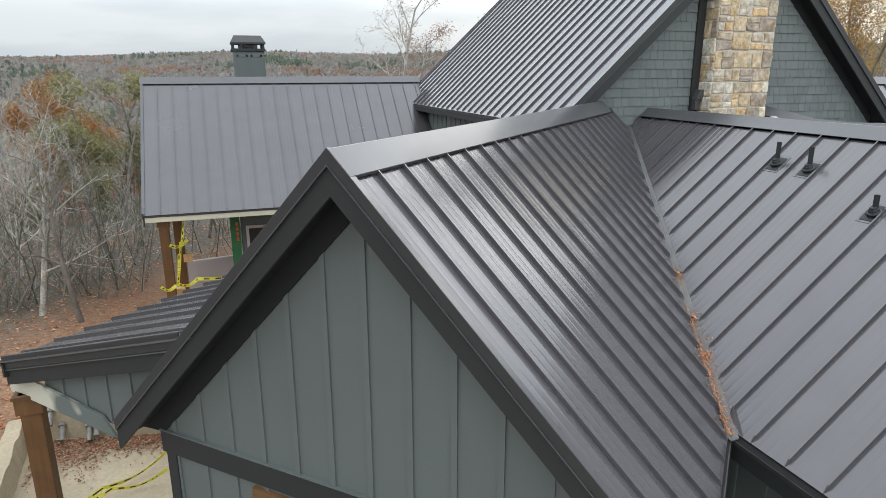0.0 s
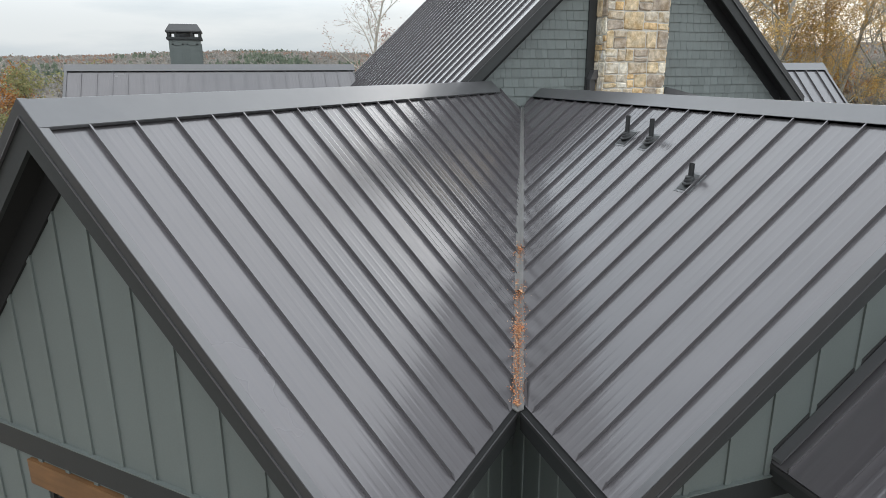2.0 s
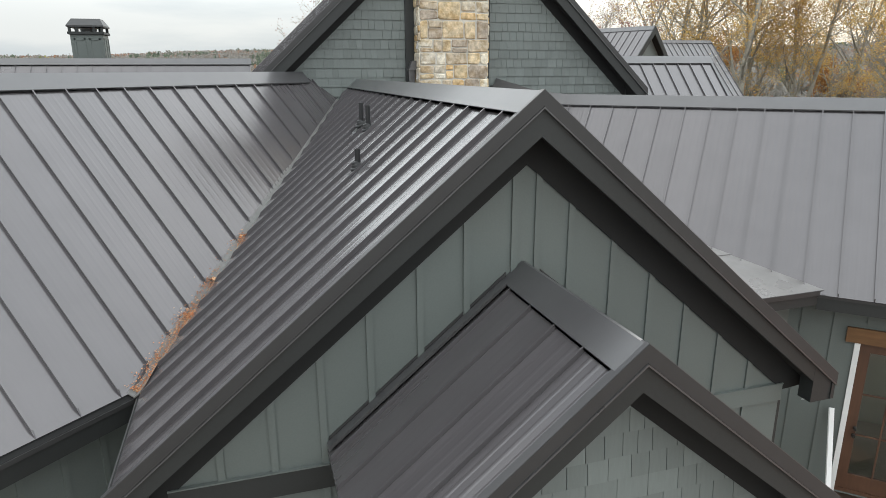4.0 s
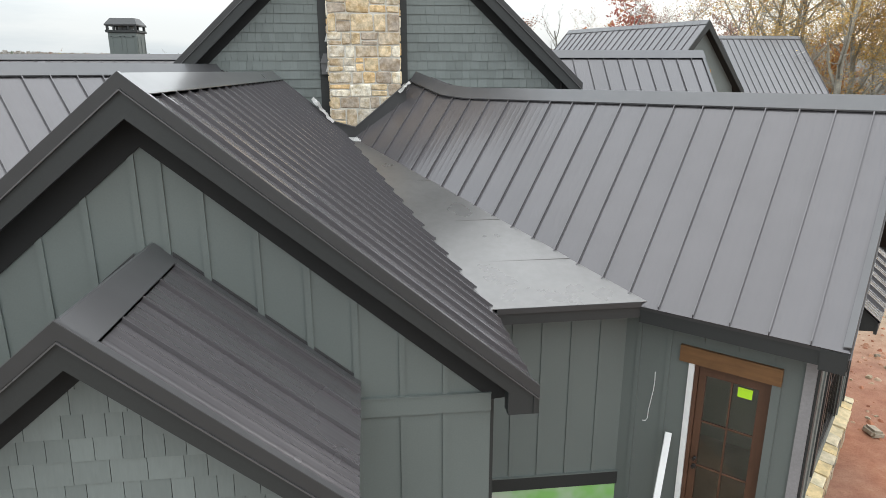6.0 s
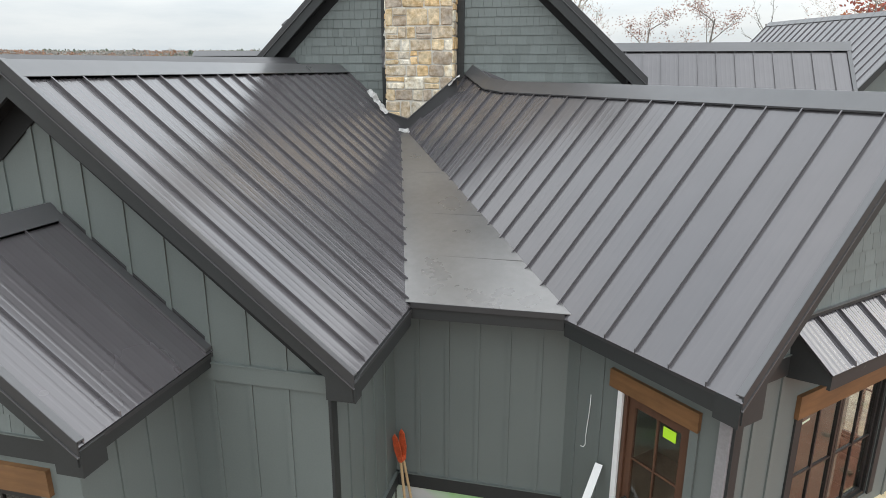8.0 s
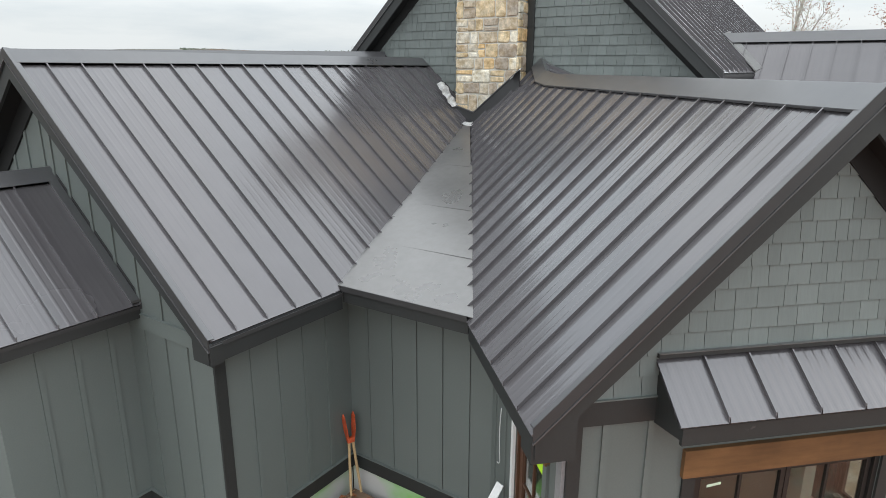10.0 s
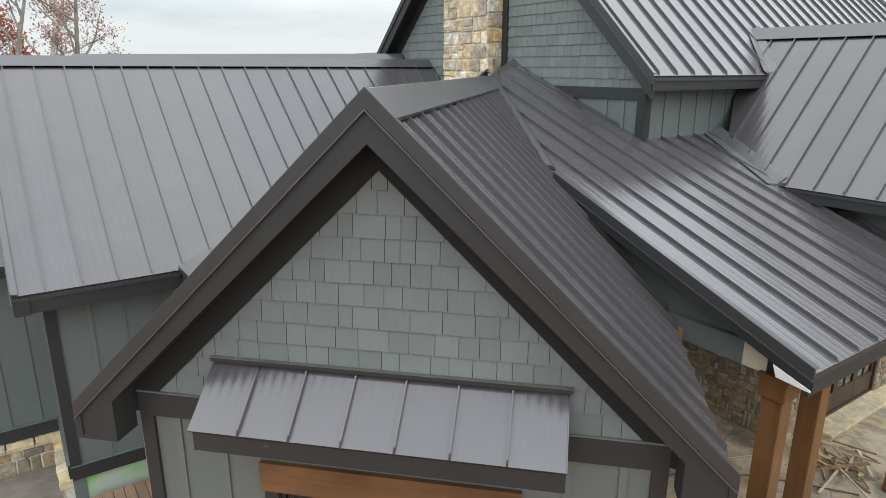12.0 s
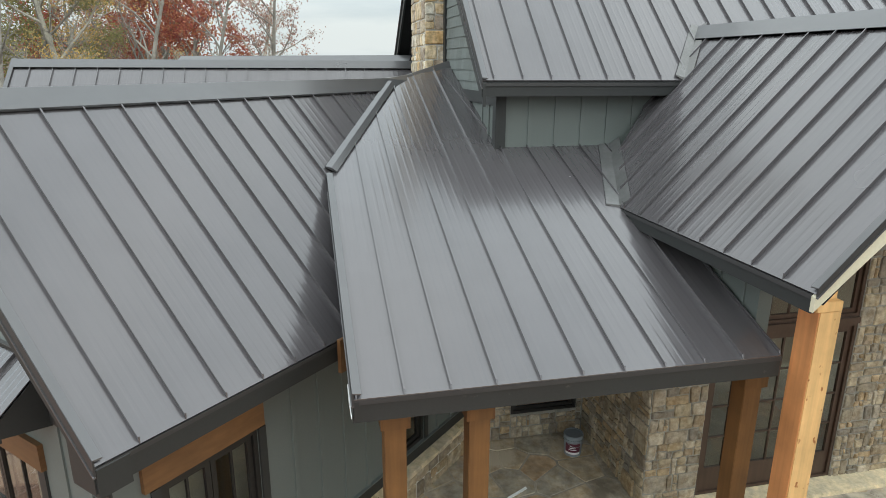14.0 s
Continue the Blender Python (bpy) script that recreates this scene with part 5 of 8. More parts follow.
# ---- awning on the diagonal wing ----
def build_awning():
    root = thing("metal_awning", "small standing seam metal awning over a wide window", "awning")
    s = Slope((*d_xy(D_P, DQ - 0.46), 3.235), (S2, S2), (-S2, S2), 0.80, [(-1.42, 0), (1.42, 0)], [(-1.42, 0.455), (1.42, 0.455)])
    joints = [-1.43] + [-1.013 + 0.4035 * i for i in range(6)] + [1.41]
    for i, (a, b) in enumerate(zip(joints, joints[1:])):
        prof = [(a, 0)] + [(a + (b - a) * c + o, h) for c in (0.2, 0.4, 0.6, 0.8) for o, h in ((-0.030, 0), (-0.012, 0.0016), (0.012, 0.0016), (0.030, 0))]
        prof += [(b - 0.018, 0), (b - 0.016, 0.033), (b - 0.002, 0.033), (b, 0)] if i < 6 else [(b - 0.012, 0), (b - 0.010, 0.006), (b - 0.002, 0.006), (b, 0)]
        n = len(prof)
        vs = [s.at(e, 0.03 if h > 0.02 else 0, h) for e, h in prof] + [s.at(e, 0.455, h) for e, h in prof] + [s.at(a, 0, -0.02), s.at(b, 0, -0.02), s.at(a, 0.455, -0.02), s.at(b, 0.455, -0.02)]
        fs = [(i, i + 1, n + i + 1, n + i) for i in range(n - 1)] + [tuple(range(n - 1, -1, -1)) + (2 * n, 2 * n + 1), tuple(range(n, 2 * n)) + (2 * n + 3, 2 * n + 2), (2 * n, 2 * n + 1, 2 * n + 3, 2 * n + 2)]
        piece("roof_panel", (vs, fs), ROOF, root)
    z = Vector((0, 0, 1))
    o = Vector((S2, -S2, 0))
    for e in (-1.40, 1.37):
        a, b, c = s.at(e, 0.02, -0.02), s.at(e, 0.452, -0.02), s.at(e, 0.452, -0.02)
        c = Vector((c.x, c.y, 3.02))
        piece("side_cheek", prism([a, b, c, Vector((a.x, a.y, 3.10))], Vector((S2, S2, 0)) * 0.03), TRIM, root, "dark boxed side")
    a, b = s.at(-1.40, 0.0, -0.03), s.at(1.40, 0.0, -0.03)
    piece("front_board", prism([a, b, b - z * 0.150, a - z * 0.150], -o * 0.035), DABBED, root, "dark fascia board with pale filler dabs")
    a, b = s.at(-1.38, 0.03, -0.13), s.at(1.38, 0.03, -0.13)
    piece("soffit", prism([a, b, b - o * 0.40, a - o * 0.40], -z * 0.012), SOFFIT, root)
    a, b = s.at(-1.43, 0.45, 0.03), s.at(1.43, 0.45, 0.03)
    flashing = piece("head_flashing", prism([a - o * 0.02, b - o * 0.02, b - o * 0.02 + z * 0.034, a - o * 0.02 + z * 0.034], o * 0.045), TRIM, root, "dark metal head flashing")
    piece("folded_lip", prism([a - o * 0.02 + z * 0.036, b - o * 0.02 + z * 0.036, b - o * 0.02 + z * 0.042, a - o * 0.02 + z * 0.042], o * 0.050), DUSTY, flashing)


build_awning()


# ---- windows and doors ----
def glazed(name, a, b, z0, z1, out, label, frame_mat, cols, rows, category="window", depth=0.09, bars=0.022, rail=0.055, panels=1, kick=0.0, setback=0.05, stile=None):
    """A glazed unit in a wall opening: an outer frame, one or more sashes with bars, and panes of glass."""
    root = thing(name, label, category, kind="structure")
    a, b, o, z = Vector((*a, 0)), Vector((*b, 0)), Vector((*out, 0)).normalized(), Vector((0, 0, 1))
    d = (b - a).normalized()
    L = (b - a).length
    base = a - o * setback

    def bar(e0, e1, s0, s1, t0, t1, nm, mat, parent):
        p = [base + d * e0 + z * s0, base + d * e1 + z * s0, base + d * e1 + z * s1, base + d * e0 + z * s1]
        return piece(nm, prism([q + o * t0 for q in p], o * (t1 - t0)), mat, parent)

    fw = 0.05
    geo = []
    for e0, e1, s0, s1 in ((0, fw, z0, z1), (L - fw, L, z0, z1), (fw, L - fw, z0, z0 + fw), (fw, L - fw, z1 - fw, z1)):
        p = [base + d * e0 + z * s0, base + d * e1 + z * s0, base + d * e1 + z * s1, base + d * e0 + z * s1]
        geo.append(prism([q - o * 0.05 for q in p], o * depth))
    piece("window_frame", join(*geo), frame_mat, root)
    w = (L - 2 * fw) / panels
    st = stile or rail
    for k in range(panels):
        e0, e1 = fw + k * w + 0.004, fw + (k + 1) * w - 0.004
        s0, s1 = z0 + fw + 0.004, z1 - fw - 0.004
        geo = []
        for q0, q1, r0, r1 in ((e0, e0 + st, s0, s1), (e1 - st, e1, s0, s1), (e0 + st, e1 - st, s0, s0 + rail + kick), (e0 + st, e1 - st, s1 - rail, s1)):
            p = [base + d * q0 + z * r0, base + d * q1 + z * r0, base + d * q1 + z * r1, base + d * q0 + z * r1]
            geo.append(prism([q - o * 0.035 for q in p], o * 0.045))
        sash = piece("sash", join(*geo), frame_mat, root)
        g0, g1, h0, h1 = e0 + st, e1 - st, s0 + rail + kick, s1 - rail
        for c in range(1, cols):
            m = g0 + (g1 - g0) * c / cols
            bar(m - bars / 2, m + bars / 2, h0, h1, -0.03, 0.004, "glazing_bar", frame_mat, sash)
        for r in range(1, rows):
            m = h0 + (h1 - h0) * r / rows
            bar(g0, g1, m - bars / 2, m + bars / 2, -0.028, 0.002, "glazing_bar", frame_mat, sash)
        pane = bar(g0 - 0.005, g1 + 0.005, h0 - 0.005, h1 + 0.005, -0.018, -0.012, "pane", GLASS, sash)
        pane.visible_shadow = False
    return root


def header(a, b, z0, z1, out, label, proud=0.05):
    o = Vector((*out, 0)).normalized()
    a, b = Vector((*a, 0)), Vector((*b, 0))
    ob = piece("wood_header", prism([a + Vector((0, 0, z0)), b + Vector((0, 0, z0)), b + Vector((0, 0, z1)), a + Vector((0, 0, z1))], o * proud), HEADER_WOOD)
    return tagged(ob, label, "trim board", kind="structure")


def casing(a, b, z0, z1, out, mat, w=0.09):
    """Side boards beside an opening."""
    d = (Vector(b) - Vector(a)).normalized()
    a, b = Vector(a), Vector(b)
    trim_board("trim", a - d * w, a, z0, z1, out, "dark board beside a window", mat=mat, proud=0.024)
    trim_board("trim", b, b + d * w, z0, z1, out, "dark board beside a window", mat=mat, proud=0.024)


# wide window in the diagonal wing's gable
o1 = (S2, -S2)
glazed("window_1", d_xy(D_P - 0.95, DQ), d_xy(D_P + 0.95, DQ), 0.75, 2.46, o1, "wide black framed window under a wooden header", BLACK, 2, 2, panels=2, rail=0.045, bars=0.026)
header(d_xy(D_P - 1.09, DQ), d_xy(D_P + 1.09, DQ), 2.455, 2.725, o1, "brown stained wooden header board over the window")
casing(d_xy(D_P - 0.95, DQ), d_xy(D_P + 0.95, DQ), 0.75, 2.452, o1, TRIM, w=0.12)
TAPE = surface("pale_green_tape", (0.60, 0.72, 0.55), 0.6, 0.06)
for p, zt, tilt in ((-0.70, 2.25, 0.016), (0.275, 2.375, 0.006)):
    c0, c1 = Vector((*d_xy(D_P + p - 0.07, DQ + 0.0615), zt)), Vector((*d_xy(D_P + p + 0.07, DQ + 0.0615), zt + tilt))
    tagged(piece("tape_strip", prism([c0, c1, c1 + Vector((0, 0, 0.028)), c0 + Vector((0, 0, 0.028))], Vector((S2, -S2, 0)) * 0.001), TAPE), "short strip of pale green tape on the window glass", "tape")
# plain rooms behind the glass
ROOM = surface("bare_room_board", (0.27, 0.26, 0.205), 0.8, 0.12)
ROOM_FLOOR = surface("dusty_subfloor", (0.23, 0.195, 0.145), 0.8, 0.2, big=1.5)


def room(name, poly, z0, z1):
    """Floor and ceiling inside a wing."""
    tagged(piece("floor", prism([(x, y, z0) for x, y in poly], (0, 0, -0.12)), ROOM_FLOOR), "dusty bare subfloor inside the " + name, "floor", kind="structure")
    tagged(piece("ceiling", prism([(x, y, z1) for x, y in poly], (0, 0, 0.06)), ROOM), "plain unlit ceiling inside the " + name, "ceiling", kind="structure")


room("diagonal wing", [d_xy(D_P - DW + 0.17, DQ + 0.17), d_xy(D_P + DW - 0.17, DQ + 0.17), d_xy(D_P + DW - 0.17, -2.5), d_xy(D_P - DW + 0.17, -2.5)], 0.03, 2.92)
tagged(piece("partition", prism([(*d_xy(D_P + 0.35, DQ + 0.2), 0.03), (*d_xy(D_P + 0.35, -2.5), 0.03), (*d_xy(D_P + 0.35, -2.5), 2.92), (*d_xy(D_P + 0.35, DQ + 0.2), 2.92)], Vector((S2, S2, 0)) * 0.12), ROOM), "plain inner partition wall", "wall", kind="structure")
tagged(piece("partition", prism([(*d_xy(D_P - DW + 0.17, -5.2), 0.03), (*d_xy(D_P + DW - 0.17, -5.2), 0.03), (*d_xy(D_P + DW - 0.17, -5.2), 2.92), (*d_xy(D_P - DW + 0.17, -5.2), 2.92)], Vector((S2, -S2, 0)) * -0.12), ROOM), "plain inner partition wall", "wall", kind="structure")
room("cross wing", [(9.0, 12.9), (15.8, 12.9), (15.8, 19.8), (9.0, 19.8)], 0.03, 3.6)
tagged(piece("partition", bevelled((12.6, 12.9, 0.03), (12.72, 19.8, 3.6), 0.003), ROOM), "plain inner partition wall", "wall", kind="structure")
# windows in the diagonal wing's side
o2 = (S2, S2)
glazed("window_2", d_xy(D_P + DW, DQ + 0.40), d_xy(D_P + DW, DQ + 1.50), 0.75, 2.46, o2, "black framed window under a wooden header", BLACK, 2, 2, panels=2)
header(d_xy(D_P + DW, DQ + 0.24), d_xy(D_P + DW, DQ + 1.56), 2.49, 2.76, o2, "brown stained wooden header board over the window")
casing(d_xy(D_P + DW, DQ + 0.40), d_xy(D_P + DW, DQ + 1.50), 0.75, 2.46, o2, TRIM)
glazed("window_3", d_xy(D_P + DW, -4.43), d_xy(D_P + DW, -3.55), 0.75, 2.50, o2, "black framed window on the porch", BLACK, 2, 2, panels=1)
casing(d_xy(D_P + DW, -4.43), d_xy(D_P + DW, -3.55), 0.75, 2.50, o2, TRIM)
trim_board("trim", d_xy(D_P + DW, DQ + 0.02), d_xy(D_P + DW, -2.40), 0.56, 0.73, o2, "dark base board above the stone base", sill=0.012)
tagged(piece("hanging_block", prism([(*d_xy(17.79, -5.74), 2.86), (*d_xy(17.79, -5.65), 2.86), (*d_xy(17.79, -5.65), 3.235), (*d_xy(17.79, -5.74), 3.235)], Vector((S2, S2, 0)) * 0.045), HEADER_WOOD), "short brown board hanging from the eave beside the porch", "board")
# door beside the flat pan
o3 = (-S2, -S2)
glazed("door_1", d_xy(D_P - DW, -6.67), d_xy(D_P - DW, -7.58), 0.02, 2.46, o3, "dark stained wooden door with six glass lights", DOOR_RED, 2, 3, category="door", rail=0.11, kick=0.14, stile=0.088, bars=0.022)
header(d_xy(D_P - DW, -6.48), d_xy(D_P - DW, -7.68), 2.45, 2.67, o3, "brown stained wooden header board over the door")
trim_board("trim", d_xy(D_P - DW, -6.60), d_xy(D_P - DW, -6.67), 0.02, 2.46, o3, "white unpainted jamb board beside the door", mat=WHITE, proud=0.030)
trim_board("trim", d_xy(D_P - DW, -7.58), d_xy(D_P - DW, -7.68), 0.02, 2.47, o3, "grey-green casing board beside the door", mat=SIDING, proud=0.030)


def build_door_bits():
    lock = thing("door_lock", "black door knob and lock on the wooden door", "door knob")
    n = Vector((-S2, -S2, 0))
    for z, r in ((0.98, 0.028), (1.10, 0.024)):
        p = Vector((*d_xy(D_P - DW, -6.79), z)) - n * 0.03
        piece("knob" if z < 1 else "deadbolt", tube([p, p + n * 0.02, p + n * 0.05, p + n * 0.07], [r, r * 0.6, r * 1.05, r * 0.8], 12), BLACK, lock)
    p, d = Vector((*d_xy(D_P - DW, -7.20), 2.13)) - n * 0.054, Vector((S2, -S2, 0))
    q = [p, p + d * 0.17, p + d * 0.17 + Vector((0, 0, 0.13)), p + Vector((0, 0, 0.13))]
    paper = surface("lime_paper", (0.50, 0.85, 0.03), 0.7, 0.03)
    tagged(piece("notice_sheet", prism(q, n * 0.002), paper), "lime green paper notice taped to the door glass", "paper notice")


build_door_bits()
# first wing's window
o4 = (-S2, -S2)
glazed("window_4", a_xy(A_P - 1.15, AQ), a_xy(A_P + 1.15, AQ), 0.5, 2.42, o4, "black framed window below the dark belt board", BLACK, 2, 2, panels=3)
header(a_xy(A_P - 1.33, AQ), a_xy(A_P + 1.33, AQ), 2.44, 2.71, o4, "brown stained wooden header board over the window")
# small gable's window
glazed("window_5", (B_X - CW + 0.45, CQ), (B_X - CW + 2.35, CQ), 0.5, 2.40, (0, -1), "black framed window in the small gable", BLACK, 2, 2, panels=2)
header((B_X - 1.10, CQ), (B_X + 1.10, CQ), 2.42, 2.68, (0, -1), "brown stained wooden header board over the window")
# porch: stone back wall window and glazed doors
glazed("window_6", (H_WX + 0.003, 11.4), (H_WX + 0.003, 12.55), 0.44, 2.3, (1, 0), "dark window in the stone porch wall", BLACK, 1, 1)
glazed("window_7", (16.0, 13.50), (16.0, 15.76), 2.64, 3.52, (1, 0), "dark brown transom window over the porch doors", DOOR_WOOD, 2, 1, panels=3, rail=0.06)
tagged(piece("door_transom_bar", bevelled((15.88, 13.50, 2.55), (16.03, 15.76, 2.64), 0.005), DOOR_WOOD), "dark brown bar between doors and transom", "trim", kind="structure")
glazed("door_2", (16.0, 13.50), (16.0, 15.76), 0.05, 2.55, (1, 0), "dark brown glazed doors with a sidelight on the porch", DOOR_WOOD, 2, 4, category="door", panels=3, rail=0.09, kick=0.28, stile=0.07, bars=0.024)

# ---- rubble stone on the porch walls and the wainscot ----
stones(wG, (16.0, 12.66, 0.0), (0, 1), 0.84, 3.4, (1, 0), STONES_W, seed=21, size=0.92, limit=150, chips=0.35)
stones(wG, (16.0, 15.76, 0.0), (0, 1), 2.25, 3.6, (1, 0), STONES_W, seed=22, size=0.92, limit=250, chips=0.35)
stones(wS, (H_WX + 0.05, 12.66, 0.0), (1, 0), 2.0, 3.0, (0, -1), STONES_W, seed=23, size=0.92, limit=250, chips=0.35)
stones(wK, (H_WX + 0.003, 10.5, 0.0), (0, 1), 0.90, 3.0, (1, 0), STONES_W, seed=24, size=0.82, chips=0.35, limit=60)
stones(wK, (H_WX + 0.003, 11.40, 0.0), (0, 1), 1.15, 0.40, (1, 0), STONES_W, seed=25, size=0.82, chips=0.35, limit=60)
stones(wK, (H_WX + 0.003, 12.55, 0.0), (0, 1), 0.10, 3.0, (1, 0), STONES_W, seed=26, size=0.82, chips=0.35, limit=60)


def wainscot(name, a, b, out, h, seed, label):
    """A stone base with a sloping cap, standing proud of the wall above."""
    o = Vector((*out, 0)).normalized()
    a, b = Vector((*a, 0)), Vector((*b, 0))
    d = (b - a).normalized()
    L = (b - a).length
    z = Vector((0, 0, 1))
    root = tagged(piece(name, prism([a - z * 0.3, b - z * 0.3, b + z * h, a + z * h], o * 0.11), MORTAR), label, "stone base", kind="structure")
    p = a + o * 0.11
    stones(root, (p.x, p.y, -0.28), (d.x, d.y), L, h + 0.26, out, STONES_W, seed=seed, limit=160)
    rnd = random.Random(seed)
    e = -0.02
    while e < L:
        w = min(rnd.uniform(0.24, 0.46), L + 0.02 - e)
        g, top = rnd.uniform(0.006, 0.014), 0.095 + rnd.uniform(-0.012, 0.010)
        front = o * (0.165 + rnd.uniform(-0.02, 0.015))
        # two rough rows of chipped points along the front, between the ends
        rows = []
        for zz, depth in ((h - 0.004, 0.985), (h + top * 0.62, 1.04), (h + top - 0.022, 0.90)):
            rows.append([a + d * (e + g + (w - 2 * g) * f + rnd.uniform(-0.008, 0.008)) + z * (zz + rnd.uniform(-0.008, 0.008)) + front * (depth + rnd.uniform(-0.05, 0.05)) for f in (0.0, 0.35, 0.7, 1.0)])
        back = [a + d * (e + g + (w - 2 * g) * f) + z * (h + top) for f in (0.0, 0.35, 0.7, 1.0)]
        foot = [a + d * (e + g + (w - 2 * g) * f) + z * h for f in (0.0, 0.35, 0.7, 1.0)]
        vs = foot + rows[0] + rows[1] + rows[2] + back
        fs = [(4 * r + c, 4 * r + c + 1, 4 * r + c + 5, 4 * r + c + 4) for r in range(4) for c in range(3)] + [(0, 4, 8, 12, 16), (19, 15, 11, 7, 3), (16, 17, 18, 19, 3, 2, 1, 0)]
        piece("cap_stone", (vs, fs), CAPSTONE, root)
        e += w
    return root


CAPSTONE = palette("cap_stone", [(0.62, 0.50, 0.31), (0.66, 0.56, 0.38), (0.54, 0.46, 0.33), (0.63, 0.48, 0.26)], 0.85, grain=9.0, bump_s=0.4, bump_d=0.01)
wainscot("stone_base_1", d_xy(D_P - DW, DQ), d_xy(D_P + DW + 0.11, DQ), o1, 0.46, 31, "rubble stone base with pale cap stones below the window")
wainscot("stone_base_2", d_xy(D_P + DW, DQ + 0.02), d_xy(D_P + DW, -2.45), o2, 0.46, 32, "rubble stone base with pale cap stones on the porch side")
wainscot("stone_base_3", (B_X + CW, BQ), (B_X + BW, BQ), (0, -1), 0.165, 33, "rubble stone base with pale cap stones below the siding")
wainscot("stone_base_4", (B_X + CW, CQ + 0.12), (B_X + CW, BQ - 0.12), (1, 0), 0.165, 34, "rubble stone base with pale cap stones below the siding")

def sprayed_mat():
    m, nt, b = mat_new("sprayed_foundation")
    n = tex_noise(nt, 1.1, 3)
    r = ramp(nt, n.outputs["Fac"], [(0.40, (0.52, 0.50, 0.48)), (0.52, (0.42, 0.52, 0.36)), (0.64, (0.24, 0.50, 0.14))])
    nt.links.new(r.outputs["Color"], b.inputs["Base Color"])
    b.inputs["Roughness"].default_value = 0.85
    return m


SPRAYED = sprayed_mat()
# base boards and foundation in the inner corner
for a, b, o, z0 in (((B_X + BW, BQ), (B_X + BW, 5.2), (1, 0), 0.28), ((B_X + BW, 5.2), (13.32, 5.2), (0, -1), 0.28), ((B_X + CW + 0.04, BQ), (B_X + BW, BQ), (0, -1), 0.30), ((B_X + CW, CQ + 0.02), (B_X + CW, BQ), (1, 0), 0.30)):
    trim_board("trim", a, b, z0 - 0.02, z0 + 0.19, o, "dark base board with a pale metal drip edge", sill=0.014)
for a, b, o in (((B_X + BW - 0.02, BQ + 0.1), (B_X + BW - 0.02, 5.18), (1, 0)), ((B_X + BW, 5.18), (13.3, 5.18), (0, -1))):
    od = Vector((*o, 0))
    a, b = Vector((*a, 0)), Vector((*b, 0))
    z = Vector((0, 0, 1))
    tagged(piece("foundation", prism([a - z * 0.3, b - z * 0.3, b + z * 0.30, a + z * 0.30], -od * 0.12), SPRAYED), "grey foundation strip with green overspray", "foundation", kind="structure")

# ---- posts ----
def build_post(name, x, y, z0, z1, w, mat, label, cap=True, group="porch posts"):
    root = thing(name, label, "post", group)
    piece("shaft", bevelled((x - w / 2, y - w / 2, z0), (x + w / 2, y + w / 2, z1), 0.008), mat, root)
    if cap:
        c = w / 2 + 0.035
        for s, u in (((-c, -c), (c, -c + 0.02)), ((-c, c - 0.02), (c, c)), ((-c, -c + 0.02), (-c + 0.02, c - 0.02)), ((c - 0.02, -c + 0.02), (c, c - 0.02))):
            piece("collar_board", bevelled((x + s[0], y + s[1], z1 - 0.25), (x + u[0], y + u[1], z1 - 0.01), 0.004), mat, root)
        c += 0.018
        piece("collar_top", bevelled((x - c, y - c, z1 - 0.045), (x + c, y + c, z1), 0.006), mat, root)
    return root


for x, y in ((17.52, 8.98), (17.52, 9.80), (17.52, 12.80)):
    build_post("porch_post", x, y, 0.0, 2.98, 0.21, CEDAR_STAIN, "brown stained square wooden porch post with a collar")
cedar = build_post("cedar_post", 18.09, 13.005, 0.0, 3.80, 0.245, CEDAR_RAW, "raw cedar post with one reddish side under the cross wing", cap=False)
piece("facing_board", bevelled((17.967, 12.868, 0.0), (18.213, 12.882, 3.80), 0.003), surface("reddish_cedar", (0.58, 0.25, 0.095), 0.6, 0.22, big=1.4, small=14.0, bump_s=0.3, bump_d=0.003, stretch=(1, 1, 0.05)), cedar, "reddish raw cedar board")
tagged(piece("post_cap_block", bevelled((17.95, 12.83, 3.80), (18.23, 13.11, 3.90), 0.006), CEDAR_RAW), "raw cedar block at the top of the post", "wood block")
build_post("shed_post", a_xy(-7.60, 4.14)[0] - 0.12, a_xy(-7.60, 4.14)[1] + 0.04, -0.3, 2.99, 0.23, CEDAR_STAIN, "brown stained square post under the shed roof")
for x, y in ((-1.80, 18.1), (-1.56, 19.4)):
    build_post("rear_porch_post", x, y, -0.3, 3.05, 0.24, CEDAR_STAIN, "brown stained square post of the rear porch")


def level_beam(name, p0, p1, w, h, mat, label):
    """A beam lying under a roof edge, by its top line."""
    p0, p1 = Vector(p0), Vector(p1)
    s = (p1 - p0).cross(Vector((0, 0, 1))).normalized() * w
    z = Vector((0, 0, h / 2))
    tagged(piece(name, beam(p0 - z, p1 - z, s, Vector((0, 0, h))), mat), label, "beam", kind="structure")


level_beam("porch_beam", (17.52, 8.90, 3.22), (17.52, 12.74, 3.22), 0.20, 0.24, TRIM, "dark painted beam along the porch posts")
level_beam("side_beam", (14.7, 8.98, 3.22), (17.42, 8.98, 3.22), 0.16, 0.26, SIDING, "grey-green painted side beam of the porch")
tagged(piece("corner_block", bevelled((17.16, 8.885, 2.955), (17.415, 9.075, 3.215), 0.004), CREAM), "cream unpainted beam end at the porch corner", "beam")
tagged(piece("corner_return", prism([(17.64, 8.553, 3.240), (17.68, 8.553, 3.125), (18.0, 8.553, 3.100), (18.0, 8.553, 3.120)], (0, 0.008, 0)), WHITE), "white triangular return board at the porch corner", "trim board")
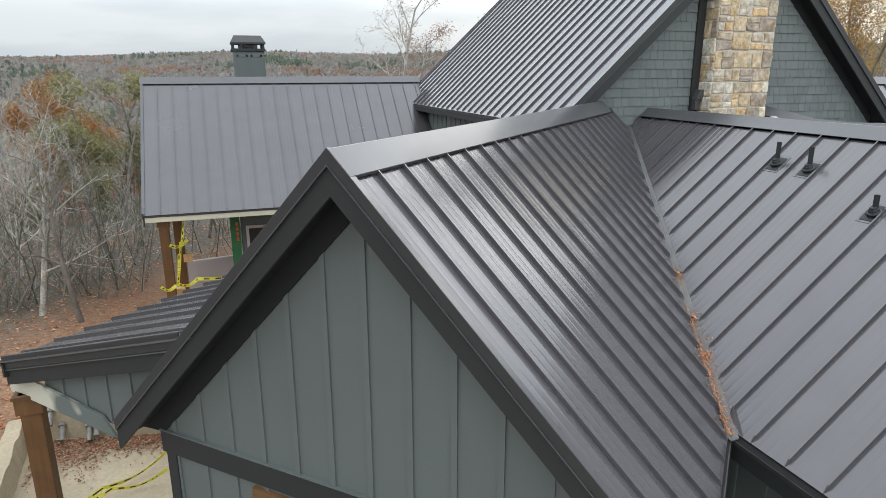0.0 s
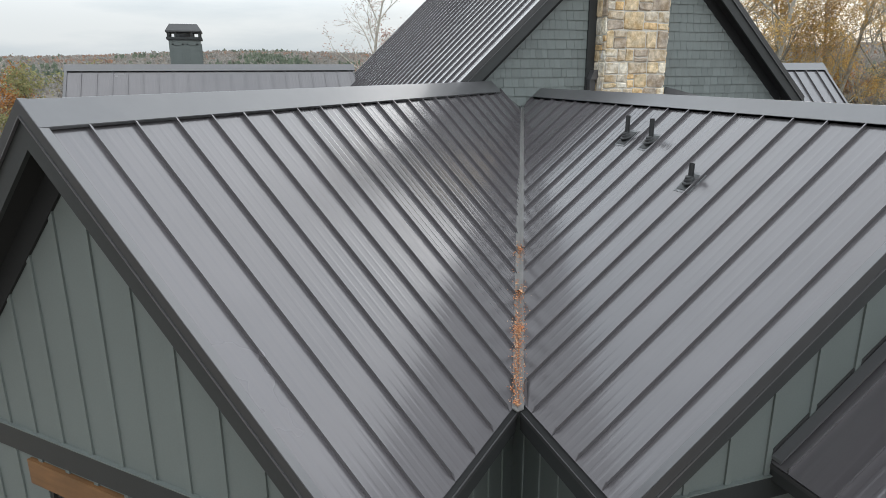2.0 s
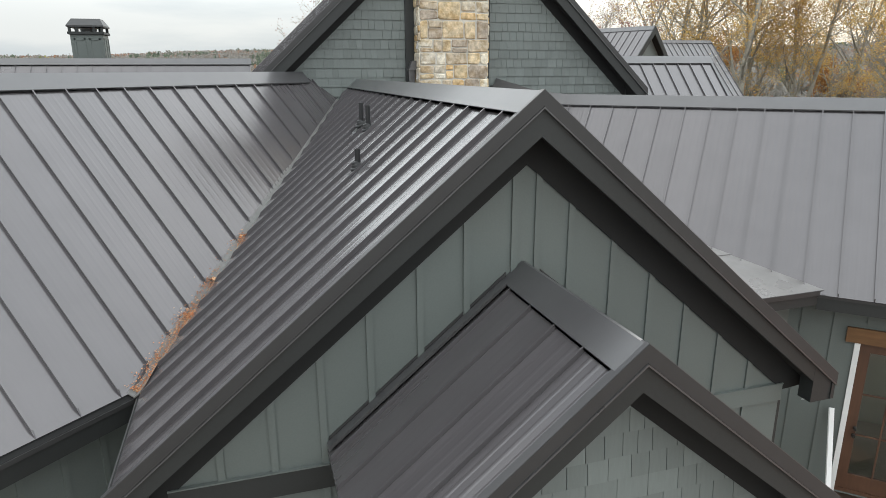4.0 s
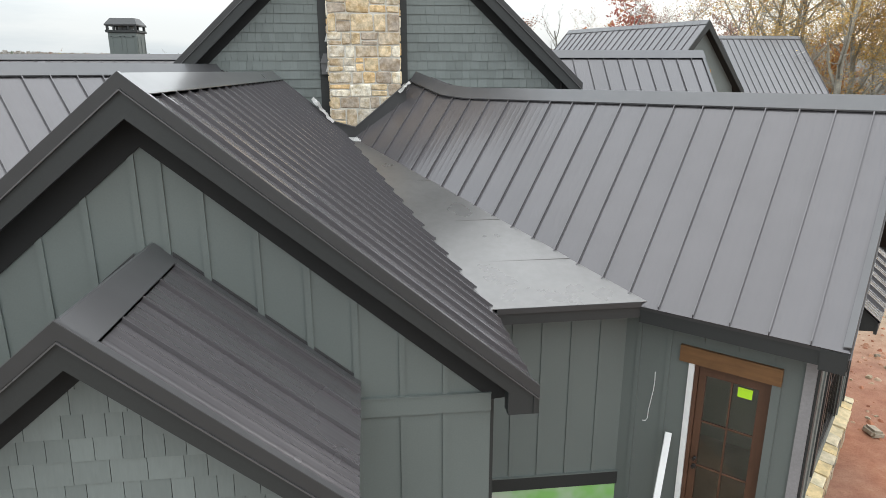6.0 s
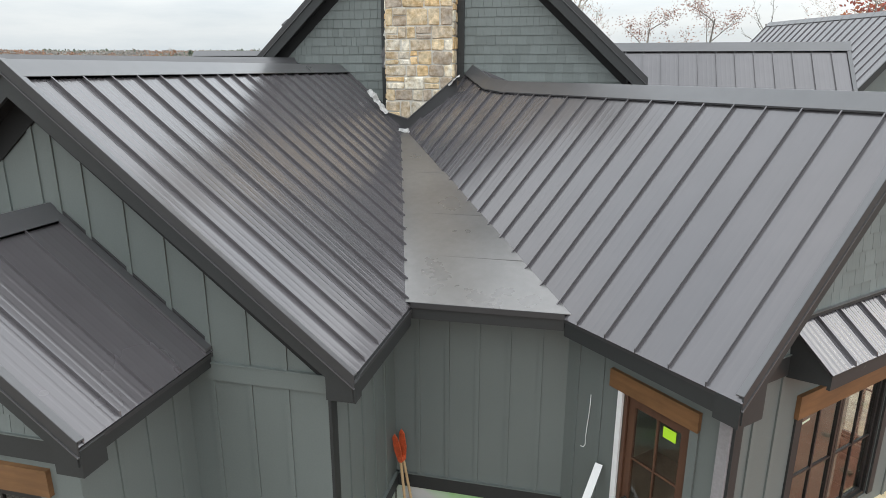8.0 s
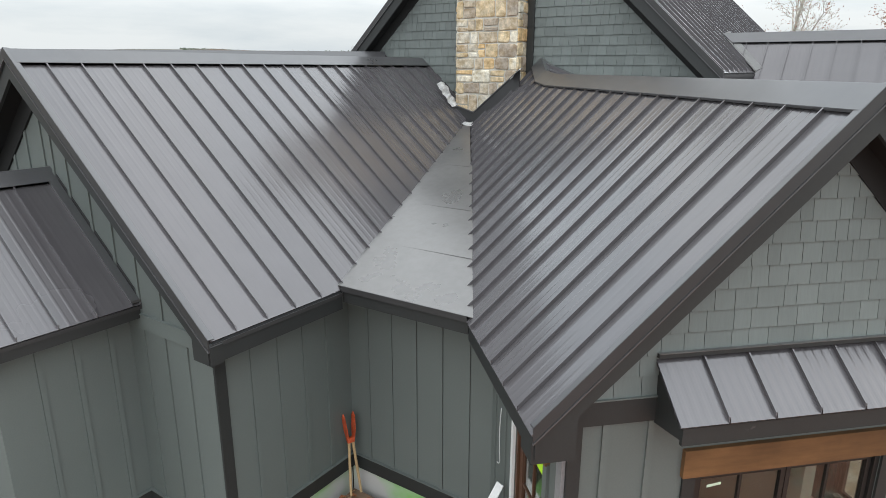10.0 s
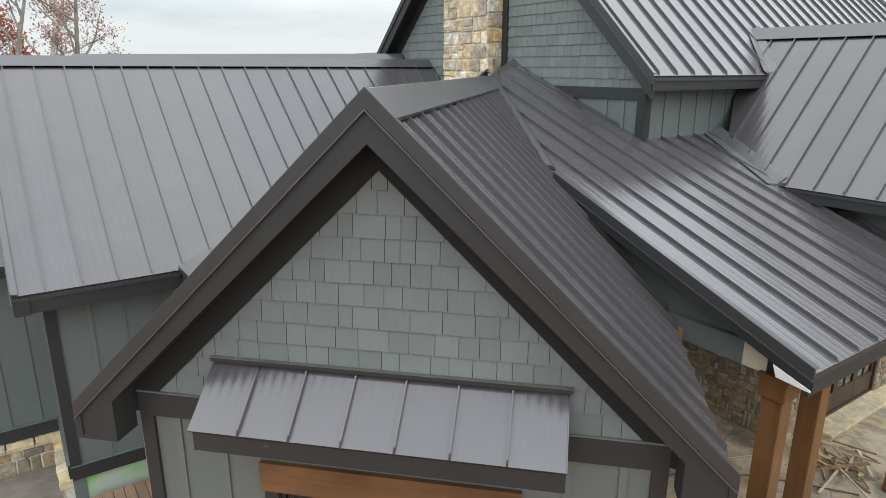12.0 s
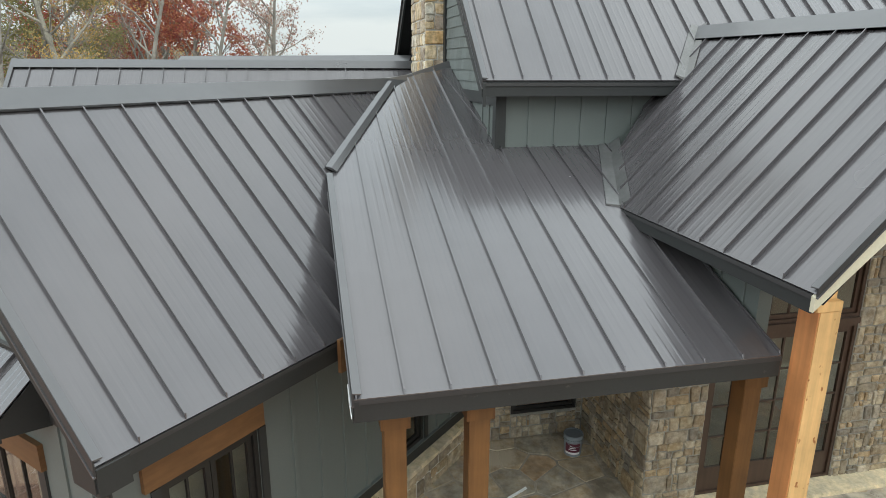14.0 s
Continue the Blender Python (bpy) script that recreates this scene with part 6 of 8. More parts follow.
tagged(piece("infill_panel", prism([(14.9, 8.99, 3.22), (17.4, 8.99, 3.22), (17.4, 8.99, 3.42), (14.9, 8.99, 4.30)], (0, 0.03, 0)), SIDING), "grey-green triangular panel above the side beam", "panel", kind="structure")
level_beam("cross_wing_beam", (16.05, 13.0, 4.14), (18.15, 13.0, 4.14), 0.20, 0.24, CEDAR_RAW, "raw cedar beam under the cross wing eave")
level_beam("shed_beam", (*a_xy(-7.55, 3.98), 3.42), (*a_xy(-7.55, 8.2), 3.42), 0.18, 0.18, CREAM, "cream unpainted beam under the shed roof")
# small batten wall below the shed roof
z_at = lambda p: P_EZ + P_K * (p - P_EAVE) - 0.17
wp = tagged(piece("shed_gable", prism([(*a_xy(-7.3, 4.05), 3.03), (*a_xy(-6.1, 4.05), 2.96), (*a_xy(-5.3, 4.05), 3.45), (*a_xy(-5.3, 4.05), z_at(-5.3)), (*a_xy(-7.3, 4.05), z_at(-7.3))], Vector((S2, S2, 0)) * 0.08), SIDING), "grey-green batten panel under the shed roof", "wall", kind="structure")
for p in (-6.95, -6.55, -6.15, -5.75, -5.4):
    piece("batten", beam((*a_xy(p, 4.04), 3.02 + max(0.0, (p + 6.1) * 0.62)), (*a_xy(p, 4.04), z_at(p)), Vector((S2, -S2, 0)) * 0.05, Vector((S2, S2, 0)) * 0.02), SIDING, wp)
tagged(piece("shed_gable_trim", prism([(*a_xy(-7.95, 4.03), 2.97), (*a_xy(-6.05, 4.03), 2.84), (*a_xy(-6.25, 4.03), 3.06), (*a_xy(-7.95, 4.03), 3.28)], Vector((S2, S2, 0)) * -0.03), HALF_PAINTED), "half-painted cream board below the shed gable", "trim", kind="structure")

# ---- rear chimney with a metal shroud ----
def build_rear_chimney():
    root = thing("boxed_chimney", "grey-green boxed chimney with a dark metal shroud", "chimney")
    x0, x1, y0, y1 = 0.45, 1.45, 23.5, 24.5
    body = piece("chase", bevelled((x0, y0, 5.0), (x1, y1, 7.44), 0.01), SIDING, root)
    for k, (u, v) in enumerate(((0.10, 0.46), (0.56, 0.92))):
        for w0, w1, a, b in ((u, u + 0.06, 6.0, 7.32), (v - 0.06, v, 6.0, 7.32), (u, v, 7.26, 7.32)):
            piece("panel_trim", bevelled((x0 + w0, y0 - 0.02, a), (x0 + w1, y0 + 0.01, b), 0.003), SIDING, body)
    for w0, w1, a, b in ((0.08, 0.14, 6.0, 7.32), (0.86, 0.92, 6.0, 7.32), (0.47, 0.53, 6.0, 7.32)):
        piece("panel_trim", bevelled((x1 - 0.01, y0 + w0, a), (x1 + 0.02, y0 + w1, b), 0.003), SIDING, body)
    piece("shroud_base", bevelled((x0 - 0.06, y0 - 0.06, 7.44), (x1 + 0.06, y1 + 0.06, 7.53), 0.01), TRIM, root, "dark metal shroud")
    for x in (x0 - 0.03, (x0 + x1) / 2 - 0.30, (x0 + x1) / 2 + 0.22, x1 - 0.05):
        for y in (y0 - 0.03, y1 - 0.05):
            piece("shroud_leg", bevelled((x, y, 7.53), (x + 0.08, y + 0.08, 7.68), 0.004), TRIM, root)
    flue = [((x0 + x1) / 2, (y0 + y1) / 2, 7.53), ((x0 + x1) / 2, (y0 + y1) / 2, 7.65)]
    piece("flue_cap", tube(flue, [0.24, 0.28], 16), STEEL, root, "round metal flue cap")
    z0, z1, i = 7.68, 7.96, 0.22
    a = [(x0 - 0.07, y0 - 0.07), (x1 + 0.07, y0 - 0.07), (x1 + 0.07, y1 + 0.07), (x0 - 0.07, y1 + 0.07)]
    t = [(x0 + 0.06, y0 + i), (x1 - 0.06, y0 + i), (x1 - 0.06, y1 - i), (x0 + 0.06, y1 - i)]
    vs = [(x, y, z0) for x, y in a] + [(x, y, z0 + 0.05) for x, y in a] + [(x, y, z1) for x, y in t]
    fs = [(3, 2, 1, 0), (8, 9, 10, 11)] + [(r * 4 + k, r * 4 + (k + 1) % 4, r * 4 + 4 + (k + 1) % 4, r * 4 + 4 + k) for r in (0, 1) for k in range(4)]
    piece("shroud_lid", (vs, fs), EDGE, root, "sloped dark metal lid")


build_rear_chimney()
# rear porch: back wall, floor and bits that show under its roof
PRIMED = surface("primed_board", (0.52, 0.46, 0.44), 0.7, 0.08, piece=0.05)
pw = tagged(piece("rear_porch_wall", prism([(0.16, 19.0, -0.3), (6.2, 19.0, -0.3), (6.2, 19.0, 3.2), (0.16, 19.0, 3.2)], (0, 0.16, 0)), SIDING), "grey-green wall at the back of the rear porch", "wall", kind="structure")
for x0, x1, z0, z1 in ((0.30, 0.38, 0.0, 2.45), (1.18, 1.26, 0.0, 2.45), (0.38, 1.18, 2.37, 2.45)):
    piece("door_trim", bevelled((x0, 18.95, z0), (x1, 18.997, z1), 0.004), PRIMED, pw, "pale primed trim")
piece("door_leaf", bevelled((0.38, 18.97, 0.0), (1.18, 18.996, 2.37), 0.003), BLACK, pw, "dark door opening")
parapet = tagged(piece("rear_porch_parapet", prism([(-1.5, 20.62, -0.3), (1.6, 20.62, -0.3), (1.6, 20.62, 1.22), (-1.5, 20.62, 1.06)], (0, 0.14, 0)), PRIMED), "pale primed board panel on the rear porch", "wall panel", kind="structure")
for i in range(13):
    x = -1.5 + 0.24 * i
    zt = 1.06 + 0.16 * (x + 1.5) / 3.1
    piece("board", bevelled((x + 0.004, 20.60, -0.3), (x + 0.236, 20.62, zt), 0.004), PRIMED, parapet)
gs = tagged(piece("green_sheathing", bevelled((-0.13, 18.86, -0.3), (0.14, 18.99, 3.1), 0.004), surface("green_sheathing_board", (0.03, 0.15, 0.055), 0.7, 0.1)), "green sheathing strip with red marks at the porch corner", "sheathing", kind="structure")
for k in range(4):
    piece("text_bar", bevelled((0.02, 18.855, 2.05 + 0.15 * k), (0.09, 18.859, 2.15 + 0.15 * k), 0.001), ORANGE, gs, "faded red bar")
for x, y, z in ((-1.36, 19.3, 1.56), (-1.60, 18.6, 0.78)):
    tagged(piece("post_offcut", bevelled((x - 0.13, y - 0.1, z - 0.11), (x + 0.11, y + 0.1, z + 0.11), 0.006), CEDAR_RAW), "raw cedar offcut block by the rear porch posts", "wood block")


# ---- neighbouring roofs of the garage court ----
def build_garage():
    root = thing("garage_house", "grey-green shingled outbuilding with dark metal roofs", "house")
    ang = radians(115)
    ax, nx = Vector((math.cos(ang), math.sin(ang), 0)), Vector((-math.sin(ang), math.cos(ang), 0))
    apex = Vector((25.9, 27.46, 0))
    zr, k, half, length = 8.30, 1.0, 3.2, 9.6
    for sgn in (1, -1):
        n = nx * sgn
        o = apex + n * half
        s = Slope((o.x, o.y, zr - k * half), (ax.x, ax.y), (-n.x, -n.y), k, [(0, 0), (length, 0)], [(0, half), (length, half)])
        deck = piece("roof", prism([s.at(0, 0, -0.02), s.at(length, 0, -0.02), s.at(length, half, -0.02), s.at(0, half, -0.02)], s.n * -0.16), SOFFIT, root)
        e = 0.0
        while e < length - 0.1:
            b = min(e + 0.417, length)
            pr = [(e, 0), (b - 0.02, 0), (b - 0.017, 0.04), (b, 0.04), (b, 0)]
            m = len(pr)
            vs = [s.at(q, 0, h) for q, h in pr] + [s.at(q, half, h) for q, h in pr]
            piece("roof_panel", (vs, [(i, i + 1, m + i + 1, m + i) for i in range(m - 1)]), ROOF, deck)
            e = b
        a = apex + Vector((0, 0, zr))
        e0 = a + n * half - Vector((0, 0, k * half))
        z = Vector((0, 0, 1))
        piece("rake_board", prism([a + z * 0.02, e0 + z * 0.02, e0 - z * 0.30, a - z * 0.36], ax * -0.05), TRIM, root)
    c = apex + Vector((0, 0, zr + 0.05))
    prof = [nx * 0.2 - Vector((0, 0, 0.2)), Vector((0, 0, 0)), nx * -0.2 - Vector((0, 0, 0.2)), nx * -0.2 - Vector((0, 0, 0.22)), Vector((0, 0, -0.03)), nx * 0.2 - Vector((0, 0, 0.22))]
    piece("ridge_cap", prism([c + p for p in prof], ax * length), CAP, root)
    w = half - 0.4
    f = apex + ax * 0.35
    fw = piece("wall", prism([f + nx * w - Vector((0, 0, 0.3)), f - nx * w - Vector((0, 0, 0.3)), f - nx * w + Vector((0, 0, zr - w - 0.25)), f + Vector((0, 0, zr - 0.25)), f + nx * w + Vector((0, 0, zr - w - 0.25))], ax * 0.2), SHINGLE, root)
    # shingle courses of the gable as thin proud rows
    zz = 4.6
    rows = []
    rnd = random.Random(9)
    while zz < zr - 0.5:
        hwid = min(w, zr - 0.3 - zz - 0.18)
        e = -hwid
        while e < hwid:
            d = min(rnd.uniform(0.16, 0.3), hwid - e)
            p = f + nx * (e + 0.004) + Vector((0, 0, zz))
            q = f + nx * (e + d - 0.004) + Vector((0, 0, zz))
            up = Vector((0, 0, 0.19))
            rows.append(([p - ax * 0.022, q - ax * 0.022, q + up - ax * 0.004, p + up - ax * 0.004, p, q], [(0, 1, 2, 3), (0, 4, 5, 1)]))
            e += d
        zz += 0.178
    tagged(piece("shingle_cladding", join(*rows), SHINGLE, fw), kind="stuff")
    win = piece("window", prism([f - nx * 0.75 + Vector((0, 0, 4.6)), f + nx * 0.05 + Vector((0, 0, 4.6)), f + nx * 0.05 + Vector((0, 0, 5.85)), f - nx * 0.75 + Vector((0, 0, 5.85))], ax * -0.05), BLACK, root, "small dark framed window")
    piece("pane", prism([f - nx * 0.66 - ax * 0.055 + Vector((0, 0, 4.7)), f - nx * 0.04 - ax * 0.055 + Vector((0, 0, 4.7)), f - nx * 0.04 - ax * 0.055 + Vector((0, 0, 5.78)), f - nx * 0.66 - ax * 0.055 + Vector((0, 0, 5.78))], ax * -0.006), surface("dark_pane", (0.02, 0.022, 0.025), 0.08, 0.05), win)
    piece("window_header", prism([f - nx * 0.90 + Vector((0, 0, 5.86)), f + nx * 0.20 + Vector((0, 0, 5.86)), f + nx * 0.20 + Vector((0, 0, 6.10)), f - nx * 0.90 + Vector((0, 0, 6.10))], ax * -0.07), surface("honey_header", (0.36, 0.20, 0.08), 0.6, 0.2), root, "honey-coloured wooden header")
    for sgn in (1, -1):
        piece("wall", prism([f + nx * (w * sgn) - Vector((0, 0, 0.3)), f + nx * (w * sgn) + ax * (length - 0.7) - Vector((0, 0, 0.3)), f + nx * (w * sgn) + ax * (length - 0.7) + Vector((0, 0, zr - w - 0.25)), f + nx * (w * sgn) + Vector((0, 0, zr - w - 0.25))], nx * -0.2 * sgn), SHINGLE, root)
    # second roof behind, its ridge square to the first
    half2, x0, x1, yr, zr2 = 5.0, 27.2, 37.6, 37.8, 8.12
    for sgn in (-1, 1):
        s = Slope((0, yr + sgn * half2, zr2 - 0.95 * half2), (1, 0), (0, -sgn), 0.95, [(x0, 0), (x1, 0)], [(x0, half2), (x1, half2)])
        deck = piece("roof", prism([s.at(x0, 0, -0.02), s.at(x1, 0, -0.02), s.at(x1, half2, -0.02), s.at(x0, half2, -0.02)], s.n * -0.16), SOFFIT, root)
        e = x0
        while e < x1 - 0.1:
            b = min(e + 0.417, x1)
            pr = [(e, 0), (b - 0.025, 0), (b - 0.02, 0.045), (b, 0.045), (b, 0)]
            m = len(pr)
            vs = [s.at(q, 0, h) for q, h in pr] + [s.at(q, half2, h) for q, h in pr]
            piece("roof_panel", (vs, [(i, i + 1, m + i + 1, m + i) for i in range(m - 1)]), ROOF, deck)
            e = b
    piece("ridge_cap", prism([(x0, yr - 0.2, zr2 - 0.13), (x0, yr, zr2 + 0.06), (x0, yr + 0.2, zr2 - 0.13)], (x1 - x0, 0, 0)), CAP, root)
    piece("wall", bevelled((x0 + 0.4, yr - half2 + 0.5, -0.6), (x1 - 0.4, yr + half2 - 0.5, zr2 - 0.95 * half2 + 0.25), 0.01), SHINGLE, root)


build_garage()


# ---- patio ----
def clip_poly(poly, px, py, nx, ny):
    out = []
    for i in range(len(poly)):
        a, b = poly[i], poly[(i + 1) % len(poly)]
        da, db = (a[0] - px) * nx + (a[1] - py) * ny, (b[0] - px) * nx + (b[1] - py) * ny
        if da <= 0:
            out.append(a)
        if da * db < 0:
            t = da / (da - db)
            out.append((a[0] + (b[0] - a[0]) * t, a[1] + (b[1] - a[1]) * t))
    return out


def build_patio():
    x0, x1, y0, y1 = 13.9, 19.4, 8.4, 21.0
    root = tagged(piece("patio", bevelled((x0, y0, -0.35), (x1, y1, -0.004), 0.01), JOINT), "irregular tan and grey flagstone patio dusted with mortar", "patio", kind="structure")
    rnd = random.Random(17)
    seeds = []
    while len(seeds) < 295:
        p = (rnd.uniform(13.9, 19.4), rnd.uniform(8.4, 19.0))
        if all((p[0] - q[0]) ** 2 + (p[1] - q[1]) ** 2 > 0.36 ** 2 for q in seeds):
            seeds.append(p)
        elif rnd.random() < 0.003:
            break
    for p in seeds:
        poly = [(13.96, 8.42), (19.38, 8.42), (19.38, 19.0), (13.96, 19.0)]
        for q in seeds:
            if q is not p and abs(q[0] - p[0]) < 2.2 and abs(q[1] - p[1]) < 2.2:
                dx, dy = q[0] - p[0], q[1] - p[1]
                L = math.hypot(dx, dy)
                poly = clip_poly(poly, p[0] + dx * (0.5 - 0.012 / L), p[1] + dy * (0.5 - 0.012 / L), dx / L, dy / L)
                if len(poly) < 3:
                    break
        if len(poly) < 3:
            continue
        h = rnd.uniform(-0.003, 0.006)
        top = [(x + (p[0] - x) * 0.03, y + (p[1] - y) * 0.03, h) for x, y in poly]
        low = [(x, y, -0.022) for x, y in poly]
        n = len(poly)
        piece("flagstone", (low + top, [tuple(range(n, 2 * n))] + [(i, (i + 1) % n, n + (i + 1) % n, n + i) for i in range(n)]), FLAG, root)


build_patio()
tagged(piece("door_sill", bevelled((15.9, 13.5, -0.01), (16.35, 17.9, 0.06), 0.012), CAPSTONE), "pale stone sill below the porch doors", "sill", kind="structure")
# inner corner paving and yard slabs
landing = tagged(piece("wooden_landing", bevelled((11.15, 3.2, -0.35), (13.55, 5.05, -0.045), 0.01), SOFFIT), "weathered brown plank landing in the inner corner", "landing", kind="structure")
PLANK = surface("weathered_plank", (0.30, 0.19, 0.125), 0.85, 0.22, piece=0.14, big=2.0, small=22.0, bump_s=0.4, bump_d=0.003, stretch=(0.08, 1, 1))
for i in range(13):
    y = 3.2 + 0.142 * i
    piece("plank", bevelled((11.14, y + 0.003, -0.043), (13.57, y + 0.137, -0.004), 0.004), PLANK, landing)
tagged(piece("concrete_slab", prism([(*a_xy(-12.5, 3.2), -0.20), (*a_xy(-5.5, 3.2), -0.20), (*a_xy(-5.5, 9.6), -0.20), (*a_xy(-12.5, 9.6), -0.20)], (0, 0, -0.15)), CONCRETE), "dusty pale concrete slab below the shed roof", "slab", kind="structure")
def rough_wall(name, a, b, z0, z1, thick, label, seed):
    """A low cast wall with an uneven top and faces, standing on the side of its line that n points to."""
    rnd = random.Random(seed)
    a, b = Vector((*a, 0)), Vector((*b, 0))
    n = (b - a).cross(Vector((0, 0, 1))).normalized() * thick
    vs, fs, m = [], [], 12
    for i in range(m + 1):
        p = a.lerp(b, i / m)
        for q, z in ((p, z0), (p + n * rnd.uniform(0, 0.15), (z0 + z1) / 2), (p + n * rnd.uniform(0.08, 0.2), z1 + rnd.uniform(-0.03, 0.03)), (p + n, z1 + rnd.uniform(-0.03, 0.03)), (p + n, z0)):
            vs.append(q + Vector((0, 0, z)))
    for i in range(m):
        k = 5 * i
        fs += [(k + c, k + (c + 1) % 5, k + 5 + (c + 1) % 5, k + 5 + c) for c in range(5)]
    fs += [(0, 1, 2, 3, 4), tuple(5 * m + c for c in (4, 3, 2, 1, 0))]
    tagged(piece(name, (vs, fs), CONCRETE, smooth=False), label, "low wall", kind="structure")


rough_wall("retaining_wall", (-0.6, 12.30), (-4.15, 13.06), -0.35, 0.75, 0.25, "pale mortar-splashed low wall behind the slab", 3)
rough_wall("side_curb", (-4.15, 13.06), (-3.85, 10.2), -0.35, 0.32, 0.30, "low pale concrete curb wall by the slab", 4)


# ---- loose things ----
def build_bucket():
    root = thing("paint_bucket", "grey plastic five gallon paint bucket with a dark label", "bucket")
    x, y, n = 14.55, 12.26, 28
    prof = [(0.132, 0.002), (0.135, 0.01), (0.146, 0.27), (0.156, 0.275), (0.156, 0.29), (0.149, 0.295), (0.150, 0.33), (0.158, 0.335), (0.158, 0.35), (0.150, 0.355)]
    vs = [(x + r * math.cos(2 * math.pi * i / n), y + r * math.sin(2 * math.pi * i / n), z) for r, z in prof for i in range(n)]
    fs = [(j * n + i, j * n + (i + 1) % n, (j + 1) * n + (i + 1) % n, (j + 1) * n + i) for j in range(len(prof) - 1) for i in range(n)]
    grey = surface("grey_plastic", (0.22, 0.25, 0.27), 0.45, 0.06)
    piece("tub", (vs, fs + [tuple(range(n - 1, -1, -1))]), grey, root, smooth=False)
    lid = [(0.152, 0.352), (0.152, 0.364), (0.138, 0.364), (0.136, 0.352), (0.001, 0.352)]
    vs = [(x + r * math.cos(2 * math.pi * i / n), y + r * math.sin(2 * math.pi * i / n), z) for r, z in lid for i in range(n)]
    fs = [(j * n + i, j * n + (i + 1) % n, (j + 1) * n + (i + 1) % n, (j + 1) * n + i) for j in range(len(lid) - 1) for i in range(n)]
    piece("lid", (vs, fs), surface("grey_lid", (0.17, 0.19, 0.21), 0.4, 0.06), root, "darker grey lid")

    def band(a0, a1, z0, z1, lift, mat, nm, lab, parent):
        m = 12
        vs, fs = [], []
        for i in range(m + 1):
            a = radians(a0 + (a1 - a0) * i / m)
            for z in (z0, z1):
                r = 0.135 + (0.146 - 0.135) * (z - 0.01) / 0.26 + lift
                vs.append((x + r * math.cos(a), y + r * math.sin(a), z))
        for i in range(m):
            fs.append((2 * i, 2 * i + 2, 2 * i + 3, 2 * i + 1))
        return piece(nm, (vs, fs), mat, parent, lab)

    lab = band(-75, 25, 0.05, 0.24, 0.002, surface("maroon_label", (0.10, 0.012, 0.03), 0.5, 0.05), "label", "dark maroon paper label", root)
    band(-75, 25, 0.05, 0.085, 0.003, WHITE, "label_strip", "white strip", lab)
    for k in range(3):
        band(-50 + k * 4, 0 - k * 6, 0.125 + 0.03 * k, 0.138 + 0.03 * k, 0.003, WHITE, "text_bar", "pale bar", lab)
    arc = [(x + 0.158 * math.cos(radians(a)), y + 0.158 * math.sin(radians(a)), 0.29 - 0.10 * math.sin(radians((a + 80) * 180 / 160))) for a in range(-80, 81, 10)]
    piece("bail_handle", tube(arc, [0.004] * len(arc), 6), STEEL, root)


build_bucket()


def build_digger():
    root = thing("post_hole_digger", "post hole digger with wooden handles and orange blades, leaning upside down", "tool")
    base, top = Vector((11.27, 4.93, 0.02)), Vector((11.15, 4.99, 0.80))
    d = (top - base).normalized()
    s = Vector((0.34, 0.94, 0)) * 0.05
    for sg in (-1, 1):
        piece("handle", tube([base + s * sg * 1.6, base.lerp(top, 0.5) + s * sg * 1.1, top + s * sg * 0.6], [0.018, 0.020, 0.020], 10), HANDLE_WOOD, root)
        c = top + s * sg * 0.7
        side = s.normalized() * sg
        f = d.cross(side).normalized()
        pts = [c - f * 0.035, c + f * 0.035, c + d * 0.18 + f * 0.060 + side * 0.02, c + d * 0.36 + f * 0.045 + side * 0.035, c + d * 0.42 + side * 0.035, c + d * 0.36 - f * 0.045 + side * 0.035, c + d * 0.18 - f * 0.060 + side * 0.02]
        piece("blade", prism(pts, side * 0.012), ORANGE, root, "rusty orange steel blade")
    piece("hinge", beam(top + d * 0.02 - s, top + d * 0.02 + s, d * 0.07, d.cross(s).normalized() * 0.05), ORANGE, root, "orange hinge plate")


build_digger()


def stick(name, p0, p1, w, h, mat, label, category, group=""):
    p0, p1 = Vector(p0), Vector(p1)
    a = (p1 - p0).cross(Vector((0.3, 0.2, 1))).normalized()
    b = (p1 - p0).cross(a).normalized()
    return tagged(piece(name, beam(p0, p1, a * w, b * h), mat), label, category, group)


stick("trim_plank", (13.31, 4.05, 0.02), (13.75, 4.625, 1.40), 0.09, 0.02, WHITE, "white trim plank leaning beside the door", "plank")


def build_wire():
    line = [(-6.177, 2.18), (-6.186, 2.05), (-6.18, 1.92), (-6.155, 1.75), (-6.13, 1.58), (-6.124, 1.46), (-6.10, 1.415), (-6.06, 1.41)]
    pts = [Vector((*d_xy(D_P - DW - 0.02 - 0.015 * math.sin(i * 0.9), q), z)) for i, (q, z) in enumerate(line)]
    tagged(piece("loose_cable", tube(pts, [0.005] * len(pts), 6), WHITE), "thin white cable hanging loose from the wall", "cable")


build_wire()
rnd = random.Random(23)
SCRAP = palette("scrap_wood", [(0.58, 0.46, 0.30), (0.40, 0.27, 0.15), (0.30, 0.18, 0.10), (0.62, 0.55, 0.42)], 0.8, grain=10)
for i in range(26):
    x, y, a, l = rnd.gauss(16.72, 0.22), rnd.gauss(12.80, 0.24), rnd.uniform(0, math.pi), rnd.uniform(0.15, 0.42)
    z = 0.020 + 0.022 * (i % 6)
    stick("scrap_stick", (x - l * math.cos(a), y - l * math.sin(a), z), (x + l * math.cos(a), y + l * math.sin(a), max(0.02, z + rnd.uniform(-0.03, 0.05))), rnd.choice((0.025, 0.035, 0.05)), 0.02, SCRAP, "offcut of wood lying on the patio", "scrap wood", "scrap heap on the patio")
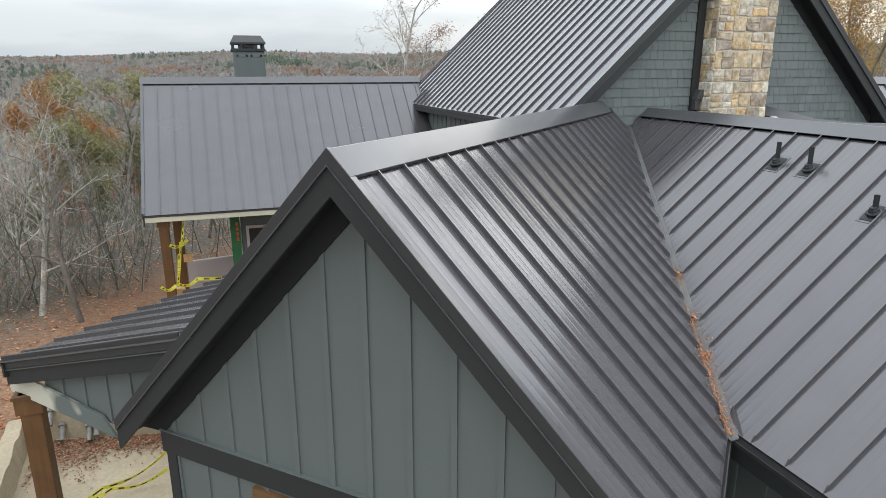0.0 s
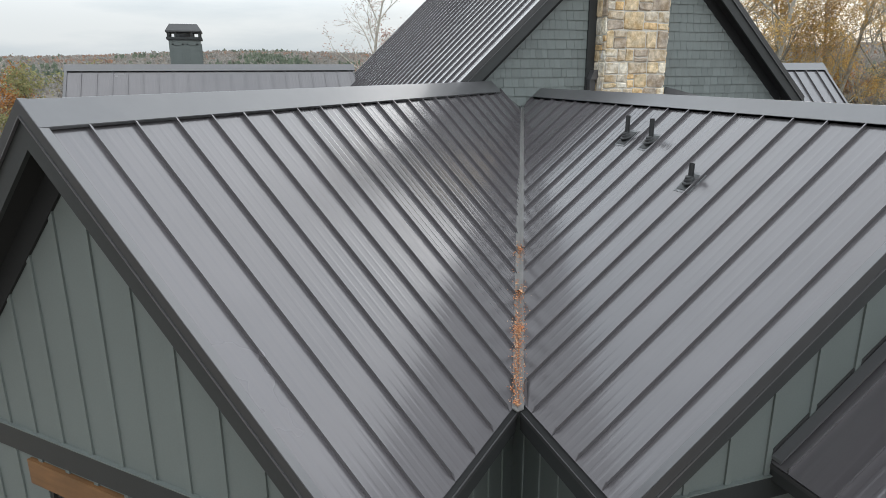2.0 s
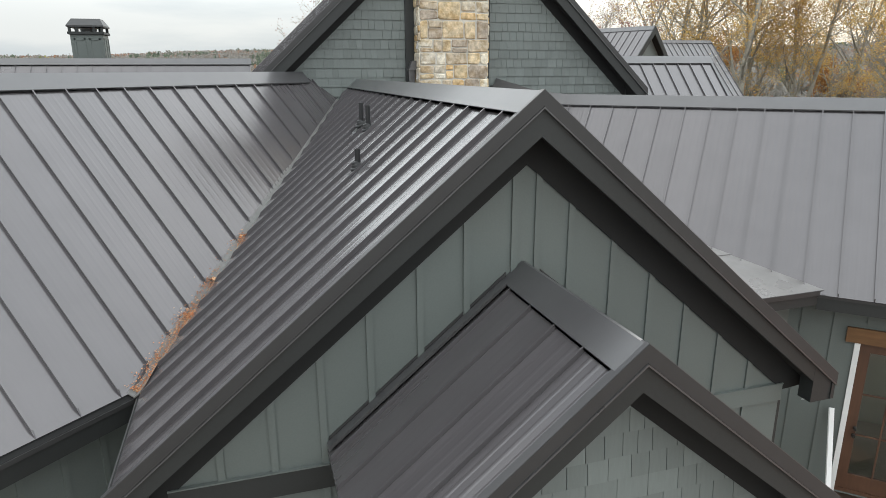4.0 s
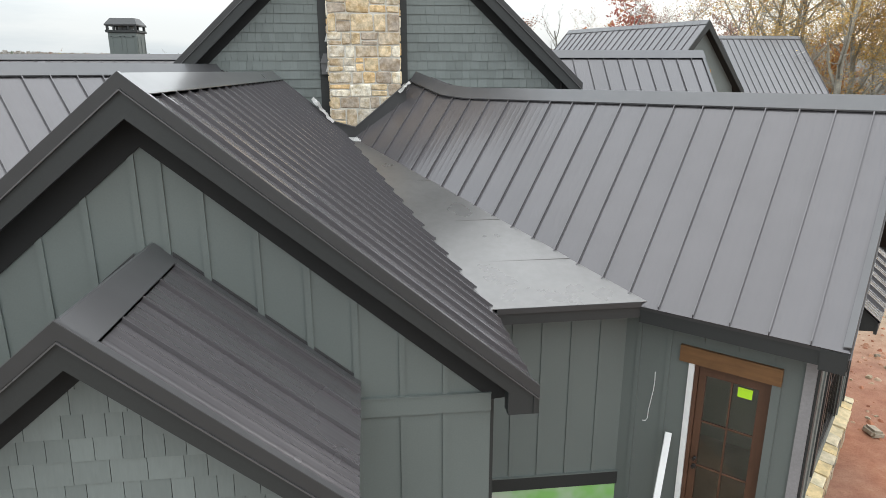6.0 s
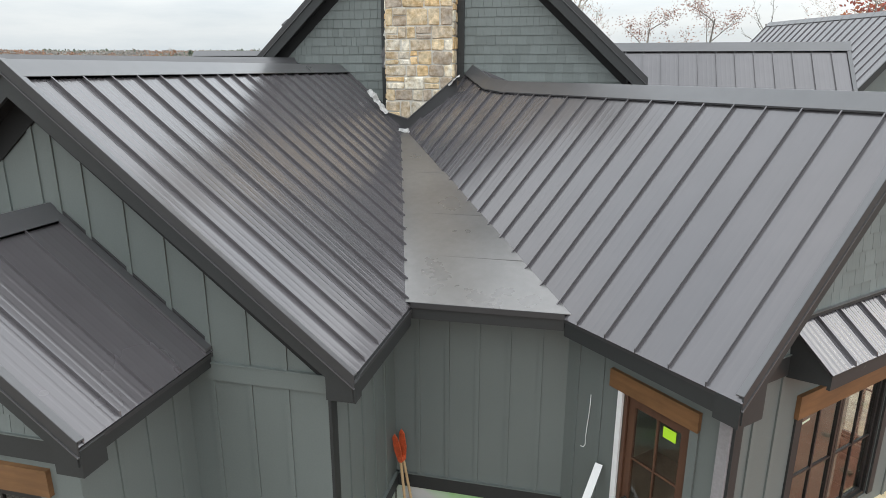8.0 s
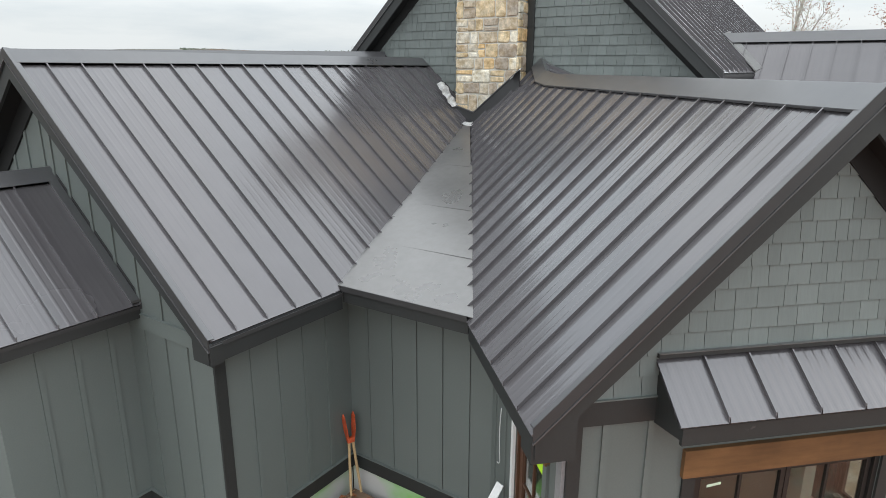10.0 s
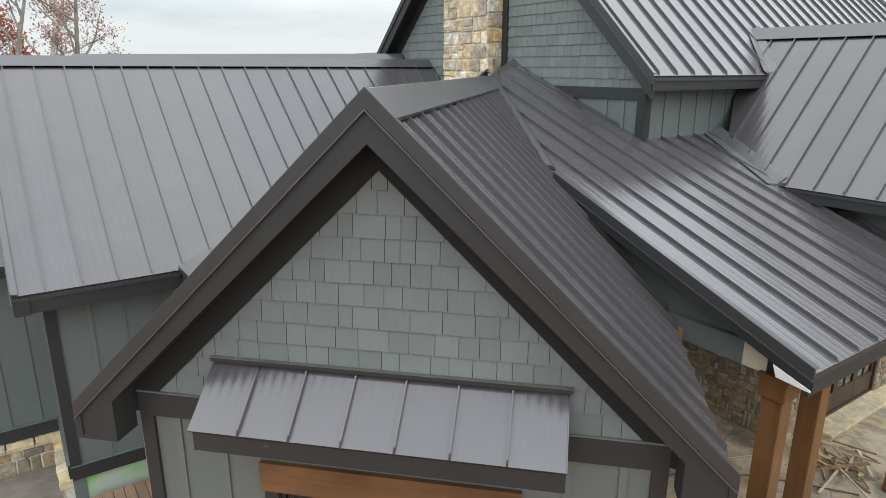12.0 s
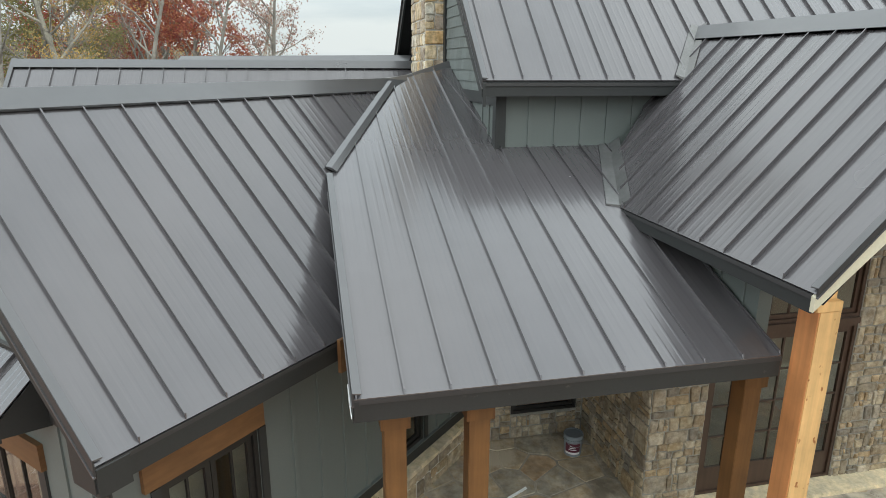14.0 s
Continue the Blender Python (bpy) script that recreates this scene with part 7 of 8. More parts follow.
for p0, p1 in (((16.1, 11.9, 0.03), (16.9, 12.9, 0.05)), ((16.6, 10.4, 0.03), (18.6, 11.8, 0.06))):
    stick("long_stick", p0, p1, 0.03, 0.02, SCRAP, "long thin strip of wood on the patio", "scrap wood")
stick("white_rod", (15.27, 11.22, 0.02), (15.80, 10.22, 0.03), 0.035, 0.02, WHITE, "thin white plastic rod on the flagstones", "rod")
hose = [Vector((15.75 - 0.55 * math.sin(i * 0.30) + 0.012 * i * i, 9.1 + 0.29 * i, 0.022)) for i in range(12)]
tagged(piece("garden_hose", tube(hose, [0.012] * 12, 8), surface("brown_hose", (0.10, 0.07, 0.05), 0.5, 0.1)), "dark hose lying across the flagstones", "hose")
cord = [Vector((17.6 + 0.9 * math.cos(i * 0.5), 15.9 + 0.35 * math.sin(i * 0.8) + 0.1 * i, 0.016)) for i in range(14)]
tagged(piece("extension_cord", tube(cord, [0.007] * 14, 6), ORANGE), "orange extension cord on the patio", "cord")


def ribbon(name, pts, w, label):
    """A limp strip of tape through a few points, with dark bars where its words stand."""
    root = thing(name, label, "caution tape")
    P = [Vector(p) for p in pts]
    fine = []
    for a, b in zip(P, P[1:]):
        for i in range(10):
            t = i / 10
            fine.append(a.lerp(b, t) - Vector((0, 0, 0.12 * math.sin(math.pi * t))))
    fine.append(P[-1])
    vs, fs = [], []
    for i, p in enumerate(fine):
        tw = 0.35 * math.sin(i * 0.5)
        d = (fine[min(i + 1, len(fine) - 1)] - fine[max(i - 1, 0)]).normalized()
        up = (Vector((0, 0, 1)) - d * d.z).normalized()
        side = d.cross(up)
        v = (up * math.cos(tw) + side * math.sin(tw)) * w / 2
        n = v.cross(d).normalized() * 0.001
        vs += [p - v + n, p + v + n, p + v - n, p - v - n]
    for i in range(len(fine) - 1):
        j = 4 * i
        fs += [(j + c, j + (c + 1) % 4, j + 4 + (c + 1) % 4, j + 4 + c) for c in range(4)]
    piece("tape", (vs, fs), YELLOW, root)
    bars_v, bars_f = [], []
    for i in range(1, len(fine) - 2, 2):
        a, b = Vector(vs[4 * i]), Vector(vs[4 * i + 1])
        c, e = Vector(vs[4 * i + 4]), Vector(vs[4 * i + 5])
        n = (b - a).cross(c - a).normalized() * 0.003
        for sg in (1, -1):
            k = len(bars_v)
            bars_v += [a.lerp(b, 0.3) + n * sg, a.lerp(b, 0.7) + n * sg, c.lerp(e, 0.7) + n * sg, c.lerp(e, 0.3) + n * sg]
            bars_f.append((k, k + 1, k + 2, k + 3))
    piece("text_bars", (bars_v, bars_f), RUBBER, root, "black bars")


ribbon("caution_tape", [(-3.9, 9.55, 0.02), (-2.5, 10.68, -0.02), (-1.55, 11.44, 0.02)], 0.058, "yellow caution tape lying over the concrete slab")
ribbon("caution_tape", [(-3.4, 10.2, 0.02), (-2.35, 10.62, -0.02), (-1.5, 10.86, 0.02)], 0.058, "yellow caution tape lying over the concrete slab")
ribbon("caution_tape", [(-1.62, 17.97, 1.15), (-1.50, 18.0, 2.0), (-1.43, 18.05, 2.35)], 0.075, "yellow caution tape strung between the rear porch posts")
ribbon("caution_tape", [(-1.30, 18.1, 2.95), (-1.45, 18.08, 2.2), (-1.60, 18.05, 1.3)], 0.06, "yellow caution tape strung between the rear porch posts")
ribbon("caution_tape", [(-1.62, 17.97, 1.20), (-1.1, 18.1, 1.25), (0.4, 18.4, 1.35)], 0.09, "yellow caution tape strung between the rear porch posts")
ribbon("caution_tape", [(-2.04, 17.96, 1.16), (-1.66, 17.96, 1.17)], 0.09, "yellow caution tape wound round a rear porch post")
ribbon("caution_tape", [(-1.70, 17.97, 2.30), (-1.26, 18.3, 2.34)], 0.09, "yellow caution tape strung between the rear porch posts")
PVC = surface("grey_pvc", (0.22, 0.205, 0.18), 0.6, 0.3, big=6.0)
for x, y, z in ((-3.72, 12.97, 0.42), (-3.55, 12.93, 0.10), (-3.06, 12.82, 0.06), (-2.92, 12.79, 0.16)):
    p = Vector((x, y, z))
    q = p + Vector((0.02, -0.24, -0.20))
    t = thing("pipe_stub", "capped grey plastic pipe stub poking out of the low wall", "pipe", "pipe stubs by the slab")
    piece("pipe", tube([p + Vector((0, 0.08, 0.04)), q], [0.05, 0.05], 14), PVC, t)
    piece("collar", tube([p + Vector((0, 0.02, 0.01)), p + Vector((0, -0.03, -0.018))], [0.075, 0.072], 14), PVC, t)


# ---- dry leaves ----
MULCH = palette("red_brown_leaves", [(0.24, 0.10, 0.05), (0.31, 0.155, 0.085), (0.16, 0.065, 0.035), (0.40, 0.26, 0.17)], 0.9, True, 40.0, 0.2, 0.003)


def leaf_patch(name, spots, label, size=0.06, seed=1, mat=LITTER):
    rnd = random.Random(seed)
    vs, fs = [], []
    for p, nrm in spots:
        n = Vector(nrm).normalized()
        a = n.orthogonal().normalized()
        a.rotate(Matrix.Rotation(rnd.uniform(0, 6.28), 3, n))
        b = n.cross(a)
        s = size * rnd.uniform(0.5, 1.2)
        p = Vector(p) + n * rnd.uniform(0.008, 0.03)
        k = len(vs)
        vs += [p - a * s, p - a * s * 0.2 + b * s * 0.6 + n * s * rnd.uniform(0, 0.5), p + a * s + n * s * rnd.uniform(0, 0.3), p + a * s * 0.1 - b * s * 0.55 + n * s * rnd.uniform(0, 0.5)]
        fs += [(k, k + 1, k + 2), (k, k + 2, k + 3)]
    tagged(piece(name, (vs, fs), mat), label, "leaves", kind="stuff")


rnd = random.Random(5)
v0, v1 = sA_R.at(6.43, 0), Vector((7.595, WALL_Y, 5.67))
spots = []
for i in range(1500):
    t = min(abs(rnd.gauss(0.09, 0.085)), 0.55)
    if rnd.random() < 0.35:
        t = rnd.choice((0.35, 0.235, 0.15, 0.14)) + rnd.gauss(0, 0.012)
    w = rnd.gauss(0, 0.045)
    p = v0.lerp(v1, max(t, 0.005)) + Vector((w, 0, abs(w) * 0.80))
    spots.append((p, (rnd.uniform(-0.6, 0.6), -0.4, 1)))
leaf_patch("valley_leaves", spots, "orange-brown dry leaf bits caught in the roof valley", 0.013, 6)
clump = []
for c in (0.36, 0.235, 0.15):
    for i in range(9):
        p = v0.lerp(v1, c) + Vector((rnd.gauss(0.0, 0.03), rnd.gauss(0, 0.03), 0.03 + abs(rnd.gauss(0, 0.015))))
        clump.append((p, (rnd.uniform(-1, 1), rnd.uniform(-1, 1), 1)))
leaf_patch("leaf_clump", clump, "curled orange-brown leaves lying in the roof valley", 0.036, 7)
spots = []
for i in range(5200):
    x = -3.95 + 2.3 * rnd.random() ** 1.3
    y = 12.95 - 0.21 * (x + 3.95) - abs(rnd.gauss(0, 0.42)) * (1.3 if x < -2.7 else 0.7)
    spots.append(((x, y, -0.20), (rnd.uniform(-0.4, 0.4), rnd.uniform(-0.4, 0.4), 1)))
leaf_patch("curb_leaves", spots, "red-brown shredded leaves against the low wall", 0.027, 18, MULCH)
spots = []
for i in range(14000):
    x, y = rnd.uniform(-22, 2), rnd.uniform(13.4, 32)
    if x > -3 and 16 < y < 25:
        continue
    spots.append(((x, y, ground_z(x, y)), (rnd.uniform(-0.3, 0.3), rnd.uniform(-0.3, 0.3), 1)))
leaf_patch("ground_leaves", spots, "brown fallen leaves scattered on the clay", 0.06, 8)
spots = [((11.45 + rnd.gauss(0, 0.12), 4.75 + rnd.gauss(0, 0.10), 0.01), (0, 0, 1)) for i in range(60)]
leaf_patch("corner_leaves", spots, "brown dry leaves in the inner corner", 0.05, 9)
rock_v = []
rr = random.Random(41)
for i in range(420):
    x, y = rr.uniform(17.0, 28), rr.uniform(-3, 17)
    if (x + y) * S2 < D_P + DW + 0.55 or x < 19.6 and y > 8.0:
        continue
    s = rr.uniform(0.03, 0.09) + (0.10 if rr.random() < 0.12 else 0.0)
    g = bevelled((-s, -s * 0.7, -s * 0.4), (s, s * 0.7, s * 0.5), s * 0.25)
    rock_v.append(moved(g, pose(x, y, ground_z(x, y) + s * 0.2, rr.uniform(-20, 20), rr.uniform(-20, 20), rr.uniform(0, 360))))
CLODS = palette("clay_clods", [(0.33, 0.14, 0.08), (0.27, 0.10, 0.055), (0.40, 0.21, 0.13), (0.44, 0.31, 0.21), (0.36, 0.18, 0.11)], 0.95, True, 12.0, 0.5, 0.01)
octa = [(1, 0, 0), (0.6, 0.8, 0.1), (-0.5, 0.8, 0), (-1, 0.1, 0), (-0.5, -0.9, 0.1), (0.5, -0.8, 0), (0.3, 0.3, 0.7), (-0.4, 0.1, 0.6), (0.1, -0.4, 0.65)]
octa_f = [(0, 1, 6), (1, 2, 6), (2, 7, 6), (2, 3, 7), (3, 4, 7), (4, 8, 7), (4, 5, 8), (5, 0, 8), (0, 6, 8), (6, 7, 8)]
clods = []
for i in range(5200):
    x, y = rr.uniform(16.2, 29), rr.uniform(-4, 19)
    if (x + y) * S2 < D_P + DW + 0.45 or x < 19.6 and y > 8.0:
        continue
    s = 0.018 + 0.075 * rr.random() ** 3
    g = ([tuple(c * s * rr.uniform(0.7, 1.25) for c in v) for v in octa], octa_f)
    clods.append(moved(g, pose(x, y, ground_z(x, y) - s * 0.1, 0, 0, rr.uniform(0, 360))))
tagged(piece("clay_clods", join(*clods), CLODS), "crumbled red clay lumps over the graded yard", "clay", kind="stuff")
tagged(piece("loose_rocks", join(*rock_v), STONES_J), "pale broken stones scattered on red clay", "rocks", kind="stuff")


# ---- trees ----
def grow(seed, height, spread, levels=4, lean=0.0, first=0.3, r0=None, kids=(7, 5, 4), up=0.5):
    """Limbs of a bare tree as one mesh, and the places and directions of its twig ends."""
    rnd = random.Random(seed)
    vs, fs, tips = [], [], []

    def limb(p, d, length, r, level):
        n = (6, 4, 3, 2, 2)[level]
        path, rad = [p.copy()], [r]
        q, dd = p.copy(), d.copy()
        for i in range(n):
            dd = (dd + Vector((rnd.gauss(0, 0.13), rnd.gauss(0, 0.13), rnd.gauss(0.05, 0.08))) * (0.6 if level == 0 else 1.2)).normalized()
            q = q + dd * (length / n)
            path.append(q.copy())
            rad.append(max(r * (1 - 0.80 * (i + 1) / n), 0.006))
        g = tube(path, rad, 7 if level == 0 else 5 if level == 1 else 3, caps=False)
        k = len(vs)
        vs.extend(g[0])
        fs.extend(tuple(i + k for i in f) for f in g[1])
        if level >= levels - 1:
            tips.append((path[-1], dd))
            tips.append((path[-2], dd))
            return
        m = kids[min(level, len(kids) - 1)]
        m = max(2, m + rnd.randint(-1, 1))
        for i in range(m):
            t = first + (1 - first) * (i + rnd.random()) / m if level == 0 else 0.25 + 0.75 * (i + rnd.random()) / m
            j = min(int(t * n), n - 1)
            s = path[j].lerp(path[j + 1], t * n - j)
            az = rnd.uniform(0, 6.283)
            side = Vector((math.cos(az), math.sin(az), 0))
            ax = (path[j + 1] - path[j]).normalized()
            side = (side - ax * side.dot(ax)).normalized()
            nd = (ax * up + side * rnd.uniform(0.55, 1.0) + Vector((0, 0, 0.22))).normalized()
            limb(s, nd, length * spread * rnd.uniform(0.75, 1.15) * (1 - 0.45 * t if level == 0 else 0.8), max(rad[j] * 0.55, 0.008), level + 1)

    limb(Vector((0, 0, -0.4)), Vector((lean, lean * 0.4, 1)).normalized(), height, r0 or height * 0.018, 0)
    return (vs, fs), tips


def foliage(tips, n, size, scatter, seed, gaps=-1.0):
    """Small leaf blades round the twig ends, leaving some twigs bare."""
    rnd = random.Random(seed)
    tips = [q for q in tips if noise.noise(q[0] * 0.45 + Vector((seed, 0, 0))) > gaps]
    vs, fs = [], []
    for i in range(n):
        p, d = rnd.choice(tips)
        c = p + Vector((rnd.gauss(0, scatter), rnd.gauss(0, scatter), rnd.gauss(0, scatter * 0.8)))
        a = Vector((rnd.gauss(0, 1), rnd.gauss(0, 1), rnd.gauss(0, 1))).normalized()
        b = a.orthogonal().normalized()
        s = size * rnd.uniform(0.6, 1.3)
        k = len(vs)
        vs += [c - a * s, c + b * s * 0.55, c + a * s, c - b * s * 0.55]
        fs.append((k, k + 1, k + 2, k + 3))
    return vs, fs


def build_tree(name, label, seed, height, spread, bark, leaf=None, leaves=0, size=0.12, scatter=0.25, gaps=-1.0, **kw):
    root = thing(name, label, "tree")
    g, tips = grow(seed, height, spread, **kw)
    ob = new("trunk", mesh_of("trunk", g[0], g[1], bark, True))
    ob.parent = root
    if leaf:
        f = foliage(tips, leaves, size, scatter, seed, gaps)
        ob = new("crown", mesh_of("crown", f[0], f[1], leaf))
        ob.parent = root
    return root


def pine_tree(name, label, seed, height):
    rnd = random.Random(seed)
    root = thing(name, label, "tree")
    ob = new("trunk", mesh_of("trunk", *tube([(0, 0, -0.4), (0.05, 0, height * 0.5), (0, 0.05, height)], [height * 0.016, height * 0.011, 0.02], 7, False), BARK_DARK, True))
    ob.parent = root
    vs, fs = [], []
    for i in range(2600):
        t = rnd.random() ** 0.8
        z = height * (0.25 + 0.75 * t)
        r = (height * 0.17) * (1 - t) ** 0.8 + 0.15
        a = round(rnd.uniform(0, 11)) * 0.571 + rnd.gauss(0, 0.22) + math.floor(t * 16) * 0.9
        q = r * rnd.random() ** 0.5
        c = Vector((q * math.cos(a), q * math.sin(a), z - q * 0.25 + rnd.gauss(0, 0.12)))
        d = Vector((rnd.gauss(0, 1), rnd.gauss(0, 1), rnd.gauss(0, 0.6))).normalized()
        b = d.orthogonal().normalized()
        s = rnd.uniform(0.14, 0.30)
        k = len(vs)
        vs += [c - d * s, c + b * s * 0.3, c + d * s, c - b * s * 0.3]
        fs.append((k, k + 1, k + 2, k + 3))
    ob = new("crown", mesh_of("crown", vs, fs, LEAF_GREEN))
    ob.parent = root
    return root


T_PALE = build_tree("bare_tree", "pale leafless tree with spreading bare branches", 2, 7.2, 0.56, BARK_PALE, levels=5, kids=(9, 6, 5, 3), first=0.24, r0=0.125)
T_GREY = build_tree("bare_tree", "slim grey leafless tree among fallen leaves", 5, 11.0, 0.36, BARK, levels=4, kids=(12, 5, 4), first=0.35)
T_DARK = build_tree("bare_tree", "thin dark leafless tree at the wood's edge", 8, 9.0, 0.34, BARK_DARK, levels=4, kids=(11, 5, 4), first=0.25)
T_RUST = build_tree("rust_tree", "tree with rust-red autumn leaves", 11, 10.0, 0.42, BARK_DARK, LEAF_RUST, 2400, 0.13, 0.36, levels=4, kids=(10, 5, 4))
T_COPPER = build_tree("copper_tree", "tree with copper-brown autumn leaves in the wood", 12, 7.5, 0.44, BARK_DARK, LEAF_COPPER, 6000, 0.085, 0.30, gaps=-0.15, levels=4, kids=(12, 6, 4), first=0.2)
T_OLIVE = build_tree("green_tree", "bushy olive-green young tree in the wood", 13, 6.6, 0.46, BARK_DARK, LEAF_OLIVE, 7000, 0.08, 0.28, gaps=-0.2, levels=4, kids=(13, 6, 4), first=0.12)
T_GOLD = build_tree("golden_tree", "tall grey-limbed tree with thinning golden brown leaves", 14, 15.0, 0.44, BARK_OAK, LEAF_GOLD, 9500, 0.08, 0.32, gaps=-0.10, levels=5, kids=(11, 7, 5, 4), first=0.2)
T_OAK = build_tree("golden_tree", "tall grey-limbed tree with thinning golden brown leaves", 31, 16.0, 0.50, BARK_OAK, LEAF_GOLD, 7000, 0.08, 0.32, gaps=-0.05, levels=5, kids=(10, 7, 5, 4), first=0.18)
T_ROSE = build_tree("sparse_tree", "slender tree with a few faded pink leaves", 17, 11.5, 0.34, BARK, LEAF_ROSE, 2600, 0.07, 0.26, levels=5, kids=(12, 5, 4, 3))
T_RED = build_tree("red_tree", "tall tree with dark red autumn leaves", 41, 15.0, 0.44, BARK, LEAF_RUST, 9500, 0.12, 0.36, gaps=-0.04, levels=5, kids=(10, 6, 5, 3), first=0.2)
T_GREEN = build_tree("green_tree", "tall bushy olive-green tree in the wood", 43, 14.0, 0.44, BARK, LEAF_OLIVE, 6000, 0.11, 0.38, gaps=0.0, levels=5, kids=(10, 6, 5, 3), first=0.2)
T_BIRCH = build_tree("sparse_tree", "slender pale-barked tree with a few faded pink leaves", 19, 13.0, 0.44, BARK_PALE, LEAF_ROSE, 1700, 0.06, 0.24, levels=5, kids=(13, 6, 5, 3), first=0.36)
T_PINE = pine_tree("pine_tree", "dark green pine tree in the wood", 20, 9.5)


def plant(src, x, y, s=1.0, turn=0.0, first=False):
    m = pose(x, y, ground_z(x, y), 0, 0, turn)
    if first:
        src.matrix_basis = m @ Matrix.Diagonal((s, s, s, 1))
        return
    ob = copy_thing(src, m)
    ob.scale = (s, s, s)


plant(T_PALE, -5.75, 20.8, 0.80, 40, True)
plant(T_GREY, -4.2, 24.6, 0.52, 10, True)
plant(T_DARK, -4.45, 19.8, 0.55, 70, True)
plant(T_RUST, -12.5, 62.0, 0.6, 0, True)
plant(T_GOLD, 42.0, 39.0, 1.15, 0, True)
plant(T_OAK, 41.5, 45.0, 1.15, 0, True)
plant(T_BIRCH, 11.1, 43.8, 1.0, 20, True)
plant(T_BIRCH, 7.9, 60.0, 0.72, 200)
plant(T_PINE, -9.5, 55.0, 0.6, 0, True)
plant(T_COPPER, -8.3, 38.6, 0.92, 0, True)
plant(T_OLIVE, -6.6, 36.5, 1.02, 0, True)
plant(T_OLIVE, -4.6, 39.5, 1.08, 120)
plant(T_OLIVE, -10.6, 41.0, 0.55, 200)
plant(T_COPPER, -6.4, 44.0, 0.85, 100)
for x, y, s, t in ((-7.4, 25.4, 0.62, 90), (-8.6, 29.2, 0.66, 300)):
    plant(T_PALE, x, y, s, t)
rnd = random.Random(77)
# wood's edge behind the rear wing
for i in range(80):
    a, r = radians(rnd.uniform(86, 124)), rnd.uniform(28, 70)
    x, y = r * math.cos(a), r * math.sin(a)
    if -4 < x and y < 27:
        continue
    src = rnd.choice((T_GREY, T_GREY, T_GREY, T_DARK, T_DARK, T_DARK, T_PALE, T_PALE, T_RUST if r > 40 else T_GREY, T_PINE if r > 42 else T_DARK))
    plant(src, x, y, (rnd.uniform(0.38, 0.52) if r < 36 else rnd.uniform(0.45, 0.68)) * (0.8 if src in (T_RUST, T_PINE) else 1.0), rnd.uniform(0, 360))
# tall trees past the garage court
for i in range(13):
    a, r = radians(21 + 2.5 * i + rnd.uniform(-1, 1)), rnd.uniform(52, 64)
    plant(rnd.choice((T_GOLD, T_OAK)), 4 + r * math.cos(a), r * math.sin(a), rnd.uniform(0.95, 1.2), rnd.uniform(0, 360))
for i in range(18):
    a, r = radians(rnd.uniform(22, 58)), rnd.uniform(64, 84)
    plant(rnd.choice((T_GREY, T_GREY, T_ROSE, T_COPPER)), 4 + r * math.cos(a), r * math.sin(a), rnd.uniform(1.1, 1.6), rnd.uniform(0, 360))
for i in range(10):
    a, r = radians(rnd.uniform(60, 72)), rnd.uniform(56, 75)
    plant(rnd.choice((T_BIRCH, T_GREY, T_GREY, T_BIRCH)), 6 + r * math.cos(a), r * math.sin(a), rnd.uniform(0.9, 1.15), rnd.uniform(0, 360))
plant(T_ROSE, 21.2, 49.0, 1.12, 60, True)
plant(T_ROSE, 15.6, 53.0, 1.25, 220)
plant(T_RUST, 30.0, 54.0, 1.25, 130)
plant(T_RUST, 36.5, 55.0, 1.45, 10)
for x, y, s, t in ((25.8, 48.0, 1.10, 30), (28.6, 50.0, 1.25, 140), (32.5, 49.0, 1.15, 250)):
    plant(T_GREY, x, y, s, t)
# trees on the far side, past the first wing
for i in range(15):
    a, r = radians(rnd.uniform(189, 212)), rnd.uniform(52, 80)
    x, y = 22.8 + r * math.cos(a), 8.25 + r * math.sin(a)
    plant(rnd.choice((T_RUST, T_GREY, T_GREY, T_ROSE)), x, y, rnd.uniform(0.9, 1.2), rnd.uniform(0, 360))
plant(T_RED, 22.8 + 58 * math.cos(radians(190)), 8.25 + 58 * math.sin(radians(190)), 1.05, 40, True)
plant(T_GREEN, 22.8 + 47 * math.cos(radians(199)), 8.25 + 47 * math.sin(radians(199)), 0.95, 70, True)
for a, r, src, sc in ((188, 50, T_RED, 0.9), (190.5, 66, T_OAK, 1.0), (193, 62, T_RED, 0.95), (195.5, 52, T_GREEN, 0.95), (203, 50, T_GREEN, 1.0), (197, 46, T_OAK, 0.9), (202, 38, T_GREY, 1.2), (193, 40, T_GREY, 1.15), (188, 40, T_GREY, 1.05), (182.3, 44, T_ROSE, 1.1), (184.5, 48, T_BIRCH, 1.05)):
    plant(src, 22.8 + r * math.cos(radians(a)), 8.25 + r * math.sin(radians(a)), sc, a * 7 % 360)


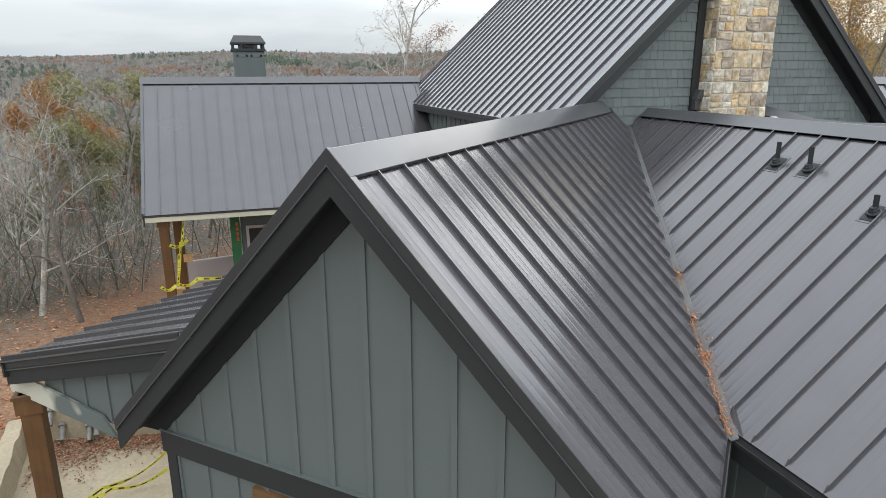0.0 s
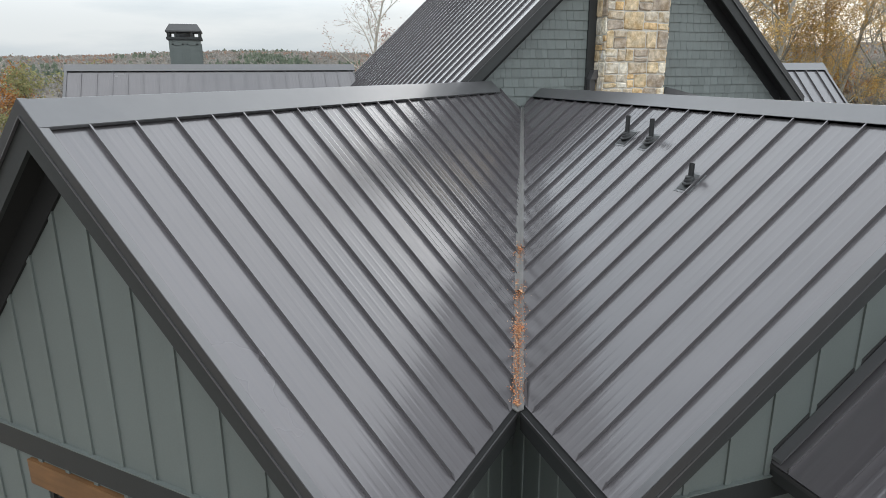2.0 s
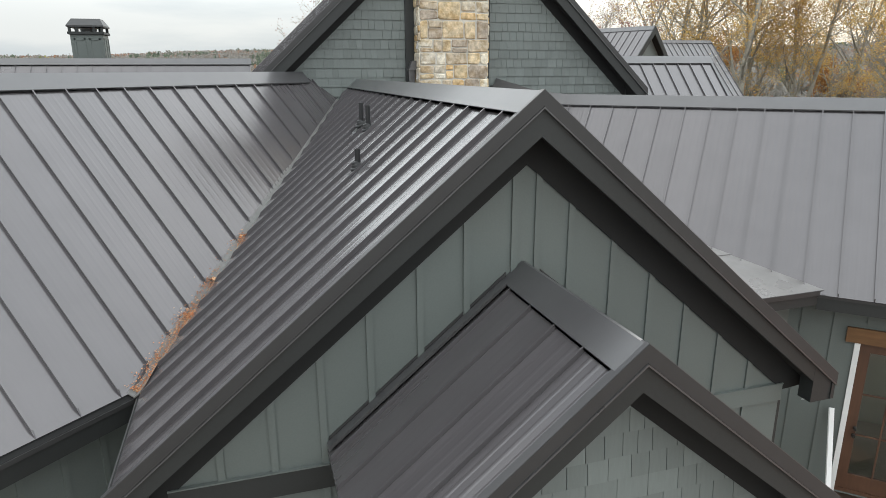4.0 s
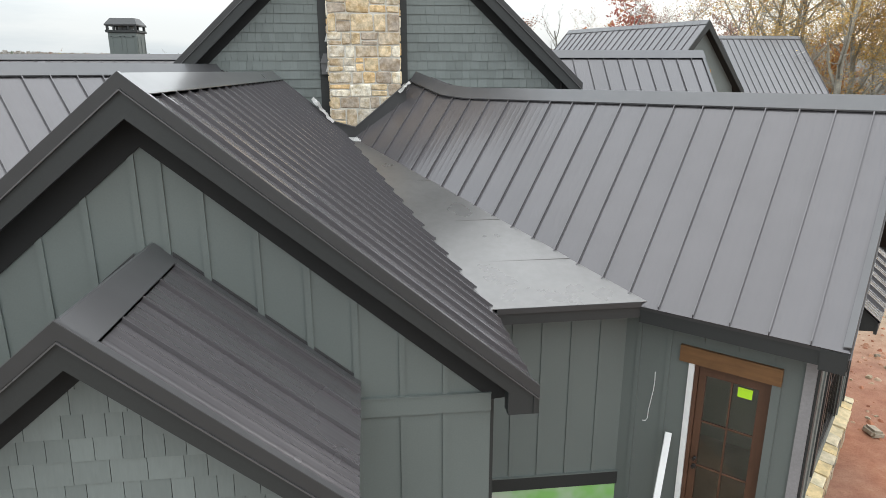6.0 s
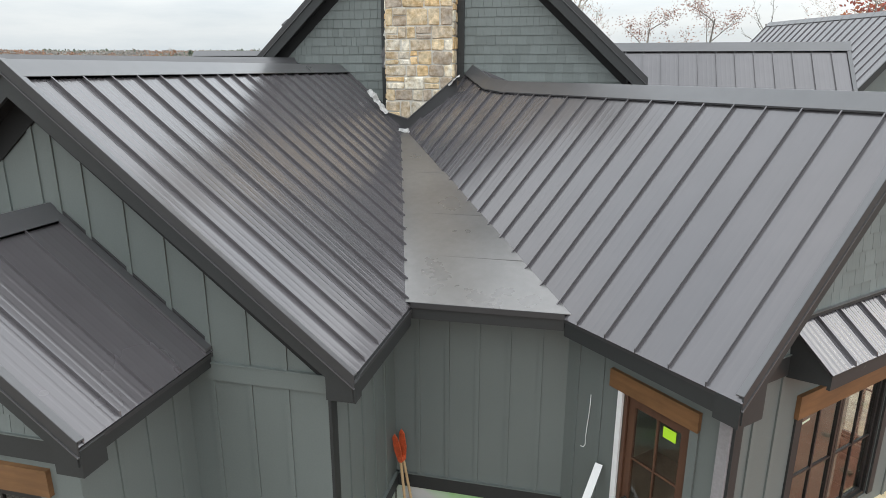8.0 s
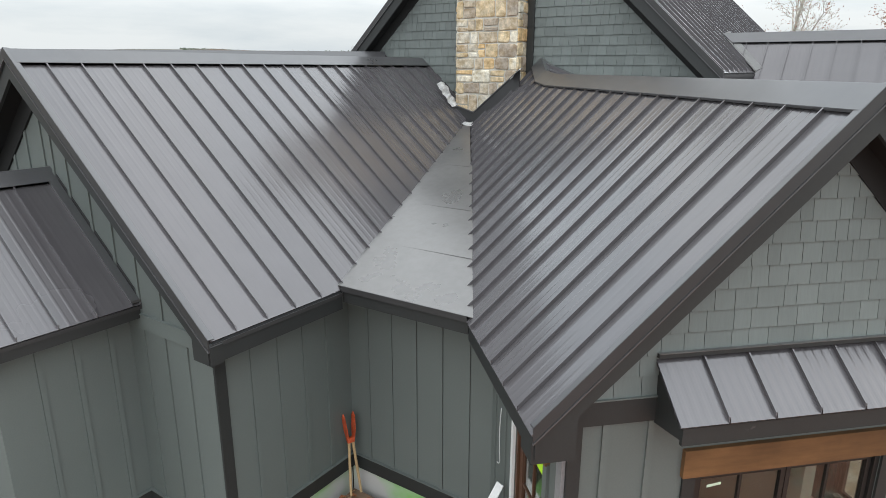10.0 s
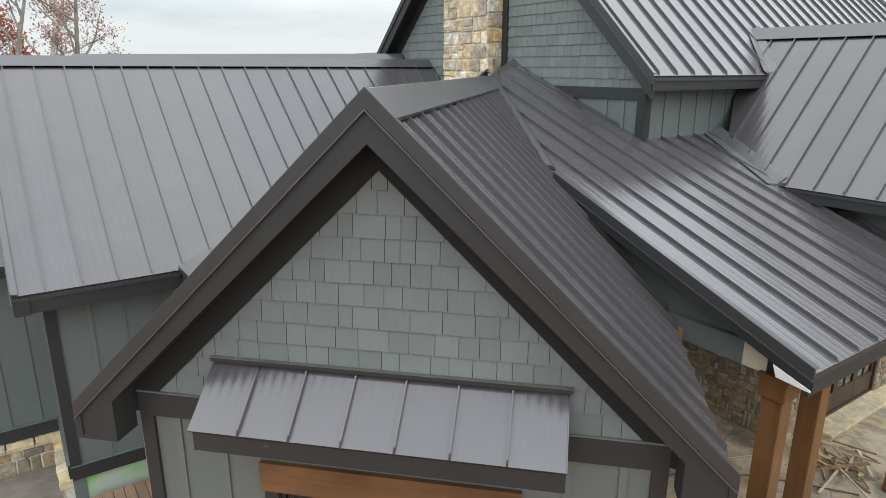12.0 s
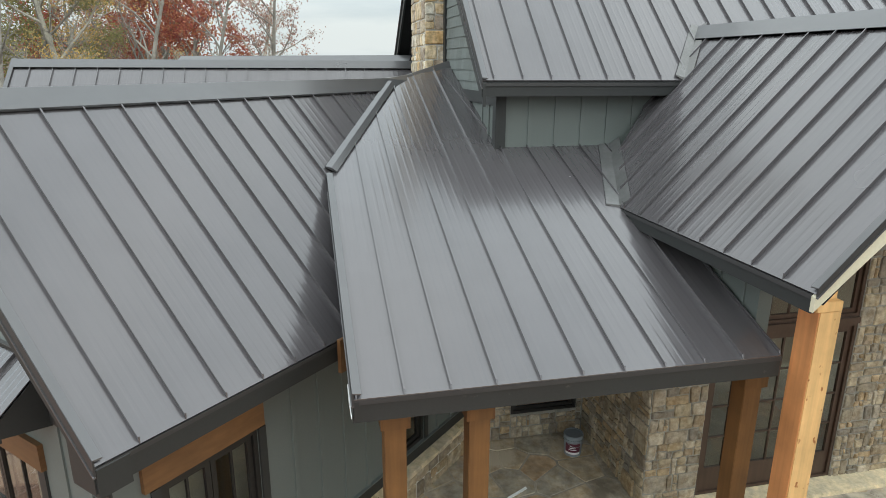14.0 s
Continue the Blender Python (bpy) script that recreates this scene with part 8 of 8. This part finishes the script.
# ---- far woods on the hills ----
def build_far_woods():
    rnd = random.Random(99)
    bare, rust, pine = ([], []), ([], []), ([], [])

    def crown(x, y, h, w, n):
        """A bare crown: a fan of thin twigs from the trunk outwards and up."""
        z0 = ground_z(x, y)
        vs, fs = bare
        hub = len(vs)
        vs.append((x, y, z0 + h * 0.55))
        for i in range(n):
            a, t = rnd.uniform(0, 6.283), rnd.random()
            r = w * math.sqrt(max(0.04, 1 - (2 * t - 1) ** 2)) * rnd.uniform(0.6, 1.1)
            e = w * rnd.uniform(0.10, 0.26)
            px, py, pz = x + r * math.cos(a), y + r * math.sin(a), z0 + h * (0.18 + 0.80 * t)
            k = len(vs)
            vs.append((px - e * math.sin(a), py + e * math.cos(a), pz))
            vs.append((px + e * math.sin(a), py - e * math.cos(a), pz + e * rnd.uniform(-1, 1)))
            fs.append((hub, k, k + 1))

    def leafy(x, y, h, w, n, store, cone):
        """A leafy crown of small joined flakes; a cone for a pine."""
        z0 = ground_z(x, y)
        vs, fs = store
        hub = len(vs)
        vs.append((x, y, z0 + h * 0.4))
        for i in range(n):
            a, t = rnd.uniform(0, 6.283), rnd.random()
            r = w * ((1 - t) * 0.8 + 0.06 if cone else math.sqrt(max(0.02, 1 - (2 * t - 1) ** 2))) * rnd.uniform(0.6, 1.1)
            e = w * rnd.uniform(0.15, 0.32)
            px, py, pz = x + r * math.cos(a), y + r * math.sin(a), z0 + h * (0.2 + 0.8 * t)
            k = len(vs)
            vs.append((px - e * math.sin(a), py + e * math.cos(a), pz + e * rnd.uniform(-0.5, 0.5)))
            vs.append((px + e * math.sin(a), py - e * math.cos(a), pz + e * rnd.uniform(-0.5, 0.5)))
            vs.append((px + e * rnd.uniform(-1, 1), py + e * rnd.uniform(-1, 1), pz + e * rnd.uniform(0.5, 1.4)))
            fs.append((k, k + 1, k + 2))
            fs.append((hub, k, k + 1))

    for lo, hi, count, n in ((62, 110, 750, 60), (110, 260, 5000, 26), (260, 560, 11000, 13), (560, 850, 13000, 10), (850, 1130, 14000, 9)):
        for i in range(count):
            a = radians(rnd.choice((rnd.uniform(22, 86), rnd.uniform(84, 146), rnd.uniform(84, 146), rnd.uniform(188, 215))))
            r = math.sqrt(rnd.uniform(lo * lo, hi * hi))
            x, y = 8 + r * math.cos(a), 10 + r * math.sin(a)
            h, w = rnd.uniform(6, 10), rnd.uniform(1.9, 3.1) * (1.1 + r / 800)
            if 2.2 < a < 2.7:
                # the wood thins to scrub where the far hill ends
                h *= min(1.0, max(0.08, (2.46 - a) / 0.2))
            stand = noise.noise(Vector((x * 0.011, y * 0.011, 3.1))) + 0.5 * noise.noise(Vector((x * 0.04, y * 0.04, 7.7))) + rnd.gauss(0, 0.07)
            if stand > 0.24 + 0.16 * min(1.0, r / 800):
                leafy(x, y, h * 1.1, w * 0.9, max(4, n // 2), pine, True)
            elif stand < -0.27 + (0.12 if r > 800 else 0):
                leafy(x, y, h * 0.9, w * 0.9, max(4, n // 2), rust, False)
            else:
                crown(x, y, h, w, n)
    # the far materials carry the haze in their colours
    for nm, store, mat, label in (("far_woods", bare, FAR_WOODS, "leafless woods covering the hills, coloured pale and grey for haze"), ("far_rust_woods", rust, FAR_RUST, "rust-coloured autumn trees scattered over the hills"), ("far_pine_woods", pine, FAR_PINES, "green pines in stands on the hills")):
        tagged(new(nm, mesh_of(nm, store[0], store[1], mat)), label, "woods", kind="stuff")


build_far_woods()


BRUSH = palette("brush_stems", [(0.20, 0.18, 0.155), (0.33, 0.31, 0.275), (0.10, 0.088, 0.072), (0.19, 0.165, 0.13), (0.12, 0.125, 0.075)], 0.95, True, 3.0, 0.1, 0.01)


def build_brush():
    """Leaning stems, saplings and tangled twigs between the trees near the clearing."""
    rnd = random.Random(55)
    vs, fs = [], []
    for i in range(1900):
        a = radians(rnd.uniform(82, 126))
        edge = 22.6 + 1.6 * noise.noise(Vector((a * 14, 2.2, 0)))
        r = edge + 42 * rnd.random() ** 1.9
        x, y = r * math.cos(a), r * math.sin(a)
        if x > -3.0 and y < 25 or noise.noise(Vector((x * 0.35, y * 0.35, 9.1))) < -0.22:
            continue
        z, h = ground_z(x, y), 0.5 + 4.6 * rnd.random() ** 2.4
        p = Vector((x, y, z))
        q = p + Vector((rnd.gauss(0, 0.26) * h, rnd.gauss(0, 0.26) * h, h))
        bend = Vector((rnd.gauss(0, 0.09), rnd.gauss(0, 0.09), 0)) * h
        path = [p, p.lerp(q, 0.35) + bend, p.lerp(q, 0.7) + bend * 0.6, q]
        g = tube(path, [0.006 * h ** 0.9 + 0.003, 0.005 * h ** 0.9 + 0.002, 0.003 * h ** 0.9 + 0.002, 0.002], 3, False)
        k = len(vs)
        vs.extend(g[0])
        fs.extend(tuple(j + k for j in f) for f in g[1])
        for t in range(int(7 + h * 4)):
            s = path[1].lerp(path[3], rnd.random())
            e = s + Vector((rnd.gauss(0, 0.6), rnd.gauss(0, 0.6), rnd.uniform(-0.2, 0.8))) * (0.35 + 0.16 * h)
            k = len(vs)
            w = Vector((0.008, 0.008, 0))
            vs.extend([s - w, s + w, e])
            fs.append((k, k + 1, k + 2))
    tagged(new("woodland_brush", mesh_of("woodland_brush", vs, fs, BRUSH)), "grey leafless saplings and brush in the wood", "brush", kind="stuff")


build_brush()
